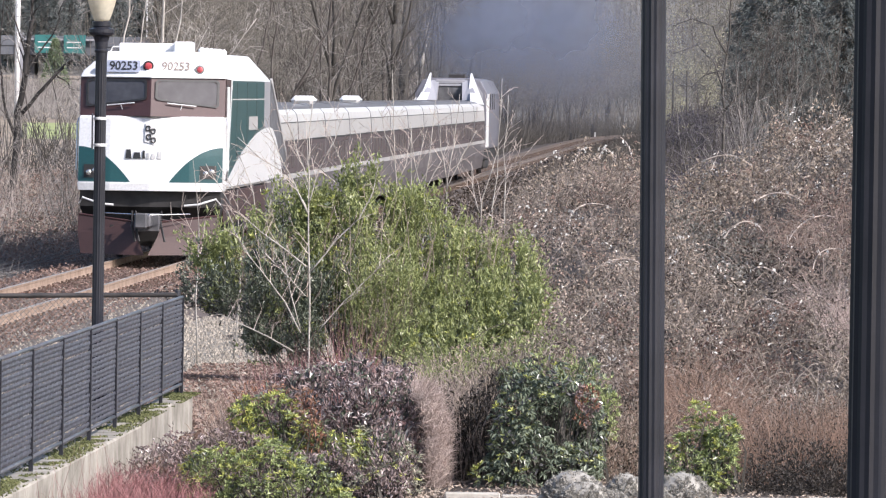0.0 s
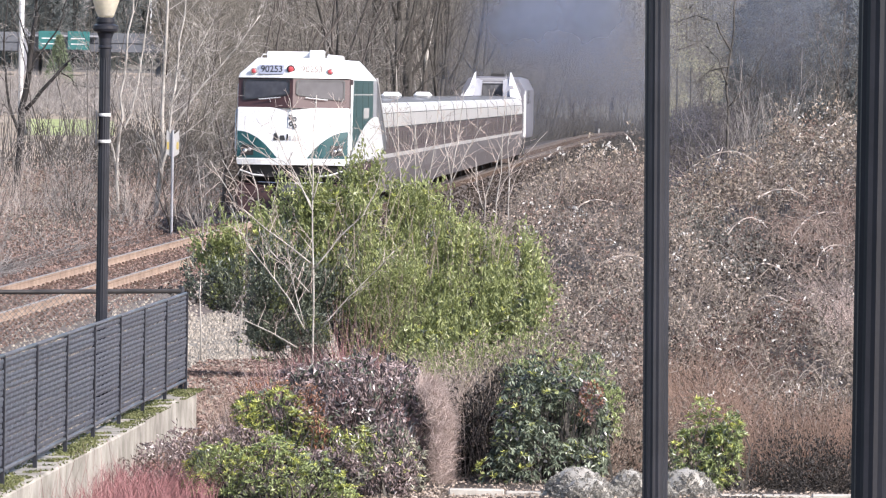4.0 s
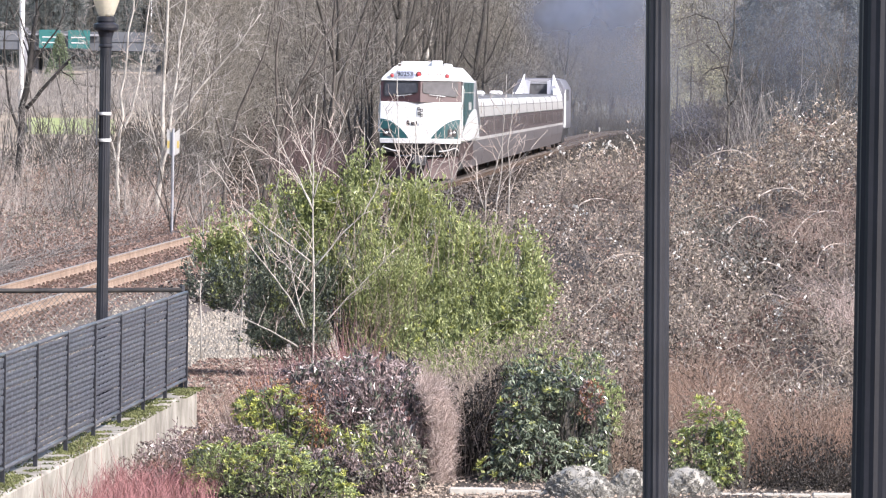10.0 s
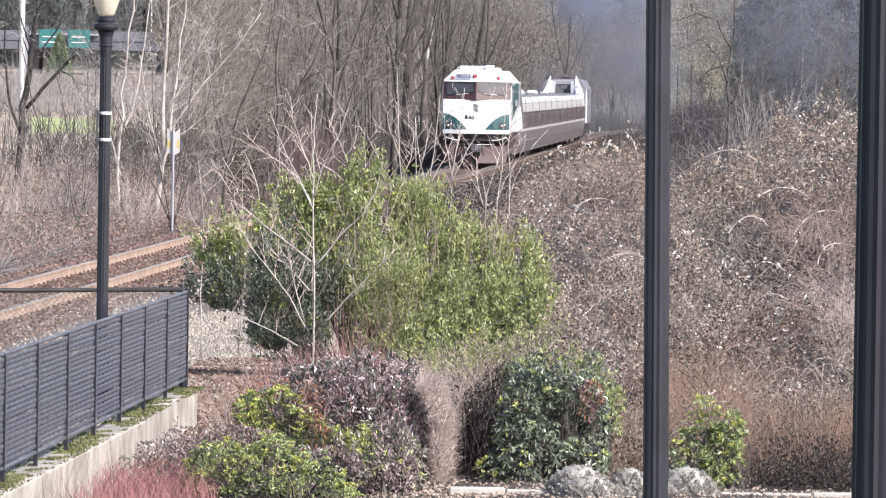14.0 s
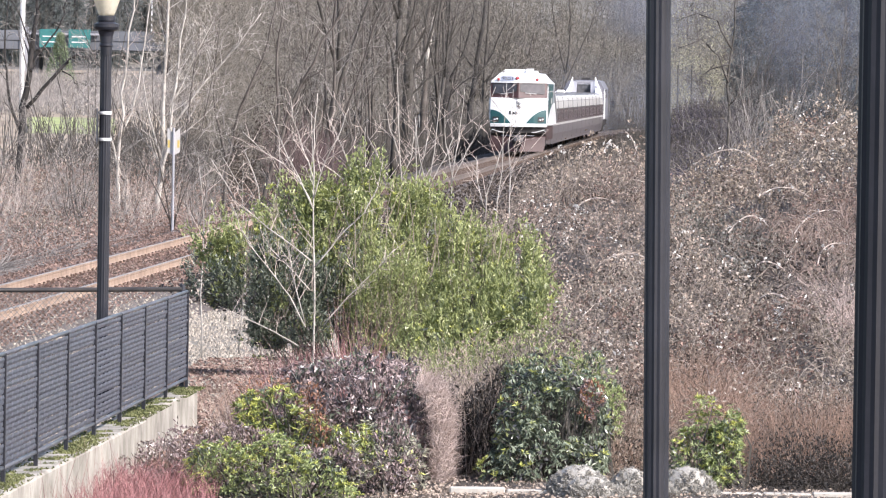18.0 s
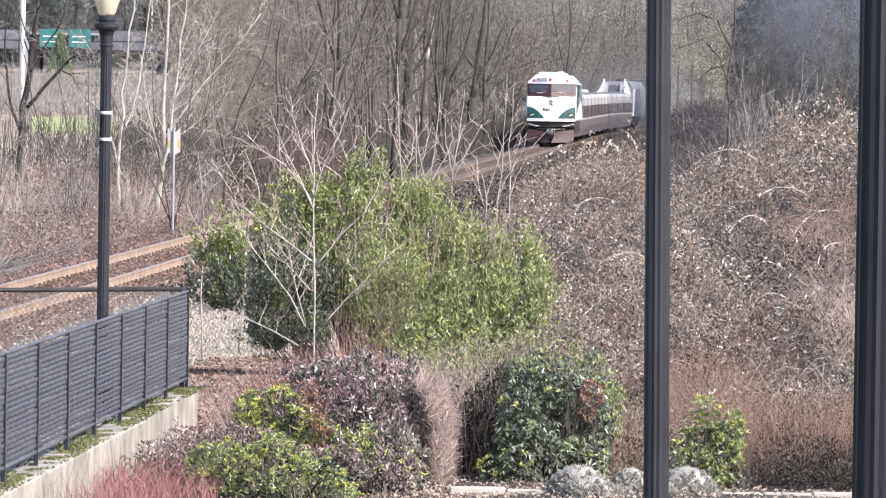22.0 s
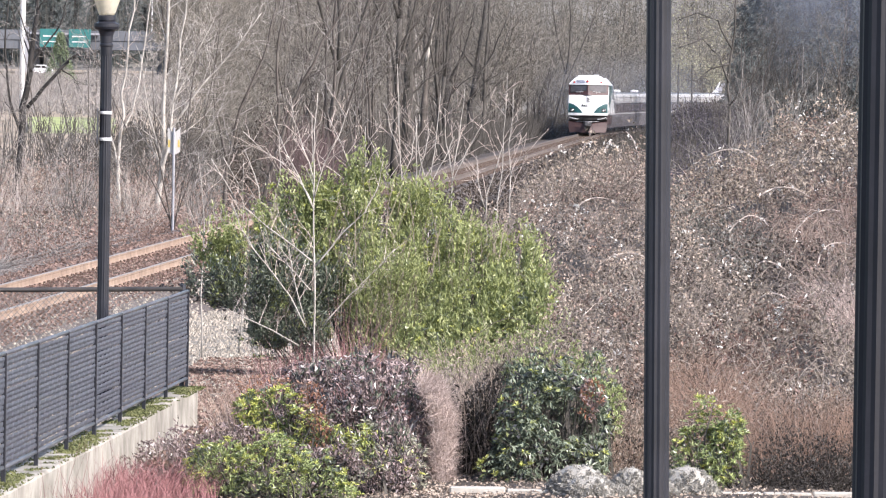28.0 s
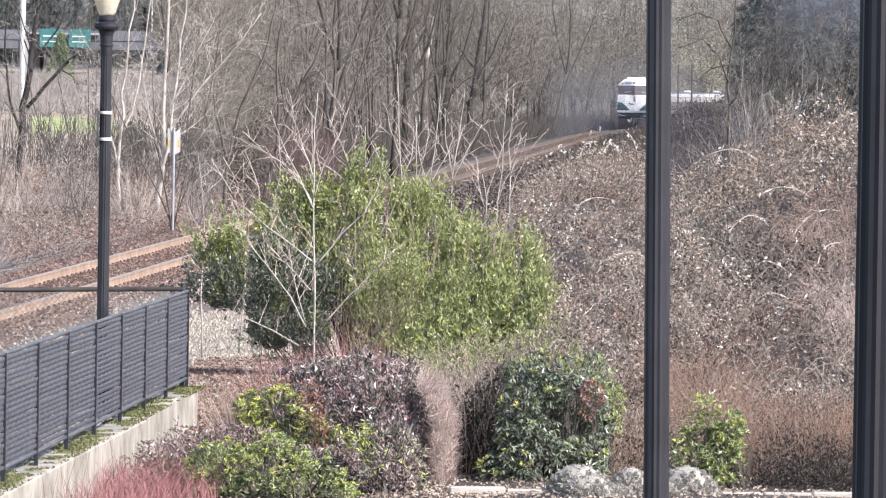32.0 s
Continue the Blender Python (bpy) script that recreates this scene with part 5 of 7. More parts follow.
    for i, (x, y, k) in enumerate(spots):
        m = pose(x, y, float(land(x, y)) - 0.1, 0, 0, i * 47)
        if k not in used_c:
            used_c.add(k)
            con[k].matrix_basis = m
        else:
            ob = copy_thing(con[k], m)
            if y > 1500:
                ob.scale = (1.5, 1.5, rng.uniform(1.3, 1.8))


def far_woods():
    """The hill's trees, too far and too many to count: thin trunks and soft bare crowns."""
    rng = np.random.default_rng(31)
    n = 1500
    y = rng.uniform(800, 1230, n)
    x = rng.uniform(-0.06, 0.06, n) * y
    left = x < -0.027 * y
    x, y = np.where(left, x * (y + 1080) / y, x), np.where(left, y + 1080, y)
    edge = rng.random(n) < 0.07
    ye = rng.uniform(880, 960, n)
    x, y = np.where(edge, -ye * rng.uniform(0.022, 0.0345, n), x), np.where(edge, ye, y)
    near_line = np.abs(x - track_x(y)) < 7
    x, y = x[~near_line], y[~near_line]
    n = len(x)
    z = land(x, y)
    h = rng.uniform(7, 13, n) * np.where(y > 1500, 1.7, 1.0)
    P = np.stack([x, y, z], 1)
    Q = P + np.stack([rng.normal(0, 1.0, n), rng.normal(0, 0.7, n), h], 1)
    me = stick_mesh("far_woods", P, Q, 0.07, 0.02)
    me.materials.append(FARTWIG)
    tagged(new("far_woods", me), "leafless grey-brown trunks covering the far hill", "woods", kind="stuff")
    per = 210
    d = unit(rng.normal(size=(n, per, 3))) * rng.random((n, per, 1)) ** 0.45
    wide = rng.uniform(1.6, 3.4, n) * np.where(y > 1500, 1.8, 1.0)
    c = P[:, None] + np.stack([np.zeros(n), np.zeros(n), h * 0.6], 1)[:, None] + d * np.stack([wide, wide, h * 0.5], 1)[:, None]
    c = c.reshape(-1, 3)
    way = np.repeat(d.reshape(-1, 3), 1, 0) * 0.6 + rng.normal(0, 0.5, c.shape) + np.array([0, 0, 0.8])
    me = leaf_mesh("far_crowns", c, way, 0.26, 0.13, rng)
    me.materials.append(FARCROWN)
    tagged(new("far_crowns", me), "soft grey and tan crowns of the far leafless woods", "woods", kind="stuff")
    m = 17000
    c = np.stack([rng.uniform(23, 29, m), rng.uniform(815, 905, m), np.abs(rng.normal(0, 5.0, m))], 1)
    c[:, 2] += land(c[:, 0], c[:, 1])
    keep = (np.sin(c[:, 0] * 0.9) + np.sin(c[:, 2] * 1.1 + c[:, 0]) > -0.5)
    c = c[keep]
    me = leaf_mesh("budding_trees", c, rng.normal(size=c.shape), 0.24, 0.12, rng)
    me.materials.append(FARLEAF)
    tagged(new("budding_trees", me), "yellowish budding trees beyond the curve", "woods", kind="stuff")


def fine_twigs():
    """The haze of fine twigs that fills the leafless wood, far too many to count."""
    rng = np.random.default_rng(39)
    for name, n, y0, y1, r, mat in (("fine_twigs", 26000, 246, 470, 0.0065, FARTWIG), ("far_twigs", 26000, 560, 860, 0.014, FARTWIG)):
        y = rng.uniform(y0, y1, n)
        tx = track_x(y)
        a = -0.028 * y
        x = a + (tx - 4.8 - a) * rng.random(n)
        if name == "far_twigs":
            x = np.where(y > 770, rng.uniform(-0.02, 0.045, n) * y, x)
        z = land(x, y) + 0.6 + 8.5 * rng.random(n) ** 0.8
        keep = np.sin(x * 1.9 + z * 0.8) + np.sin(y * 0.31 + x * 0.7) + np.cos(z * 1.3 - x) > -0.7
        P = np.stack([x, y, z], 1)[keep]
        d = rng.normal(0, 1.0, P.shape) + np.array([0, 0, 0.9])
        Q = P + unit(d) * rng.uniform(0.35, 1.3, (len(P), 1))
        M = P * 0.5 + Q * 0.5
        S = M + unit(d + rng.normal(0, 0.9, d.shape)) * rng.uniform(0.2, 0.6, (len(P), 1))
        me = stick_mesh(name, np.concatenate([P, M]), np.concatenate([Q, S]), r, r * 0.5)
        me.materials.append(mat)
        tagged(new(name, me), "fine tangled twigs of the leafless wood", "twigs", kind="stuff")


def thicket():
    """Brush and brambles at the wood's foot, left of the line."""
    rng = np.random.default_rng(41)
    n = 16000
    y = 165 + 430 * rng.random(n) ** 1.6
    tx = track_x(y)
    wid = np.minimum(tx - 3.7 + 0.058 * y, 17)
    x = tx - 3.9 - wid * rng.random(n) ** 1.2
    open_side = (x < -0.03 * y) & ((y > 290) | ((y > 205) & (rng.random(n) < 0.55)))
    open_side |= (y < 250) & (rng.random(n) < 0.55)
    x, y, tx = x[~open_side], y[~open_side], tx[~open_side]
    n = len(x)
    z = land(x, y)
    h = rng.uniform(0.3, 1.3, n) * (0.5 + 0.45 * smooth01((tx - x - 3.5) / 4))
    P = np.stack([x, y, z], 1)
    Q = P + np.stack([rng.normal(0, 0.75, n), rng.normal(0, 0.6, n), h * 0.65], 1)
    M = P * 0.5 + Q * 0.5
    side = M + rng.normal(0, 0.3, M.shape) + np.array([0, 0, 0.25])
    far = y > 250
    for name, k, mat, lab in (("thicket", far, DARKBARK, "tangled leafless brush at the foot of the wood"), ("pale_thicket", ~far, BRUSHTWIG, "fine pinkish grey brush beside the track")):
        me = stick_mesh(name, np.concatenate([P[k], M[k]]), np.concatenate([Q[k], side[k]]), 0.007, 0.003)
        me.materials.append(mat)
        tagged(new(name, me), lab, "thicket", kind="stuff")
    k = 9000
    yb = 165 + 70 * rng.random(k // 9)
    xb = track_x(yb) - 4.4 - np.minimum(track_x(yb) - 3.4 + 0.058 * yb, 9) * rng.random(k // 9)
    xb, yb = np.repeat(xb, 9) + rng.normal(0, 0.16, 9 * (k // 9)), np.repeat(yb, 9) + rng.normal(0, 0.4, 9 * (k // 9))
    cb = np.stack([xb, yb, land(xb, yb) + np.abs(rng.normal(0, 0.3, len(xb)))], 1)
    me = leaf_mesh("trackside_bushes", cb, rng.normal(size=cb.shape), 0.1, 0.06, rng)
    me.materials.append(LEAFBR)
    tagged(new("trackside_bushes", me), "low grey-green brambles beyond the track", "brambles", kind="stuff")
    m = 60000
    y = 135 + 275 * rng.random(m) ** 1.4
    tx = track_x(y)
    x = tx - 3.6 - np.minimum(tx - 3.4 + 0.058 * y, 9) * rng.random(m)
    z = land(x, y) + np.abs(rng.normal(0, 0.28, m))
    c = np.stack([x, y, z], 1)
    me = leaf_mesh("ground_brambles", c, rng.normal(size=c.shape), 0.09, 0.055, rng)
    me.materials.append(LEAFBN)
    tagged(new("ground_brambles", me), "low olive-brown bramble leaves beside the track", "brambles", kind="stuff")


def dark_growth():
    """Shade-coloured leaves in the wood's depth, and over the slope beyond the bank."""
    rng = np.random.default_rng(44)
    n = 75000
    y = rng.uniform(285, 500, n)
    a = -0.026 * y
    x = a + (track_x(y) - 5.2 - a) * rng.random(n)
    z = land(x, y) + np.abs(rng.normal(0, 2.6, n)) * (0.3 + 0.65 * np.maximum(ripple(x * 0.8, y * 0.2, 4), 0))
    c = np.stack([x, y, z], 1)
    m = 70000
    y2 = rng.uniform(250, 640, m)
    x2 = y2 * rng.uniform(0.0265, 0.05, m)
    ok = x2 > track_x(y2) + 5
    x2, y2 = x2[ok], y2[ok]
    c2 = np.stack([x2, y2, land(x2, y2) + np.abs(rng.normal(0, 0.45, len(x2)))], 1)
    # The wood's low shadow is given by dark brown leaves.
    for name, q, size, mat, lab in (("wood_leaves", c, 0.13, LEAFDB, "dark brown leaves that paint the shadowy depth of the wood"), ("slope_leaves", c2, 0.17, SLOPE, "low growth coloured dark to paint the slope's shade beside the curve")):
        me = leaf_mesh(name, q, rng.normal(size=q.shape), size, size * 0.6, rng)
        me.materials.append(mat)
        tagged(new(name, me), lab, "undergrowth", kind="stuff")


def meadow_brush():
    """Sparse dry shrubs and tall weeds over the open hillside."""
    rng = np.random.default_rng(47)
    n = 900
    y = rng.uniform(600, 900, n)
    x = -y * rng.uniform(0.031, 0.058, n)
    P, Q = [], []
    for k in range(9):
        a = np.stack([x, y, land(x, y)], 1)
        P.append(a), Q.append(a + np.stack([rng.normal(0, 0.5, n), rng.normal(0, 0.5, n), rng.uniform(0.3, 1.5, n)], 1))
    me = stick_mesh("meadow_brush", np.concatenate(P), np.concatenate(Q), 0.03, 0.012)
    me.materials.append(BRUSHTWIG)
    tagged(new("meadow_brush", me), "sparse dry shrubs over the tan hillside", "brush", kind="stuff")


def far_brush():
    rng = np.random.default_rng(45)
    n = 14000
    y = rng.uniform(330, 720, n)
    x = track_x(y) + 4.0 + (0.052 * y - track_x(y) - 4) * rng.random(n)
    P = np.stack([x, y, land(x, y)], 1)
    Q = P + np.stack([rng.normal(0, 0.4, n), rng.normal(0, 0.4, n), rng.uniform(0.3, 1.4, n)], 1)
    k = 15000
    yl = rng.uniform(290, 800, k)
    xl = track_x(yl) - 3.6 - 12 * rng.random(k) ** 1.3
    Pl = np.stack([xl, yl, land(xl, yl)], 1)
    Ql = Pl + np.stack([rng.normal(0, 0.5, k), rng.normal(0, 0.5, k), rng.uniform(0.5, 2.2, k)], 1)
    P, Q = np.concatenate([P, Pl]), np.concatenate([Q, Ql])
    me = stick_mesh("slope_brush", P, Q, 0.022, 0.009)
    me.materials.append(DARKBARK)
    tagged(new("slope_brush", me), "dark leafless brush beside the curve", "thicket", kind="stuff")
    m = 34000
    y = 118 + 130 * rng.random(m) ** 1.2
    u = np.where(rng.random(m) < 0.45, rng.uniform(-1.9, 1.25, m), 1.25 + 3.4 * rng.random(m))
    x = track_x(y) - u
    z = np.where(u < 3.4, np.where(u < 1.75, np.where(u < 1.25, -0.165, -0.2), -0.2 - (u - 1.75) * 0.303), land(x, y)) + np.abs(rng.normal(0, np.where(u < 1.25, 0.012, 0.06), m))
    c = np.stack([x, y, z], 1)
    me = leaf_mesh("trackside_litter", c, rng.normal(size=c.shape) * np.array([1, 1, 0.5]), 0.08, 0.05, rng)
    me.materials.append(LEAFBN)
    k = 30000
    y3 = rng.uniform(150, 720, k)
    u3 = rng.uniform(1.7, 6.2, k)
    x3 = track_x(y3) + u3
    c3 = np.stack([x3, y3, np.where(u3 < 3.4, -0.2 - (u3 - 1.75) * 0.303, land(x3, y3)) + np.abs(rng.normal(0, 0.1, k))], 1)
    dark = leaf_mesh("trackside_weeds", c3, rng.normal(size=c3.shape), 0.14, 0.09, rng)
    dark.materials.append(LEAFDB)
    tagged(new("trackside_weeds", dark), "dark dead weeds along the ballast's foot", "weeds", kind="stuff")
    tagged(new("trackside_litter", me), "reddish brown leaf litter and weeds along the rail", "leaf litter", kind="stuff")


def bramble_bank():
    rng = np.random.default_rng(51)

    def spots(n, p=1.1):
        y = 84 + 62 * rng.random(n) ** p
        x = -0.9 + (0.056 * y + 1.2) * rng.random(n)
        x = np.where((x < 1.35 + 0.15 * np.sin(y)) & (y < 107.5), x + 2.4 + 2 * rng.random(n), x)
        return x, y

    def lumps(x, y):
        return 0.85 * np.maximum(ripple(x * 1.3, y * 0.26, 1), 0) + 0.45 * np.maximum(ripple(x * 3.3, y * 0.6, 3), 0)

    def sheet(name, n, size, material, label, zs, keep=None, p=1.1):
        x, y = spots(n // 9, p)
        k = np.ones(len(x), bool) if keep is None else keep(x, y)
        x, y = x[k], y[k]
        up = np.abs(rng.normal(0, zs, len(x)))
        x, y, up = np.repeat(x, 9) + rng.normal(0, 0.075, 9 * len(x)), np.repeat(y, 9) + rng.normal(0, 0.2, 9 * len(x)), np.repeat(up, 9)
        z = land(x, y) + lumps(x, y) + np.abs(up + rng.normal(0, 0.06, len(x)))
        c = np.stack([x, y, z], 1)
        d = rng.normal(size=c.shape) + np.array([0, -0.2, 0.3])
        me = leaf_mesh(name, c, d, size, size * 0.55, rng)
        me.materials.append(material)
        tagged(new(name, me), label, "brambles", kind="stuff")

    def rusty(x, y):
        return ripple(x * 0.9 + 0.8, y * 0.11, 5) + 0.7 * np.exp(-((x - 5.4) / 1.1) ** 2 - ((y - 126) / 9) ** 2) + 0.6 * np.exp(-((x - 1.5) / 0.9) ** 2 - ((y - 93) / 6) ** 2)

    def patch_of(cx, cy, rx, ry):
        """Where a patch of other growth lies on the bank, with a ragged edge."""
        return lambda x, y: ((x - cx) / rx) ** 2 + ((y - cy) / ry) ** 2 < 0.35 + 0.9 * rng.random(len(x))

    open_spot = lambda x, y: ripple(x * 3.1, y * 0.55, 9) > -0.2
    sheet("bramble_leaves", 52000, 0.056, LEAFBR, "olive-brown winter bramble leaves over a bank", 0.22, lambda x, y: (rusty(x, y) < 0.55 * rng.random(len(x))) & open_spot(x, y))
    # Dark leaf sheets paint the shade in the bank's gaps.
    sheet("bramble_underleaves", 26000, 0.06, UNDERLEAF, "leaves coloured dark for the shade deep among the brambles", 0.1)
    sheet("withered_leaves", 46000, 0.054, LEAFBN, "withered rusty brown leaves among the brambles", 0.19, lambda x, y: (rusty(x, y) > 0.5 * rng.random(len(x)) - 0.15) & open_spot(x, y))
    sheet("hollow_leaves", 26000, 0.055, LEAFDB, "leaves coloured blackish for the shade between the brambles", 0.12, lambda x, y: ripple(x * 2.3 + 1, y * 0.45, 6) > 0.35)
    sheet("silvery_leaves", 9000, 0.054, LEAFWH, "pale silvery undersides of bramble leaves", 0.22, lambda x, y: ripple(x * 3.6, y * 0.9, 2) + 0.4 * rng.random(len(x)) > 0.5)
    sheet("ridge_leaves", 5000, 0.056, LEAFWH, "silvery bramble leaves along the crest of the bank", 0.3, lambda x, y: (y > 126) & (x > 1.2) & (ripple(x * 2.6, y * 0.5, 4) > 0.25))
    # Extra pale leaves put the sunlight on the low bank into colour.
    sheet("pale_bramble_leaves", 40000, 0.05, PALELEAF, "pale tan withered leaves that paint the sunlit side of the bank", 0.24, lambda x, y: (x < 3.9) & ((y > 98) | (x < 1.7)) & (ripple(x * 2.2, y * 0.3, 7) > -0.3), 0.85)
    sheet("slate_leaves", 42000, 0.05, LEAFBK, "slate-grey leaves in one patch of the bank", 0.16, patch_of(1.75, 114.5, 0.5, 5.0))
    sheet("grey_bramble_leaves", 90000, 0.058, GREYBRAM, "grey-green bramble leaves on the middle of the bank", 0.22, patch_of(4.05, 122.0, 0.75, 13.0))
    sheet("rusty_bramble_leaves", 70000, 0.05, RUSTLEAF, "russet bramble leaves on the high bank", 0.2, patch_of(5.6, 120.0, 0.9, 8.0))
    sheet("crest_leaves", 90000, 0.072, OLIVE, "tan and olive bramble leaves along the crest of the bank", 0.26, lambda x, y: (y > 124 + 6 * rng.random(len(x))) & (x > 1.3) & (ripple(x * 2.9, y * 0.6, 8) > -0.35))
    # A dark patch of leaves paints shade onto the lower bank.
    sheet("shaded_brambles", 60000, 0.06, LEAFDB, "leaves coloured dark to paint shade on the lower bank", 0.2, patch_of(4.2, 112.0, 0.95, 8.0))
    sheet("russet_foot_leaves", 70000, 0.05, RUSTLEAF, "russet leaves at the foot of the bank", 0.16, patch_of(3.6, 96.5, 0.8, 4.0))
    # dense russet stems over the high bank, pale ones over the low crest
    for name, n, cx, cy, rx, ry, ln, lift, mat, lab in (("russet_stems", 1300, 5.5, 117, 0.8, 10, 0.34, 0.2, RUSTCANE, "tangled russet bramble stems on the high bank"),
                                                        ("crest_stems", 1800, 2.45, 131, 1.1, 8, 0.34, 0.2, BANKCANE, "fine pale stems standing over the low crest")):
        x, y = cx + rx * rng.normal(0, 0.6, n), cy + ry * rng.normal(0, 0.6, n)
        ok = (y < 143) & (y > 104)
        x, y = x[ok], y[ok]
        n = len(x)
        p0 = np.stack([x, y, land(x, y) + lumps(x, y) + rng.uniform(0, 0.2, n)], 1)
        p2 = p0 + np.stack([rng.normal(0, ln * 0.6, n), rng.normal(0, ln * 0.6, n), rng.uniform(-0.1, 2 * lift, n)], 1)
        p1 = (p0 + p2) / 2 + np.stack([np.zeros(n), np.zeros(n), rng.uniform(0.2, 1, n) * lift], 1)
        me = stick_mesh(name, np.concatenate([p0, p1]), np.concatenate([p1, p2]), 0.0045, 0.0034)
        me.materials.append(mat)
        tagged(new(name, me), lab, "brambles", kind="stuff")
    # arching canes
    n, seg = 1500, 6
    x, y = spots(n, 1.0)
    z = land(x, y) + lumps(x, y) * 0.7
    a = rng.uniform(0, 2 * math.pi, n)
    ln = 0.2 + 1.1 * rng.random(n) ** 1.8
    hi = ln * rng.uniform(0.15, 0.55, n)
    P, Q = [], []
    def at(u):
        return np.stack([x + np.cos(a) * ln * u, y + np.sin(a) * ln * u * 1.5, z + 0.1 + hi * 4 * u * (1 - u) * (1.2 - 0.4 * u)], 1)
    for i in range(seg):
        P.append(at(i / seg)), Q.append(at((i + 1) / seg))
    me = stick_mesh("bramble_canes", np.concatenate(P), np.concatenate(Q), 0.0048, 0.0036)
    me.materials.append(BANKCANE)
    tagged(new("bramble_canes", me), "pale arching bramble canes", "brambles", kind="stuff")
    n = 10000
    x, y = spots(n, 1.0)
    z = land(x, y) + lumps(x, y) + rng.uniform(0, 0.15, n)
    P = np.stack([x, y, z], 1)
    Q = P + np.stack([rng.normal(0, 0.14, n), rng.normal(0, 0.14, n), rng.normal(0.1, 0.14, n)], 1)
    me = stick_mesh("bramble_twigs", P, Q, 0.0042, 0.0028)
    me.materials.append(BANKCANE)
    tagged(new("bramble_twigs", me), "fine dry brown twigs on the bank", "brambles", kind="stuff")


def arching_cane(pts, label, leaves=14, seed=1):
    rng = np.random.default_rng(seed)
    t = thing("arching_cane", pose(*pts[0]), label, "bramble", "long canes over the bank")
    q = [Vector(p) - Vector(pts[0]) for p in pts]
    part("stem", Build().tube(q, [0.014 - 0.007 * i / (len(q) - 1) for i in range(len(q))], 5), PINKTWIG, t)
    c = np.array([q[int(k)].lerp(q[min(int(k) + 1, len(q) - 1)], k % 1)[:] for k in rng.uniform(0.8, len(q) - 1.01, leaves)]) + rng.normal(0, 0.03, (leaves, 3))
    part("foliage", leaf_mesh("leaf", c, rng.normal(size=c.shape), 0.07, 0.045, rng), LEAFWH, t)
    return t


def tuft(name, x0, x1, y0, y1, n, h, lean, w, material, label, category="dry grass", seed=1, spread=0.0):
    rng = np.random.default_rng(seed)
    x, y = rng.uniform(x0, x1, n), rng.uniform(y0, y1, n)
    edge = np.minimum((x - x0), (x1 - x)) / max(x1 - x0, 1e-6)
    z = land(x, y)
    c = np.stack([x, y, z], 1)
    me = blade_mesh(name, c, h * rng.uniform(0.5, 1.1, n) * (0.65 + 0.7 * np.minimum(edge * 2, 0.5)), lean, w, rng)
    me.materials.append(material)
    return tagged(new(name, me), label, category, kind="stuff")


def sapling(x, y, h, r, material, twigm, seed, label, arms=14, levels=1, low=0.12, name="bare_sapling", tilt=0.04, reach=0.34):
    rng = np.random.default_rng(seed)
    t = thing(name, pose(x, y, float(land(x, y)) - 0.03), label, "sapling", "bare saplings round the shrub")
    pts, p = [], Vector((0, 0, 0))
    lean = Vector((rng.normal(0, tilt), rng.normal(0, tilt), 1)).normalized()
    for i in range(7):
        pts.append(p.copy())
        p = p + (lean + Vector((rng.normal(0, 0.055), rng.normal(0, 0.055), 0))) * (h / 6)
    part("trunk", Build().tube(pts, [r * (1 - 0.92 * i / 6) + 0.002 for i in range(7)], 6), material, t, smooth=True)
    nodes = []
    for k in range(arms):
        u = low + (0.92 - low) * (k + rng.random()) / arms
        i = int(u * 6)
        q = pts[i].lerp(pts[i + 1], u * 6 - i)
        a = rng.choice([0, math.pi]) + rng.normal(0, 0.7)
        d = Vector((math.cos(a), math.sin(a), rng.uniform(0.7, 1.6))).normalized()
        nodes.append((q, d, h * reach * (1.15 - u) * rng.uniform(0.7, 1.3), max(r * (0.42 - 0.25 * u), 0.005)))
    P, Q, R0, R1 = bare_branches(rng, nodes, r, levels, 0.004, seg=0.28, rise=1.0)
    part("crown", stick_mesh("branches", P, Q, np.maximum(R0, 0.004), np.maximum(R1, 0.003)), twigm, t)
    return t


def stem_fan(x, y, h, n, seed, label, material=PINKTWIG, spread=0.35):
    rng = np.random.default_rng(seed)
    t = thing("bare_bush", pose(x, y, float(land(x, y)) - 0.05), label, "shrub", "leafless bushes behind the bank")
    P, Q, R0, R1 = [], [], [], []
    for k in range(2 * n):
        a = rng.normal(0, spread)
        p, d = Vector((rng.normal(0, 0.2), rng.normal(0, 0.3), 0)), Vector((math.sin(a), rng.normal(0, 0.2), math.cos(a)))
        L = h * rng.uniform(0.6, 1.05)
        for i in range(6):
            q = p + d * L / 6
            P.append(p[:]), Q.append(q[:]), R0.append(0.009 * (1 - i / 8)), R1.append(0.009 * (1 - (i + 1) / 8))
            if i > 0:
                for _ in range(2):
                    e = q + (d + Vector(rng.normal(0, 0.45, 3))).normalized() * L * rng.uniform(0.1, 0.25)
                    P.append(q[:]), Q.append(e[:]), R0.append(0.004), R1.append(0.0025)
            d = (d + Vector((rng.normal(0, 0.06), 0, 0.06))).normalized()
            p = q
    part("twiggy_base", stick_mesh("stems", P, Q, R0, R1), material, t)["kind"] = "stuff"
    return t


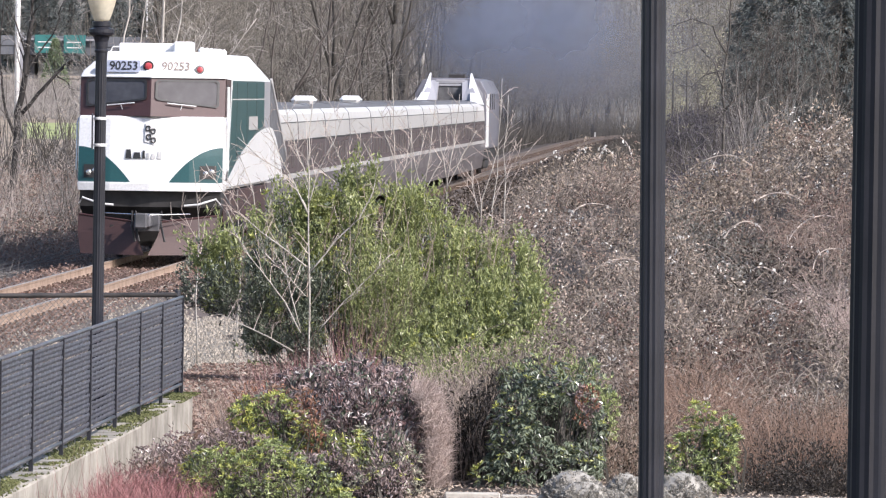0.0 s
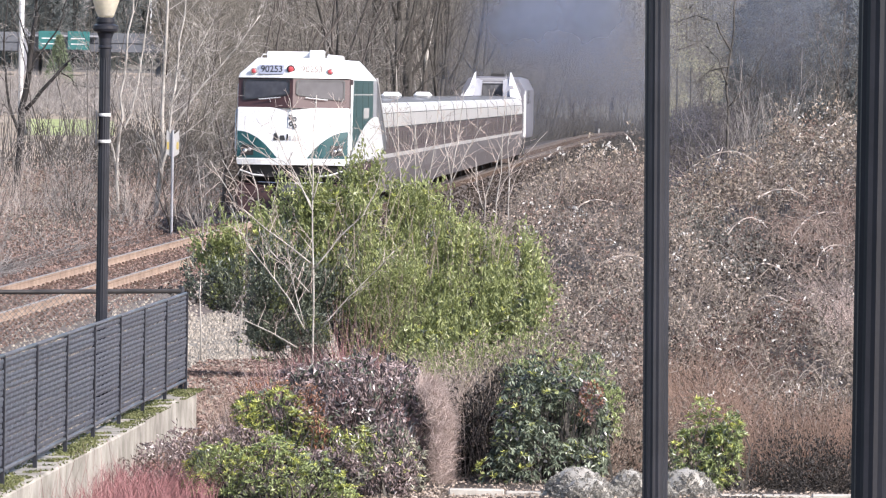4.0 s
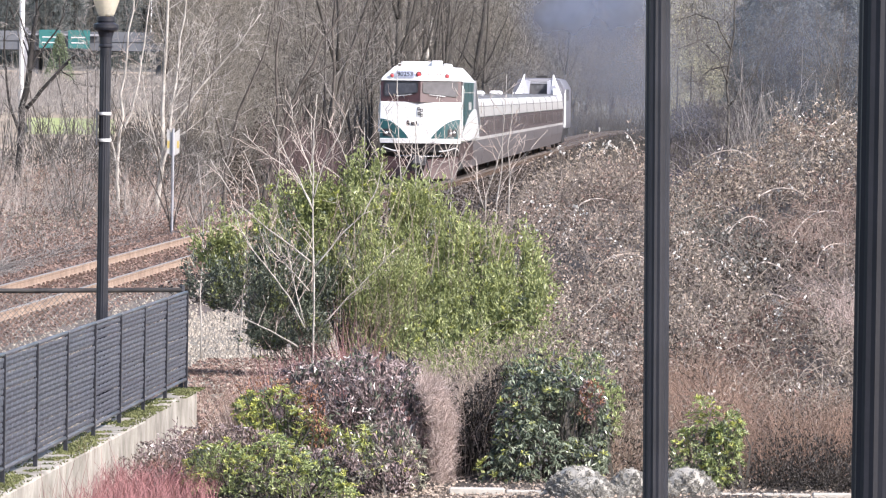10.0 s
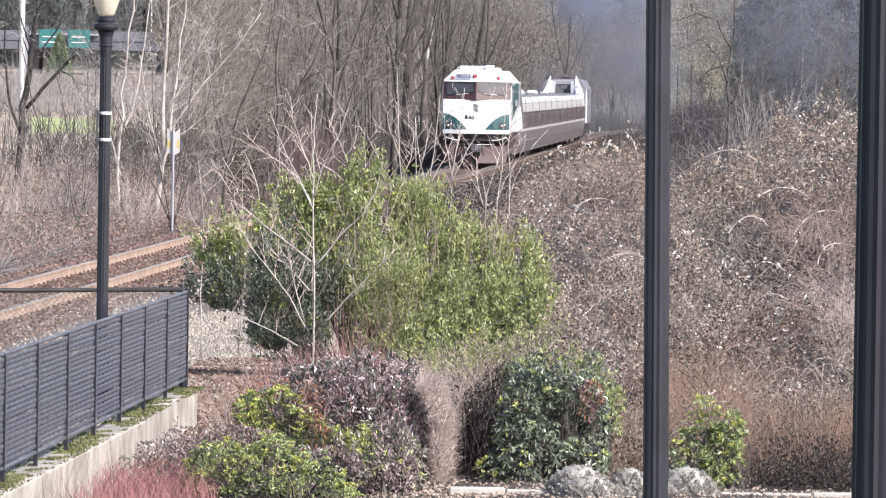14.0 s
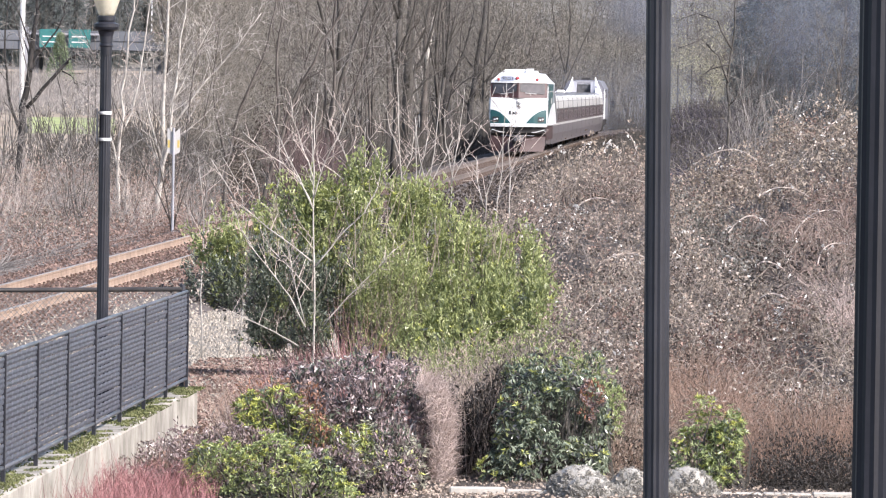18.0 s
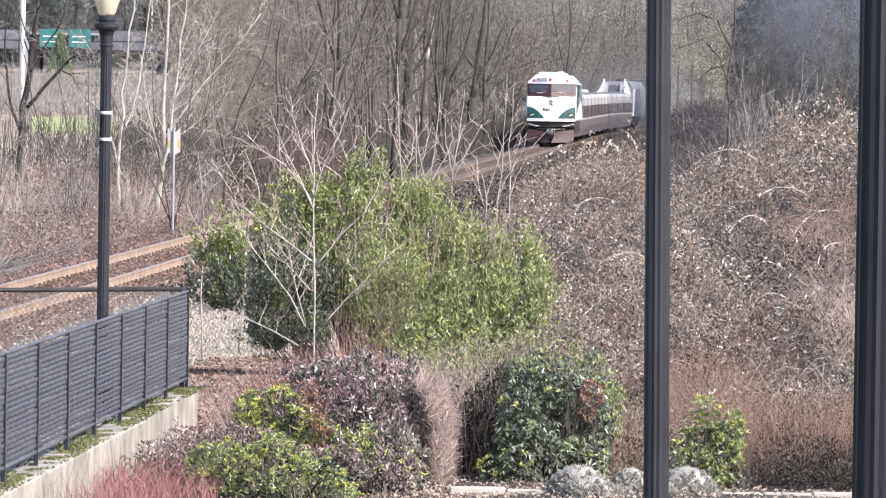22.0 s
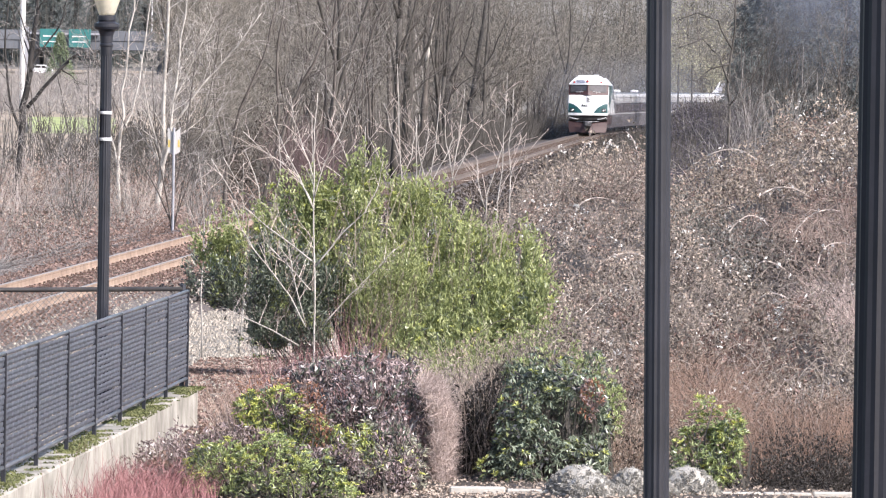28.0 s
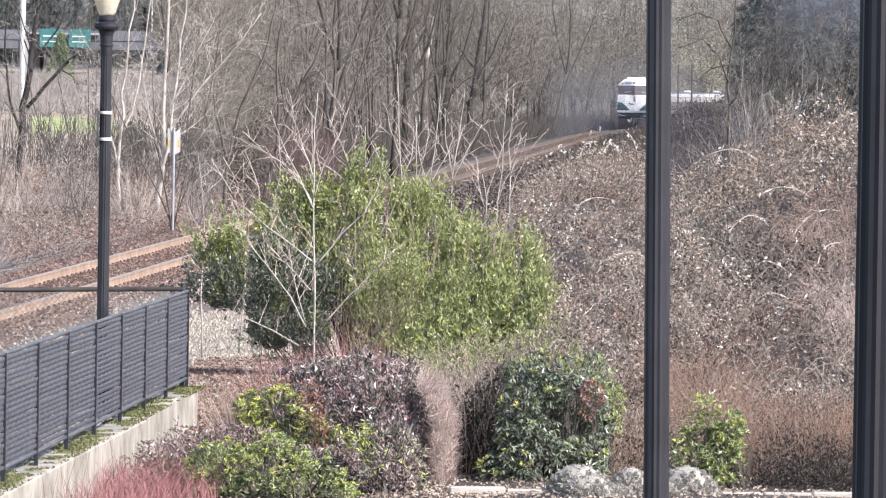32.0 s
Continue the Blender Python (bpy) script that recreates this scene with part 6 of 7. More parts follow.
def fringe():
    """Fine straw stems that lean out of the hedge's sunny end."""
    rng = np.random.default_rng(94)
    n = 8000
    z = rng.uniform(-0.3, 0.74, n)
    x = 0.01 - 0.16 * smooth01((z - 0.3) / 0.5) + rng.normal(0, 0.05, n)
    c = np.stack([x, 81.3 + rng.normal(0, 0.35, n), z], 1)
    d = np.stack([rng.normal(0.04, 0.08, n), rng.normal(-0.02, 0.08, n), rng.normal(0.06, 0.08, n)], 1)
    me = stick_mesh("feather_grass", c, c + d * 0.8, 0.0024, 0.001)
    me.materials.append(PINKSTRAW)
    tagged(new("feather_grass", me), "straw-coloured feathery grass beside the hedge", "ornamental grass", kind="stuff")


def lavender(x, y, r, h, seed):
    """A clipped dome of fine grey shoots."""
    rng = np.random.default_rng(seed)
    t = thing("lavender_mound", pose(x, y, -0.27 + h * 0.2), "rounded mound of pale grey lavender", "lavender", "lavender mounds in the bed")
    d = unit(rng.normal(size=(9000, 3)))
    d[:, 2] = np.abs(d[:, 2]) - 0.2
    k = 0.95 + 0.05 * np.sin(d[:, 0] * 9 + seed) * np.sin(d[:, 1] * 8) + 0.06 * np.sin(d[:, 0] * 21 + seed) * np.sin(d[:, 2] * 17) + rng.uniform(-0.05, 0.03, 9000)
    c = d * np.array([r, r, h]) * k[:, None]
    part("foliage", leaf_mesh("foliage", c, d + rng.normal(0, 0.8, c.shape), 0.05, 0.013, rng), GREYLEAF, t)
    part("core", Build().lathe([(r * 0.84 * math.cos(a), h * 0.82 * math.sin(a)) for a in [-0.25, 0.1, 0.4, 0.7, 1.0, 1.3, 1.54]], 16), GREYLEAF, t, smooth=True)


def garden():
    laurel = [(-2.95, 108, 1.4, 0.32, 0.5, 0.3), (-1.7, 108.4, 1.35, 0.85, 1.07, 0.9), (-2.6, 108.2, 1.35, 0.45, 0.6, 0.42), (-0.6, 107.2, 0.8, 0.7, 0.8, 0.75), (-0.94, 108.4, 1.37, 0.85, 1.16, 1.05), (-0.18, 108.0, 1.10, 0.90, 1.16, 0.99), (0.54, 107.5, 0.92, 0.76, 1.07, 0.90), (0.99, 107.0, 0.88, 0.38, 0.81, 0.72), (0.5, 106, 0.4, 0.7, 0.8, 0.75), (0.95, 105.6, 0.4, 0.45, 0.7, 0.7),
              (0.1, 106.0, 0.3, 0.6, 0.6, 0.62), (0.3, 105.4, 0.25, 0.6, 0.6, 0.65), (0.75, 105.0, 0.25, 0.5, 0.6, 0.65), (-1.07, 108.4, 2.1, 0.3, 0.36, 0.42), (-2.1, 108.4, 1.9, 0.36, 0.45, 0.4), (-0.35, 108.2, 1.95, 0.35, 0.4, 0.4), (-1.6, 108.4, 2.1, 0.2, 0.3, 0.35), (0.2, 104.8, 0.1, 0.7, 0.5, 0.55), (-0.3, 105.4, 0.15, 0.5, 0.5, 0.5), (0.55, 104.6, 0.0, 0.55, 0.5, 0.5), (1.15, 104.4, 0.2, 0.38, 0.5, 0.5), (1.2, 104.6, 0.75, 0.26, 0.5, 0.42)]
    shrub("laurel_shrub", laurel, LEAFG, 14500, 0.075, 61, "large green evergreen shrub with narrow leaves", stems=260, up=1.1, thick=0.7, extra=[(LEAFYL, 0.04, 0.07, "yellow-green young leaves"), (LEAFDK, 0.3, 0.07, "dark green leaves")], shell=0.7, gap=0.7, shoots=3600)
    green_bush = bpy.data.objects["laurel_shrub"]
    # Light tips and dark inner leaves paint light and shade onto the shrub.
    whorls(green_bush, "foliage", laurel, 330, 6, 0.075, 0.026, 0.7, LEAFYL, 261, "shoot tips coloured yellow-green for the light on them", 0.06, True)
    whorls(green_bush, "foliage", laurel, 320, 6, 0.08, 0.028, 0.3, LEAFDK, 262, "leaves coloured dark green for inner shade", 0.5)
    # The laurel's shaded lower side, painted by darker leaves.
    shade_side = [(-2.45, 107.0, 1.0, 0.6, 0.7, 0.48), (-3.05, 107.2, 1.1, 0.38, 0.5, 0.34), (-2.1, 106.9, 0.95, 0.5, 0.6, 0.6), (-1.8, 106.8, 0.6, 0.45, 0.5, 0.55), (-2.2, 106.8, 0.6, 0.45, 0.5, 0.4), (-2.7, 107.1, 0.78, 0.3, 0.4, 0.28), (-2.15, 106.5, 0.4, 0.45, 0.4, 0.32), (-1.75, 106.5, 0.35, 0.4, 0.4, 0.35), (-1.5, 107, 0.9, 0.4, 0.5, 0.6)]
    dark = shrub("dark_shrub", shade_side, LEAFDK, 9500, 0.068, 62, "dark green shrub with half shade in its leaf colour, beside the gravel", stems=3, shell=0.7, gap=0.7, shoots=420, thick=0.3, twig=BARK, extra=[(LEAFG, 0.45, 0.07, "lighter green leaves"), (LEAFBK, 0.4, 0.07, "leaves coloured blackish for inner shade")])
    khaki = [(-0.75, 106.4, 0.9, 0.5, 0.5, 0.75), (-0.35, 106.2, 0.8, 0.45, 0.5, 0.7), (-0.9, 106.2, 0.3, 0.45, 0.5, 0.5)]
    shrub("khaki_shrub", khaki, LEAFG, 3200, 0.055, 161, "thin olive-green shrub of fine stems before the evergreen", stems=260, thick=0.3, twig=CANE, up=1.2, shell=0.8, gap=0.5, shoots=220)
    hedge = [(-0.45, 80.6, -0.15, 0.28, 0.4, 0.6), (-1.35, 82.7, 0.27, 0.42, 1.0, 0.6), (-0.95, 82.8, 0.37, 0.5, 1.1, 0.62), (-0.46, 82.5, 0.32, 0.42, 1.1, 0.64), (-0.34, 81.5, -0.05, 0.3, 0.5, 0.78), (-0.75, 81.5, 0.05, 0.5, 0.4, 0.72)]
    # Blackish leaves paint the hedge's dark interior.
    bronze = shrub("bronze_hedge", hedge, LEAFHG, 9000, 0.075, 63, "clipped hedge with glossy dark bronze leaves", "hedge", stems=160, shell=0.4, gap=0.4, extra=[(LEAFDK, 0.25, 0.07, "dark green leaves"), (LEAFBK, 0.2, 0.08, "leaves coloured blackish for inner shade")])
    whorls(bronze, "foliage", hedge, 560, 7, 0.07, 0.026, 0.25, LEAFHG, 263, "glossy bronze leaf rosettes", 0.08)
    # Silvery leaves stand in for sun glints on the glossy hedge.
    whorls(bronze, "foliage", hedge, 170, 5, 0.045, 0.018, 0.3, LEAFWH, 264, "pale leaves painted as glints of sun", 0.05)
    low = [(-0.75, 79.3, -0.1, 0.34, 0.35, 0.38), (-0.42, 79.5, -0.1, 0.24, 0.3, 0.5), (-0.5, 78.6, -0.22, 0.3, 0.3, 0.3), (-0.28, 79.0, -0.2, 0.18, 0.3, 0.35)]
    grey = shrub("grey_green_shrub", low, LEAFHG, 2400, 0.06, 163, "low bronze and grey-green shrub at the foot of the hedge", stems=90, shell=0.6, gap=0.7, shoots=30, extra=[(LEAFDK, 0.5, 0.055, "dark green leaves")])
    whorls(grey, "foliage", low, 240, 7, 0.06, 0.02, 0.3, LEAFGG, 265, "grey-green leaf rosettes", 0.15)
    whorls(grey, "foliage", low, 70, 6, 0.05, 0.02, 0.3, LEAFYL, 282, "yellow-green leaf tips", 0.1)
    foot = [(-0.6, 81.0, -0.1, 0.3, 0.3, 0.5), (-0.35, 80.6, -0.2, 0.24, 0.3, 0.45)]
    whorls(bronze, "foliage", foot, 200, 6, 0.065, 0.026, 0.3, LEAFGG, 283, "grey-green leaves low in the hedge", 0.1)
    gold = [(-1.9, 80.7, 0.44, 0.15, 0.3, 0.18), (-1.6, 80.6, 0.46, 0.28, 0.3, 0.24), (-1.4, 80.5, 0.26, 0.26, 0.3, 0.26), (-1.05, 80.4, 0.1, 0.24, 0.3, 0.22), (-0.72, 80.2, 0.15, 0.17, 0.2, 0.2), (-0.85, 80.2, -0.1, 0.22, 0.2, 0.18)]
    nandina = shrub("nandina_shrub", gold, LEAFSH, 900, 0.065, 64, "nandina shrub with yellow-green leaves", stems=50, gap=0.6, shell=0.6, extra=[(LEAFHG, 0.9, 0.06, "bronze leaves"), (LEAFDK, 1.0, 0.06, "dark green leaves")])
    whorls(nandina, "foliage", gold, 300, 7, 0.058, 0.02, 0.45, LEAFYL, 266, "yellow-green leaf rosettes", 0.12)
    whorls(nandina, "foliage", gold, 170, 7, 0.056, 0.02, 0.4, LEAFSH, 267, "green leaf rosettes", 0.15)
    rusty = [(-1.28, 80.6, 0.5, 0.16, 0.2, 0.26), (-1.18, 80.2, 0.22, 0.13, 0.2, 0.24), (-1.75, 81.0, 0.66, 0.32, 0.2, 0.14)]
    red = shrub("rusty_nandina", rusty, LEAFRD, 480, 0.05, 164, "nandina with rusty red and orange leaves", stems=30, gap=0.4, shell=0.6)
    whorls(red, "foliage", rusty, 40, 7, 0.055, 0.02, 0.3, LEAFOR, 268, "orange leaf rosettes", 0.2)
    tuft("tan_shoots", -2.1, -1.75, 80.9, 81.5, 420, 0.95, 0.3, 0.005, STRAW, "tan dry shoots over the nandina", "dry stems", 194)
    greens = [(-2.1, 78.2, -0.1, 0.36, 0.5, 0.36), (-1.6, 78.1, -0.06, 0.4, 0.5, 0.4), (-1.2, 78.0, -0.2, 0.3, 0.4, 0.34), (-0.9, 77.9, -0.35, 0.2, 0.3, 0.25)]
    green = shrub("green_shrub", greens, LEAFSH, 2200, 0.055, 65, "low green shrub with light leaf tips", stems=60, shell=0.6, gap=0.6, extra=[(LEAFDK, 0.6, 0.06, "dark green leaves")])
    whorls(green, "foliage", greens, 480, 7, 0.056, 0.022, 0.35, LEAFSH, 269, "bright green leaf rosettes", 0.15)
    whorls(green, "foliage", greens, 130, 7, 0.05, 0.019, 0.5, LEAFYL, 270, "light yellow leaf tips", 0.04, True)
    cover = [(-2.5, 81.4, -0.15, 0.6, 0.8, 0.3), (-1.9, 81.8, -0.05, 0.5, 0.7, 0.35), (-2.3, 79.5, 0.12, 0.4, 0.4, 0.3), (-1.8, 79.4, 0.08, 0.4, 0.35, 0.28), (-1.35, 79.3, -0.06, 0.4, 0.3, 0.26), (-1.0, 79.2, -0.1, 0.35, 0.3, 0.3), (-2.75, 79.3, -0.1, 0.35, 0.4, 0.3)]
    dull = shrub("ground_cover", cover, LEAFHG, 5200, 0.055, 66, "dull bronze ground cover beside the wall", "ground cover", stems=60, gap=0.5, extra=[(LEAFBR, 0.4, 0.05, "olive leaves")])
    whorls(dull, "foliage", cover, 300, 6, 0.055, 0.022, 0.2, LEAFHG, 271, "glossy bronze leaf rosettes", 0.1)
    rhodo = [(0.9, 81.4, 0.25, 0.38, 0.6, 0.72), (1.18, 81.3, 0.3, 0.4, 0.6, 0.72), (0.8, 81.0, -0.1, 0.3, 0.5, 0.45), (1.0, 80.9, -0.1, 0.5, 0.5, 0.55), (1.35, 81.6, 0.55, 0.26, 0.4, 0.4), (1.36, 81.3, 0.1, 0.3, 0.4, 0.6), (1.45, 81.0, -0.1, 0.24, 0.4, 0.42), (1.5, 81.2, 0.35, 0.2, 0.4, 0.4), (0.62, 80.7, -0.2, 0.25, 0.3, 0.3)]
    # Here too the inner shade is put in as blackish leaves.
    rh = shrub("rhododendron", rhodo, LEAFRH, 4200, 0.08, 67, "dark glossy rhododendron with long drooping leaves", stems=110, up=-0.5, shell=0.6, gap=0.6, extra=[(LEAFBK, 0.35, 0.08, "leaves coloured blackish for inner shade"), (LEAFG, 0.25, 0.08, "green leaves")])
    whorls(rh, "foliage", rhodo, 900, 8, 0.072, 0.026, -0.75, LEAFRH, 272, "drooping leaf rosettes", 0.2)
    olive = [(1.2, 82.6, 0.75, 0.4, 0.5, 0.36), (1.55, 82.4, 0.7, 0.26, 0.4, 0.34), (1.7, 82.2, 0.45, 0.16, 0.3, 0.3), (0.85, 82.8, 0.65, 0.25, 0.4, 0.3)]
    back = shrub("olive_evergreen", olive, LEAFSH, 1200, 0.06, 167, "olive-green evergreen shrub behind the rhododendron", stems=60, shell=0.6, gap=0.6, extra=[(LEAFDK, 1.0, 0.06, "dark green leaves")])
    whorls(back, "foliage", olive, 110, 7, 0.055, 0.02, 0.4, LEAFG, 281, "olive leaf rosettes", 0.15)
    whorls(rh, "foliage", rhodo, 34, 7, 0.065, 0.022, 0.6, LEAFYL, 273, "fresh yellow-green tips", 0.04, True)
    shrub("tangled_brush", [(0.1, 84.6, 0.25, 0.4, 0.5, 0.45), (-0.2, 87, 0.2, 0.5, 0.6, 0.45), (0.5, 86, 0.3, 0.4, 0.6, 0.45), (0.9, 92, 0.1, 0.5, 2.0, 0.4), (0.3, 95, 0.0, 0.6, 2.0, 0.4)], LEAFBR, 6500, 0.055, 166, "dull olive brush with pale twigs below the evergreen shrub", stems=200, thick=0.3, twig=CANE, gap=0.5, shell=0.7)
    tuft("dry_shoots", -0.1, 0.75, 83.4, 86.5, 420, 1.25, 0.45, 0.006, CANE, "tall pale dry shoots beside the hedge", "dry stems", 192)
    shrub("yellowing_brush", [(1.0, 98, 0.25, 0.4, 1.5, 0.5), (1.45, 98.5, 0.25, 0.34, 1.5, 0.45), (1.75, 96, 0.1, 0.26, 1.0, 0.36), (0.5, 99, 0.2, 0.45, 1.5, 0.45), (0.0, 99, 0.1, 0.4, 1.5, 0.4)], LEAFG, 4200, 0.062, 168, "thin olive-green growth at the evergreen shrub's foot", stems=160, thick=0.3, twig=CANE, gap=0.6, shell=0.8, extra=[(PALELEAF, 0.5, 0.055, "pale withered leaves")], shoots=160)
    tuft("recess_twigs", 0.1, 0.55, 81.6, 82.8, 160, 0.9, 0.5, 0.006, CANE, "dry twigs in the gap beside the hedge", "dry stems", 191)
    # Dark leaves stand in for the shade of the gap.
    shrub("shaded_brush", [(0.4, 82.2, 0.05, 0.26, 0.4, 0.6), (0.6, 82.6, 0.3, 0.25, 0.4, 0.55), (0.25, 82.8, 0.0, 0.2, 0.3, 0.6)], SHADELEAF, 6000, 0.055, 165, "brush coloured dark for the shade in the gap beside the hedge", stems=120, thick=0.4, twig=DARKBARK, gap=0.3, shell=0.7)
    shrub("low_olive_brush", [(1.75, 82.0, -0.05, 0.3, 0.4, 0.3), (2.1, 82.2, 0.0, 0.3, 0.4, 0.35), (2.0, 83.6, 0.25, 0.4, 0.5, 0.4)], LEAFBR, 2600, 0.045, 172, "low olive-brown brush between the shrubs", stems=60, thick=0.3, twig=CANE, gap=0.5, shell=0.8, extra=[(LEAFDB, 0.8, 0.045, "dead brown leaves")])
    shrub("red_leaf_shrub", [(1.5, 80.9, 0.66, 0.13, 0.2, 0.16), (1.42, 80.8, 0.5, 0.1, 0.2, 0.14)], LEAFRD, 230, 0.05, 68, "small shrub with dull red leaves", stems=14, thick=0.25, extra=[(LEAFHG, 1.4, 0.055, "dark bronze leaves")])
    shrub("olive_brush", [(0.75, 84, 0.3, 0.45, 0.6, 0.66), (1.2, 84.4, 0.4, 0.5, 0.6, 0.7)], LEAFBR, 6000, 0.06, 69, "dull olive brush behind the rhododendron", stems=160, thick=0.3, twig=CANE, gap=0.5)
    bright = [(2.52, 79.8, 0.12, 0.27, 0.3, 0.34), (2.76, 79.8, 0.1, 0.2, 0.3, 0.34), (2.58, 79.8, 0.47, 0.15, 0.2, 0.22), (2.85, 79.8, 0.38, 0.12, 0.2, 0.2), (2.64, 79.7, -0.12, 0.2, 0.3, 0.2)]
    photinia = shrub("photinia_shrub", bright, LEAFSH, 800, 0.062, 70, "small bright green shrub with a few red leaves", stems=40, shell=0.6, gap=0.6, extra=[(LEAFDK, 0.9, 0.06, "dark green leaves"), (LEAFRD, 0.05, 0.05, "red leaves")])
    whorls(photinia, "foliage", bright, 330, 7, 0.055, 0.02, 0.3, LEAFSH, 274, "green leaf rosettes", 0.2)
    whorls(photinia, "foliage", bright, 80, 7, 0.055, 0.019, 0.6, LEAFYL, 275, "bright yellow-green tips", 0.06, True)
    for i, (x, y, r, h) in enumerate(((1.33, 78.5, 0.31, 0.29), (1.42, 77.8, 0.3, 0.23), (1.83, 78.3, 0.22, 0.28), (2.36, 78.2, 0.32, 0.3), (1.7, 77.8, 0.18, 0.15), (2.15, 77.9, 0.16, 0.16))):
        lavender(x, y, r * 1.06, h * 1.14, 80 + i)
    tuft("red_twig_dogwood", -4.0, -2.1, 76.4, 78.6, 1700, 0.37, 0.9, 0.0055, DOGWOOD, "thin bright red dogwood stems beside the wall", "dogwood", 91)
    tuft("near_dogwood", -3.45, -2.35, 70.5, 75, 800, 0.4, 0.8, 0.0055, DOGWOOD, "thin red dogwood stems before the wall", "dogwood", 90)
    tuft("tall_dogwood", -3.5, -2.6, 68, 74, 45, 0.85, 0.35, 0.006, REDTWIG, "few tall thin stems before the wall", "dogwood", 89)
    tuft("hedge_top_twigs", -2.3, -0.3, 84.2, 87, 1500, 1.0, 0.5, 0.005, PINKSTRAW, "pinkish dry stems behind the hedge", "dry stems", 92)
    tuft("tall_red_stems", -1.25, -0.6, 85, 87, 340, 1.55, 0.3, 0.006, REDTWIG, "tall fine reddish stems below the evergreen shrub", "dry stems", 193)
    tuft("red_stems", -2.0, -0.3, 84, 87, 2600, 1.12, 0.4, 0.0065, REDTWIG, "fine reddish stems above the hedge", "dry stems", 93)
    fringe()
    tuft("tan_grass", 1.5, 2.3, 82.6, 86.0, 1900, 0.66, 1.1, 0.0042, STRAW, "tan dry grass clump", "dry grass", 95)
    tuft("rusty_grass", 2.1, 3.4, 85, 93, 4800, 0.75, 1.0, 0.0045, RUSTSTRAW, "rust-tinted dry grass below the bank", "dry grass", 96)
    tuft("brown_grass", 2.9, 5.0, 85.0, 91, 3500, 0.5, 0.9, 0.005, RUSTSTRAW, "brown dry grass and weeds in the bed", "dry grass", 97)
    tuft("pale_grass", 4.75, 5.4, 100, 105, 1900, 0.85, 1.1, 0.0042, PINKSTRAW, "pale feathery dry grass on the bank", "dry grass", 98)
    tuft("low_scrub", -2.6, -1.0, 91, 101, 800, 0.36, 0.9, 0.006, RUSTSTRAW, "low reddish scrub on the gravel's edge", "dry stems", 195)
    tuft("scrub_straw", -3.0, -1.0, 90, 101, 500, 0.3, 1.0, 0.007, STRAW, "dry tan stalks on the gravel's edge", "dry stems", 196)
    tuft("bank_foot_grass", -1.5, 0.2, 94, 102, 2200, 0.5, 0.3, 0.011, PINKSTRAW, "dry grass round the foot of the shrub", "dry grass", 99)
    # Brown brush whose leaf colour also holds the deep shadow here.
    shrub("weed_brush", [(3.4, 81.8, 0.0, 0.5, 0.6, 0.45), (4.1, 81.6, 0.0, 0.5, 0.6, 0.5), (3.8, 83, 0.3, 0.7, 0.7, 0.5), (4.5, 82, 0.1, 0.5, 0.6, 0.5)], LEAFDB, 3500, 0.036, 71, "withered brush in the planting bed, darkened to paint its shade", stems=170, thick=0.25, twig=BANKCANE, gap=0.3, shell=0.8)
    tuft("tan_weeds", 3.0, 4.9, 81.6, 84, 3600, 0.75, 0.45, 0.0042, RUSTSTRAW, "soft upright tan weeds over the brush", "dry stems", 197)
    # The leaf colour paints the shadow low in the bed.
    shrub("low_dark_brush", [(3.2, 79.9, -0.17, 0.4, 0.5, 0.26), (3.8, 79.8, -0.15, 0.5, 0.6, 0.3), (4.4, 79.9, -0.15, 0.5, 0.6, 0.32), (3.6, 80.6, -0.05, 0.6, 0.5, 0.4), (4.4, 80.7, -0.05, 0.6, 0.5, 0.42)], SHADELEAF, 14000, 0.04, 171, "dead brush with its shade in the leaf colour, low in the bed", stems=60, twig=BLACKBARK, gap=0.2, shell=0.8)
    rng = np.random.default_rng(72)
    n = 6000
    x, y = rng.uniform(-2.6, 5.4, n), rng.uniform(77.0, 82.5, n)
    x[:1300], y[:1300] = rng.normal(0.15, 0.35, 1300), rng.normal(78.6, 0.5, 1300)
    c = np.stack([x, y, land(x, y) + rng.uniform(0.0, 0.03, n)], 1)
    d = rng.normal(size=c.shape) * np.array([1, 1, 0.3])
    me = leaf_mesh("leaf_litter", c, d, 0.042, 0.028, rng)
    me.materials.append(LITTER)
    tagged(new("leaf_litter", me), "dry tan fallen leaves on the planting bed", "leaf litter", kind="stuff")
    n = 16000
    x, y = rng.uniform(-1.1, 4.0, n), rng.uniform(84, 105, n)
    c = np.stack([x, y, land(x, y) + np.abs(rng.normal(0, 0.1, n))], 1)
    me = leaf_mesh("bed_leaves", c, rng.normal(size=c.shape), 0.06, 0.036, rng)
    me.materials.append(PALELEAF)
    tagged(new("bed_leaves", me), "pale dry leaves heaped below the bank", "leaf litter", kind="stuff")
    n = 17000
    x, y = rng.uniform(-3.6, -1.0, n), 84 + 38 * rng.random(n) ** 1.6
    c = np.stack([x, y, land(x, y) + rng.uniform(0.0, 0.05, n)], 1)
    me = leaf_mesh("gravel_litter", c, rng.normal(size=c.shape) * np.array([1, 1, 0.4]), 0.07, 0.045, rng)
    me.materials.append(LEAFBN)
    tagged(new("gravel_litter", me), "brown fallen leaves on the gravel", "leaf litter", kind="stuff")


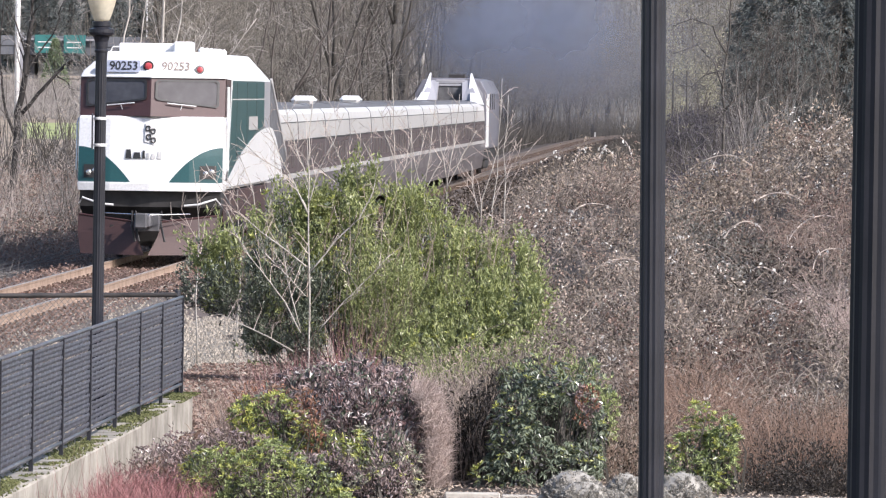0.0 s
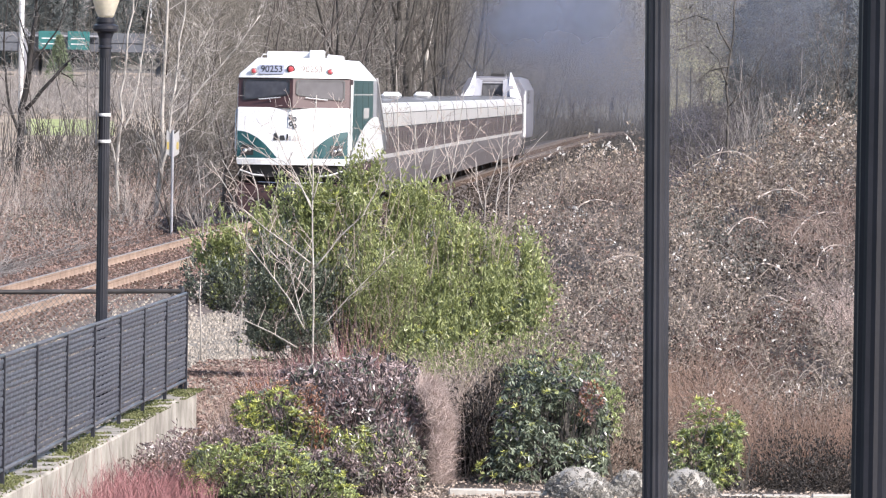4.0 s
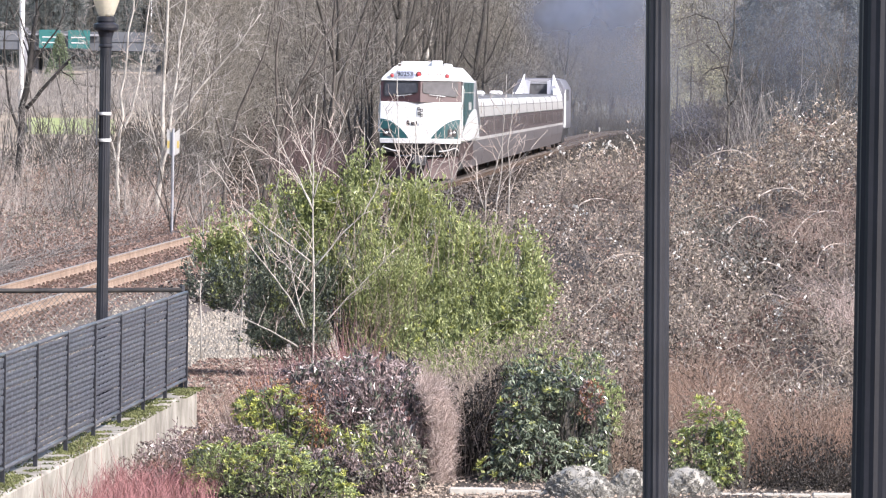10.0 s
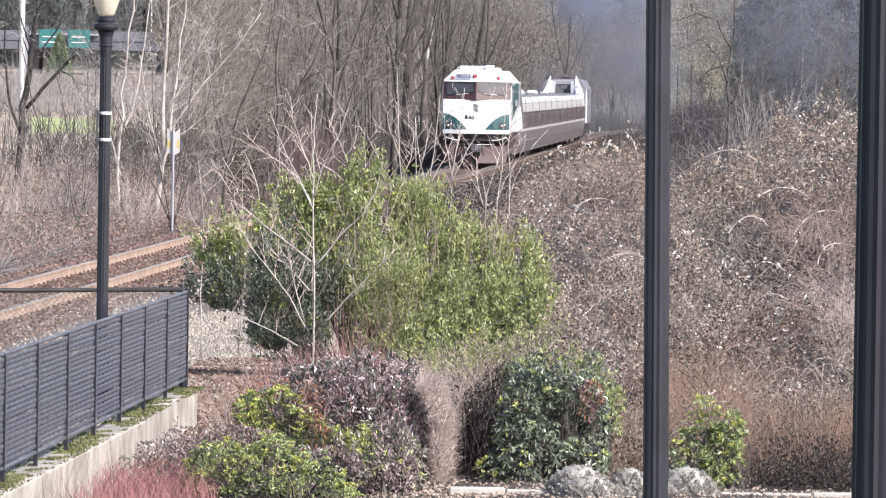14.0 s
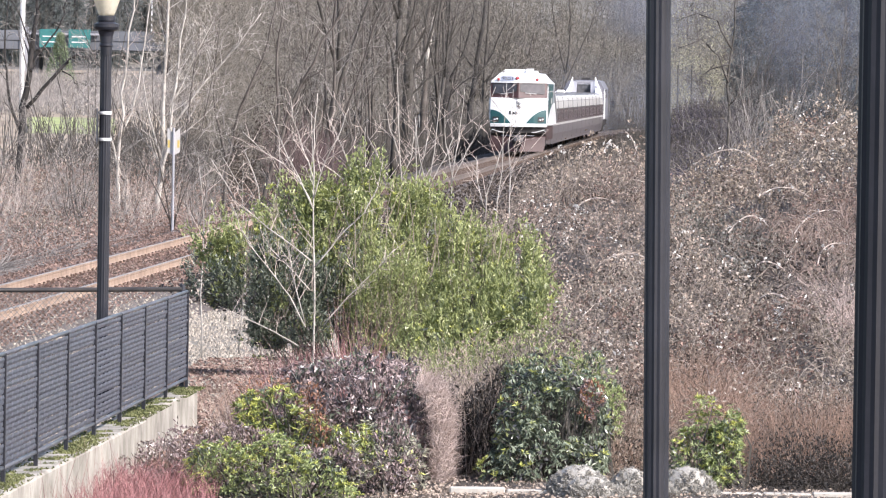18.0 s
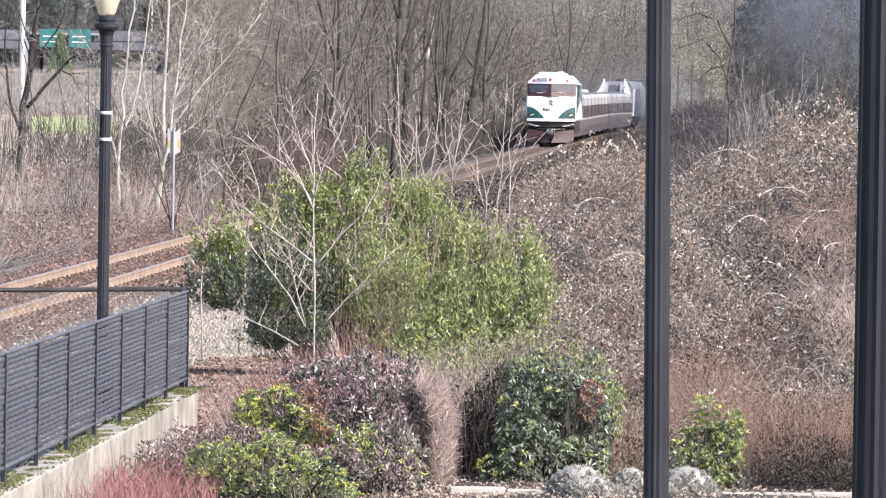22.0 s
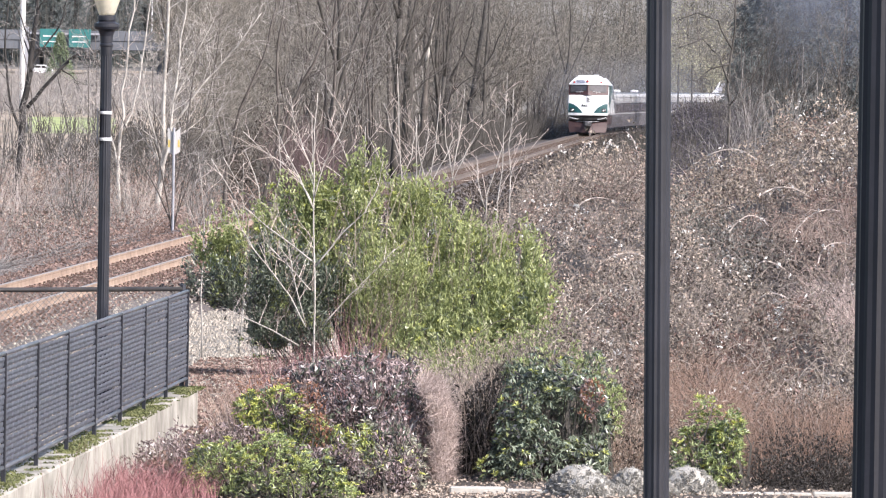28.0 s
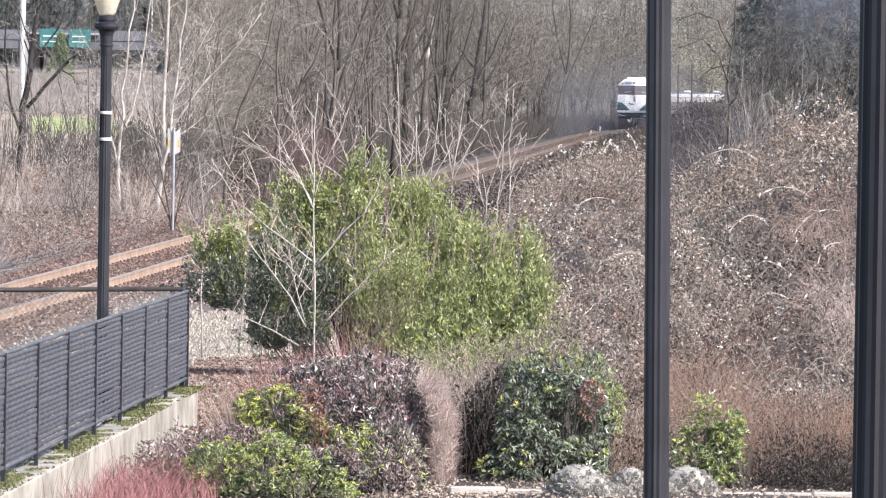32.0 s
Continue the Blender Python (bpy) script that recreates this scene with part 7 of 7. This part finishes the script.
def laurel_shoots():
    """Pale leafless shoots that stand up through the green shrub."""
    rng = np.random.default_rng(77)
    n = 420
    x, y = rng.uniform(-2.6, 1.3, n), rng.uniform(106.4, 108.8, n)
    z = rng.uniform(0.2, 1.75, n) - 0.22 * np.abs(x + 0.8)
    P = np.stack([x, y, z], 1)
    Q = P + np.stack([rng.normal(0.05, 0.16, n), rng.normal(0, 0.1, n), rng.uniform(0.3, 0.95, n)], 1)
    M = P * 0.5 + Q * 0.5 + rng.normal(0, 0.03, (n, 3))
    me = stick_mesh("laurel_shoots", np.concatenate([P, M]), np.concatenate([M, Q]), np.repeat([0.0045, 0.0035], n), np.repeat([0.0035, 0.002], n))
    me.materials.append(CANE)
    tagged(new("laurel_shoots", me), "pale leafless shoots standing in the green shrub", "twigs", kind="stuff")


def saplings():
    laurel_shoots()
    shaped_tree(-1.65, 106, [([(0, -0.8), (0, 0), (0, 0.67), (-0.02, 1.55), (-0.03, 2.28), (-0.03, 2.79), (0, 3.27)], 0.0125), ([(0.01, 1.03), (0.3, 1.41), (0.63, 1.74), (0.8, 2.08), (0.86, 2.4)], 0.0085),
                             ([(-0.05, 1.1), (-0.36, 1.34), (-0.62, 1.53), (-1.05, 1.89), (-1.37, 2.41)], 0.0085), ([(-0.05, 0.72), (-0.35, 1.03), (-0.71, 1.39)], 0.006), ([(-0.04, 1.8), (-0.22, 2.17), (-0.43, 2.57), (-0.61, 3.04)], 0.0075),
                             ([(-0.1, 0.24), (-0.32, 0.64), (-0.57, 0.96), (-0.79, 1.22), (-0.98, 1.54), (-1.09, 1.83)], 0.0075), ([(-0.2, 0), (-0.54, 0.19), (-0.85, 0.33), (-1.15, 0.46)], 0.0075), ([(0.11, 0.26), (0.44, 0.65), (0.69, 0.9), (1.03, 1.27)], 0.006),
                             ([(-0.03, 1.78), (-0.3, 2.28), (-0.66, 2.49), (-0.96, 2.76)], 0.0065), ([(-0.03, 1.92), (0.1, 2.36), (0.28, 2.72), (0.41, 3.09)], 0.006), ([(-0.03, 2.14), (-0.15, 2.5), (-0.31, 2.94), (-0.35, 3.23)], 0.006), ([(-0.12, 0.3), (-0.28, 0.9), (-0.35, 1.3)], 0.005)],
                PALEBARK, PINKTWIG, 7, "young birch with a white stem and bare forked branches", 9, 0.42, 1, "birch_sapling", "sapling", "bare saplings round the shrub", 0.29, 0.3, 0.0032, 0.2)
    # fans of pale stems behind the shrub: foot, its height, then each stem as a line of (across, height)
    fans = ((-0.62, 125, 1.9, (((0, -1.5), (-0.03, 0.4), (-0.08, 1.2), (-0.12, 2.1)), ((-0.02, 0.1), (-0.3, 0.5), (-0.55, 1.0)), ((-0.03, 0.3), (0.12, 0.7), (0.2, 1.2)), ((-0.05, 0.7), (-0.2, 1.1), (-0.32, 1.5)))),
            (-0.25, 126, 1.95, (((0, -1.5), (0.03, 0.3), (0.12, 0.9), (0.18, 1.6)), ((0.02, 0.1), (-0.12, 0.6), (-0.2, 1.2)), ((0.04, 0.2), (0.25, 0.6), (0.4, 0.95)))),
            (0.1, 125, 1.9, (((0, -1.5), (0.03, 0.4), (0.12, 1.0), (0.2, 1.75)), ((0.02, 0.3), (0.25, 0.8), (0.47, 1.2)), ((0.03, 0.4), (-0.08, 0.9), (-0.1, 1.4)))),
            (0.62, 127, 1.7, (((0, -1.3), (0.05, 0.3), (0.2, 0.8), (0.3, 1.1)), ((0.02, 0.1), (-0.1, 0.5), (-0.12, 0.9)))),
            (-1.25, 124, 1.85, (((0, -1.4), (-0.1, 0.4), (-0.3, 0.9), (-0.5, 1.3)), ((0, 0.1), (0.06, 0.6), (0.05, 1.2)), ((-0.05, 0.2), (-0.4, 0.5), (-0.7, 0.8)))),
            (-2.6, 124, 1.7, (((0, -1.3), (-0.2, 0.4), (-0.42, 0.95)), ((0, 0.0), (0.12, 0.6), (0.1, 1.2)), ((-0.05, 0.1), (-0.45, 0.35), (-0.75, 0.85)))),
            (-0.45, 127, 1.9, (((0, -1.4), (0.02, 0.5), (0.0, 1.3)), ((0, 0.2), (0.15, 0.7), (0.2, 1.1)))))
    for i, (x, y, z, lines) in enumerate(fans):
        shaped_tree(x, y, [(line, 0.0085 if k == 0 else 0.006) for k, line in enumerate(lines)], PALEBARK, PINKTWIG, 400 + i, "thin pale leafless sapling behind the shrub", 5, 0.5, 1, "bare_sapling", "sapling", "bare saplings round the shrub", z, 0.3, 0.0032, 0.2)
    for i, (x, y, h) in enumerate(((-2.0, 126, 4.0), (-3.6, 123, 3.3), (1.0, 128, 2.8), (-3.1, 125, 3.2), (0.85, 130, 3.2))):
        sapling(x, y, h * 0.95, 0.011, PALEBARK, PINKTWIG, 100 + i, "thin pale leafless sapling behind the shrub", arms=9, levels=1, low=0.3, reach=0.3)
    for k, (x, y, h, n, sp) in enumerate(((-11.7, 226, 2.5, 18, 0.55), (-10.7, 230, 1.7, 14, 0.6), (-12.3, 222, 1.5, 12, 0.6), (-9.0, 224, 1.6, 14, 0.6), (-8.5, 228, 1.9, 16, 0.5), (-6.5, 226, 1.6, 14, 0.5))):
        stem_fan(x, y, h, n, 120 + k, "pale leafless shrub in the brown scrub beyond the track", (PINKTWIG, BRUSHTWIG)[k % 2], sp)
    for k, (x, y, h, n) in enumerate(((-4.3, 262, 2.5, 46), (-4.9, 266, 2.9, 40), (-3.7, 272, 2.4, 36))):
        stem_fan(x, y, h, n, 130 + k, "dense purplish leafless bush at the wood's edge", PURPTWIG, 0.3)
    stem_fan(5.75, 150, 3.3, 26, 111, "leafless bush of upright pale stems", BRUSHTWIG, 0.22)
    stem_fan(5.0, 153, 1.9, 8, 114, "low leafless bush of leaning grey stems", TWIG, 0.6)
    stem_fan(7.0, 154, 3.6, 34, 115, "leafless bush of dark grey stems and fine twigs", TWIG)
    stem_fan(6.4, 152, 3.3, 24, 112, "leafless bush of pale grey stems", BRUSHTWIG, 0.28)
    stem_fan(7.4, 151, 2.9, 30, 113, "leafless bush of grey stems", TWIG)
    rng = random.Random(6)
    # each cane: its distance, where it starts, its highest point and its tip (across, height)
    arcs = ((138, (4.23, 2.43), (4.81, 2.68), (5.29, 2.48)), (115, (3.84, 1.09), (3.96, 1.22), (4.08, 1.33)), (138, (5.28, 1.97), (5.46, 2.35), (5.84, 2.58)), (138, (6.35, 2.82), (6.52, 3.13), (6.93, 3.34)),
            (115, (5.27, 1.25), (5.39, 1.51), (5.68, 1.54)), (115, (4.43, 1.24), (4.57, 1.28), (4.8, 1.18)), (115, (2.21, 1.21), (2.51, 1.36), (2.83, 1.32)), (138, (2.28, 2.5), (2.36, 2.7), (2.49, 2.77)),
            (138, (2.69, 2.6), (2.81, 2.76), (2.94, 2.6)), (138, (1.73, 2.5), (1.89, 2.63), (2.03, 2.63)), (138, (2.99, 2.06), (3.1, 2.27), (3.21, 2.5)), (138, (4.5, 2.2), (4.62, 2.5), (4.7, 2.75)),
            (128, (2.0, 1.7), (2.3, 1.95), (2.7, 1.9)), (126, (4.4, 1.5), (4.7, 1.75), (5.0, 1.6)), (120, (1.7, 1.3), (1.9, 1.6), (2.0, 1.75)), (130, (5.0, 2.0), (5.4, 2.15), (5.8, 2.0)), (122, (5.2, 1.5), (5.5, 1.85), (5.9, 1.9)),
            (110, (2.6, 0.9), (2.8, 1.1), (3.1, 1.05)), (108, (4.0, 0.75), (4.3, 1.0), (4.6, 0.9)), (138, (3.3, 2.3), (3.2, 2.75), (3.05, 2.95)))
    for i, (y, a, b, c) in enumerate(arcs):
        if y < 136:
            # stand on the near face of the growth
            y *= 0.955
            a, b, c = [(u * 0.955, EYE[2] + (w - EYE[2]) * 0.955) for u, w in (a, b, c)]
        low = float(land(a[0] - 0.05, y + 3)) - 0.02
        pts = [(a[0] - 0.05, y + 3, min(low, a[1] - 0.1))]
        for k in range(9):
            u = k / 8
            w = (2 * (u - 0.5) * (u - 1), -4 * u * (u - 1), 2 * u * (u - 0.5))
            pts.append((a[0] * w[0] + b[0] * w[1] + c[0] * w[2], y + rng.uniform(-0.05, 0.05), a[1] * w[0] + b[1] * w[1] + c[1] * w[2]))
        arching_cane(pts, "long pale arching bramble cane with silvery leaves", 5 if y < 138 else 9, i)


# ---- far and lineside things ----
def lineside():
    s = thing("railway_sign", pose(-7.3, 221, float(land(-7.3, 221)), 0, 0, 0), "white notched railway sign with yellow edges on a thin post", "sign")
    part("post", Build().tube([(0, 0, 0), (0, 0, 2.95)], 0.035, 8), LOCOG, s)
    part("panel", Build().prism([(-0.17, 2.3), (0, 2.2), (0.17, 2.3), (0.17, 2.95), (0, 2.8), (-0.17, 2.95)], "y", 0.037, 0.05), CREAM, s, "white notched panel")
    for x in (-0.13, 0.13):
        part("yellow_mark", Build().prism([(x - 0.03, 2.42), (x + 0.03, 2.42), (x + 0.03, 2.62), (x - 0.03, 2.62)], "y", 0.031, 0.035), SIGNY, s, "yellow mark")
    for x, y, h, w in ((13.6, 728, 1.45, 0.13), (11.3, 705, 0.75, 0.1)):
        p = thing("marker_post", pose(x, y, float(land(x, y))), "short black lineside marker post", "post", "lineside posts")
        part("post", Build().box(-w, w, -w, w, 0, h), BLACKM, p, bevel=0.02)
        if h > 1:
            part("plate", Build().box(w * 1.1, w * 2.1, -0.02, 0.02, h * 0.12, h * 0.5), CREAM, p, "small white plate")
    for x in (19.6, 20.75):
        p = thing("lineside_pole", pose(x, 690, -0.6), "thin dark lineside pole beside the curve", "pole", "lineside poles")
        part("shaft", Build().tube([(0, 0, 0), (0, 0, 6.2)], [0.09, 0.06], 8), DARKBARK, p)
        part("cap", Build().lathe([(0.08, 6.18), (0.09, 6.22), (0.03, 6.3)], 8), DARKBARK, p)
    p = thing("utility_pole", pose(-15.5, 300, float(land(-15.5, 300)) - 0.2), "tall white-painted pole beyond the track", "pole")
    part("shaft", Build().lathe([(0.1, 0), (0.085, 12)], 14), WHITE, p, smooth=True)
    part("base_cap", Build().lathe([(0.16, 0.1), (0.16, 0.4), (0.11, 0.46)], 14), LOCOG, p)
    p = thing("light_mast", pose(-65, 1810, 11.1), "thin pale mast on the highway", "pole")
    part("shaft", Build().lathe([(0.16, 0), (0.1, 20)], 10), WHITE, p)
    part("base_cap", Build().lathe([(0.16, 0), (0.16, 0.4), (0.1, 0.46)], 10), LOCOG, p)
    b = thing("highway_bridge", pose(0, 1800, -2.19), "grey concrete elevated highway with a parapet", "bridge", kind="structure")
    b.scale = (2, 2, 2)
    part("deck", Build().box(-110, -28.5, 0, 14, 6.2, 7.2), ROADC, b, bevel=0.05)
    for k in range(13):
        part("parapet", Build().box(-110 + 6 * k, -110 + 6 * k + 5.97, -0.1, 0.3, 7.2, 8.3), ROADC, b, bevel=0.03)
    for x in (-45.5, -31, -62, -74):
        part("pier", Build().box(x - 0.8, x + 0.8, 2, 10, -1, 6.2), ROADC, b, bevel=0.1)
    g = thing("highway_sign", pose(0, 1810, -3.69), "green highway signs on a grey gantry", "sign")
    g.scale = (2, 2, 2)
    part("gantry", Build().box(-46, -38, -5.6, -5.3, 8.6, 8.8).box(-46.2, -45.8, -5.6, -5.2, -1, 9.4), LOCOG, g)
    for x, w in ((-43.4, 2.4), (-40.2, 2.4)):
        pl = part("panel", Build().box(x - w / 2, x + w / 2, -5.7, -5.6, 7.2, 9.2), SIGNG, g, "green sign panel", bevel=0.02)
        for k in range(2):
            part("lettering_bar", Build().box(x - w * 0.35, x + w * 0.3, -5.73, -5.705, 7.75 + 0.6 * k, 7.87 + 0.6 * k), STRAP, pl, "white bar")
    v = np.array([(x, y, float(land(x, 1750.0)) + 0.15) for x in np.arange(-520, -44, 4.0) for y in (1742.0, 1758.0)])
    i = 2 * np.arange(len(v) // 2 - 1)[:, None]
    me = raw("road", v, np.concatenate([i, i + 2, i + 3, i + 1], 1))
    me.materials.append(ROADC)
    tagged(new("road", me), "grey road along the hillside below the highway", "road", kind="structure")
    con = thing("young_conifer", pose(-40.0, 850, float(land(-40.0, 850))), "small light green conifer below the highway", "tree")
    rng = np.random.default_rng(88)
    q = rng.random(3400) ** 0.7
    ang = rng.uniform(0, 2 * math.pi, 3400)
    c = np.stack([np.cos(ang) * (1.1 - q) * 1.5, np.sin(ang) * (1.1 - q) * 1.5, 0.2 + q * 5.0], 1) + rng.normal(0, 0.1, (3400, 3))
    part("foliage", leaf_mesh("foliage", c, c * np.array([1, 1, 0]) + rng.normal(0, 0.5, c.shape), 0.22, 0.1, rng), FARGREEN, con)
    part("trunk", Build().tube([(0, 0, -0.2), (0, 0, 5.0)], [0.1, 0.02], 7), DARKBARK, con)
    xs, ys = np.linspace(-28.5, -22.5, 12), np.linspace(508, 580, 12)
    X, Y = np.meshgrid(xs, ys)
    Y = Y + X * 0
    vv = np.stack([X * Y / 560, Y, land(X * Y / 560, Y) + 0.35], -1).reshape(-1, 3)
    i = np.arange(11)[:, None] * 12 + np.arange(11)[None]
    me = raw("lawn", vv, np.stack([i, i + 1, i + 13, i + 12], -1).reshape(-1, 4), True)
    me.materials.append(LAWN)
    tagged(new("lawn", me), "sunlit rough green grass beyond the trees", "grass", kind="structure")


VEHICLES = []


def vehicle(name, length, high, label, category, start):
    """A small far vehicle on the hillside road: body, cabin, windows and wheels."""
    t = thing(name, pose(-300, 1750, 7), label, category, "vehicles on the hillside road")
    part("body", Build().prism([(0, 0.3), (length, 0.3), (length, high * 0.55), (length * 0.85, high * 0.6), (0, high * 0.62)], "y", -0.85, 0.85), WHITE, t, bevel=0.06)
    part("cabin", Build().prism([(0.15, high * 0.6), (length * 0.8, high * 0.6), (length * 0.62, high), (0.3, high)], "y", -0.75, 0.75), WHITE, t, bevel=0.05)
    for k in range(2):
        part("window", Build().prism([(length * (0.12 + 0.3 * k), high * 0.66), (length * (0.38 + 0.3 * k), high * 0.66), (length * (0.38 + 0.2 * k), high * 0.93), (length * (0.14 + 0.28 * k), high * 0.93)], "y", -0.78, -0.752), TINT, t, "dark side window")
    for x in (0.2, 0.8):
        for y in (-0.8, 0.8):
            w = part("wheel", Build().tube([(length * x, y - 0.1, 0.32), (length * x, y + 0.1, 0.32)], 0.32, 14), BLACKM, t)
            part("rim", Build().tube([(length * x, y - 0.12, 0.32), (length * x, y + 0.12, 0.32)], 0.18, 10), CHROME, w, "grey rim")
    VEHICLES.append((t, start))


set_trees()
far_woods()
fine_twigs()
thicket()
dark_growth()
meadow_brush()
far_brush()
bramble_bank()
garden()
saplings()
lineside()
vehicle("delivery_van", 4.6, 2.1, "white van driving along the hillside road", "van", -94.0 - 14.5 * 27.6)
vehicle("passenger_car", 4.2, 1.35, "white car driving along the hillside road", "car", -80.0 - 12.5 * 2.2)


# ---- smoke ----
def smoke_material(name, col, dense):
    m = bpy.data.materials.new(name)
    m.use_nodes = True
    n, l = m.node_tree.nodes, m.node_tree.links
    n.remove(n["Principled BSDF"])
    co, ln, mr, no = n.new("ShaderNodeTexCoord"), n.new("ShaderNodeVectorMath"), n.new("ShaderNodeMapRange"), n.new("ShaderNodeTexNoise")
    ln.operation = "LENGTH"
    mr.interpolation_type = "SMOOTHERSTEP"
    mr.inputs[1].default_value, mr.inputs[2].default_value, mr.inputs[3].default_value, mr.inputs[4].default_value = 1.0, 0.25, 0.0, dense
    no.inputs["Scale"].default_value, no.inputs["Detail"].default_value = 1.3, 3
    l.new(co.outputs["Object"], ln.inputs[0])
    l.new(co.outputs["Object"], no.inputs["Vector"])
    l.new(ln.outputs["Value"], mr.inputs[0])
    nr = n.new("ShaderNodeMapRange")
    nr.inputs[1].default_value, nr.inputs[2].default_value, nr.inputs[3].default_value, nr.inputs[4].default_value = 0.3, 0.65, 0.35, 1.0
    l.new(no.outputs[0], nr.inputs[0])
    mu = n.new("ShaderNodeMath")
    mu.operation = "MULTIPLY"
    l.new(mr.outputs[0], mu.inputs[0])
    l.new(nr.outputs[0], mu.inputs[1])
    tr, di, tl, ad, mx = n.new("ShaderNodeBsdfTransparent"), n.new("ShaderNodeBsdfDiffuse"), n.new("ShaderNodeBsdfTranslucent"), n.new("ShaderNodeMixShader"), n.new("ShaderNodeMixShader")
    di.inputs[0].default_value = tl.inputs[0].default_value = (*col, 1)
    l.new(di.outputs[0], ad.inputs[1])
    l.new(tl.outputs[0], ad.inputs[2])
    l.new(mu.outputs[0], mx.inputs[0])
    l.new(tr.outputs[0], mx.inputs[1])
    l.new(ad.outputs[0], mx.inputs[2])
    l.new(mx.outputs[0], n["Material Output"].inputs[0])
    return m


def puff_mesh(material):
    """A shallow domed billow one unit in radius."""
    n = 18
    b = Build()
    v = [(x / n * 2, y / n * 2) for x in range(-n // 2, n // 2 + 1) for y in range(-n // 2, n // 2 + 1)]
    m = n + 1
    b.add([(x, -0.22 * (1 - min(1, x * x + y * y)), y) for x, y in v], [(i * m + j, i * m + j + 1, (i + 1) * m + j + 1, (i + 1) * m + j) for i in range(n) for j in range(n) if math.hypot((i + 0.5) / n * 2 - 1, (j + 0.5) / n * 2 - 1) < 1.06])
    me = b.mesh("billow", smooth=True)
    me.materials.append(material)
    return me


THICK = puff_mesh(smoke_material("thick_smoke", (0.225, 0.255, 0.34), 0.85))
THIN = puff_mesh(smoke_material("thin_smoke", (0.25, 0.267, 0.315), 0.36))
FAINT = puff_mesh(smoke_material("faint_haze", (0.27, 0.28, 0.315), 0.36))
GREYS = puff_mesh(smoke_material("grey_smoke", (0.24, 0.25, 0.29), 0.55))
SMOKE = []
for i, (me, dx, dz, r, lag, up) in enumerate(((THICK, 1.0, 6.9, 3.9, 2, 0.17), (THICK, 3.9, 7.1, 4.3, 6, 0.22), (GREYS, 2.6, 5.4, 4.2, 11, 0.03), (GREYS, 5.2, 5.2, 4.6, 16, 0.01))):
    ob = new("smoke_billow", me)
    ob.scale = (r, r, r)
    tagged(ob, "soft blue-grey exhaust smoke above the locomotive", "smoke", "smoke of the locomotive")
    SMOKE.append((ob, dx, dz, lag, up))


DRIFTING = []
for i, (x, y, z, r, v) in enumerate(((20.6, 448, 5.6, 6.4, 0.03), (17.0, 452, 6.4, 5.6, 0.04), (18.6, 446, 3.4, 5.4, 0.04))):
    ob = new("smoke_billow", THIN)
    ob.scale = (r, r, r)
    tagged(ob, "thin bluish smoke drifting before the conifers", "smoke", "smoke of the locomotive")
    DRIFTING.append((ob, x, y, z, v))


HAZE = []
for x, z, r in ((3.6, 2.4, 5.0), (7.0, 2.6, 5.0), (-1.2, 1.6, 4.8)):
    ob = new("smoke_billow", FAINT)
    ob.scale = (r * 1.3, r * 1.3, r)
    tagged(ob, "faint grey haze lingering over the curve", "smoke", "smoke of the locomotive")
    HAZE.append((ob, x, z))


# ---- motion of the train and of its smoke ----
def motions():
    for ob, off, length in TRAIN:
        walk(ob, [(t, on_track(nose_start(t) + off, length)) for t in range(33)])
    for i, (ob, dx, dz, lag, up) in enumerate(SMOKE):
        rows = []
        for t in range(33):
            y = nose_start(t) + 186 + lag
            rows.append((t, pose(float(track_x(y)) + dx + 0.02 * t, y, dz + up * t + 0.09 * max(t - 11, 0) ** 2, 0, 25 * i + 1.5 * t, 0)))
        walk(ob, rows)
    for i, (ob, x, z) in enumerate(HAZE):
        rows = []
        for t in range(0, 33, 2):
            y = min(nose_start(t) + 212, 650) + 4 * i
            rows.append((t, pose(float(track_x(y)) + x, y, z + 3.5 * math.exp(-t / 6), 0, 40 * i + 0.6 * t, 0)))
        walk(ob, rows)
    for (ob, start), speed in zip(VEHICLES, (14.5, 12.5)):
        rows = []
        for t in range(33):
            x = min(start + speed * t, -48.0)
            rows.append((t, pose(x, 1750, float(land(x, 1750.0)) + 0.17)))
        walk(ob, rows)
    for i, (ob, x, y, z, v) in enumerate(DRIFTING):
        walk(ob, [(t, pose(x + (v + 0.03) * t - 4 * math.exp(-t / 2.6), y, z + 0.04 * t + 0.004 * t * t + 11 * math.exp(-t / 2.6), 0, 30 * i + t, 0)) for t in range(0, 33, 2)])


motions()
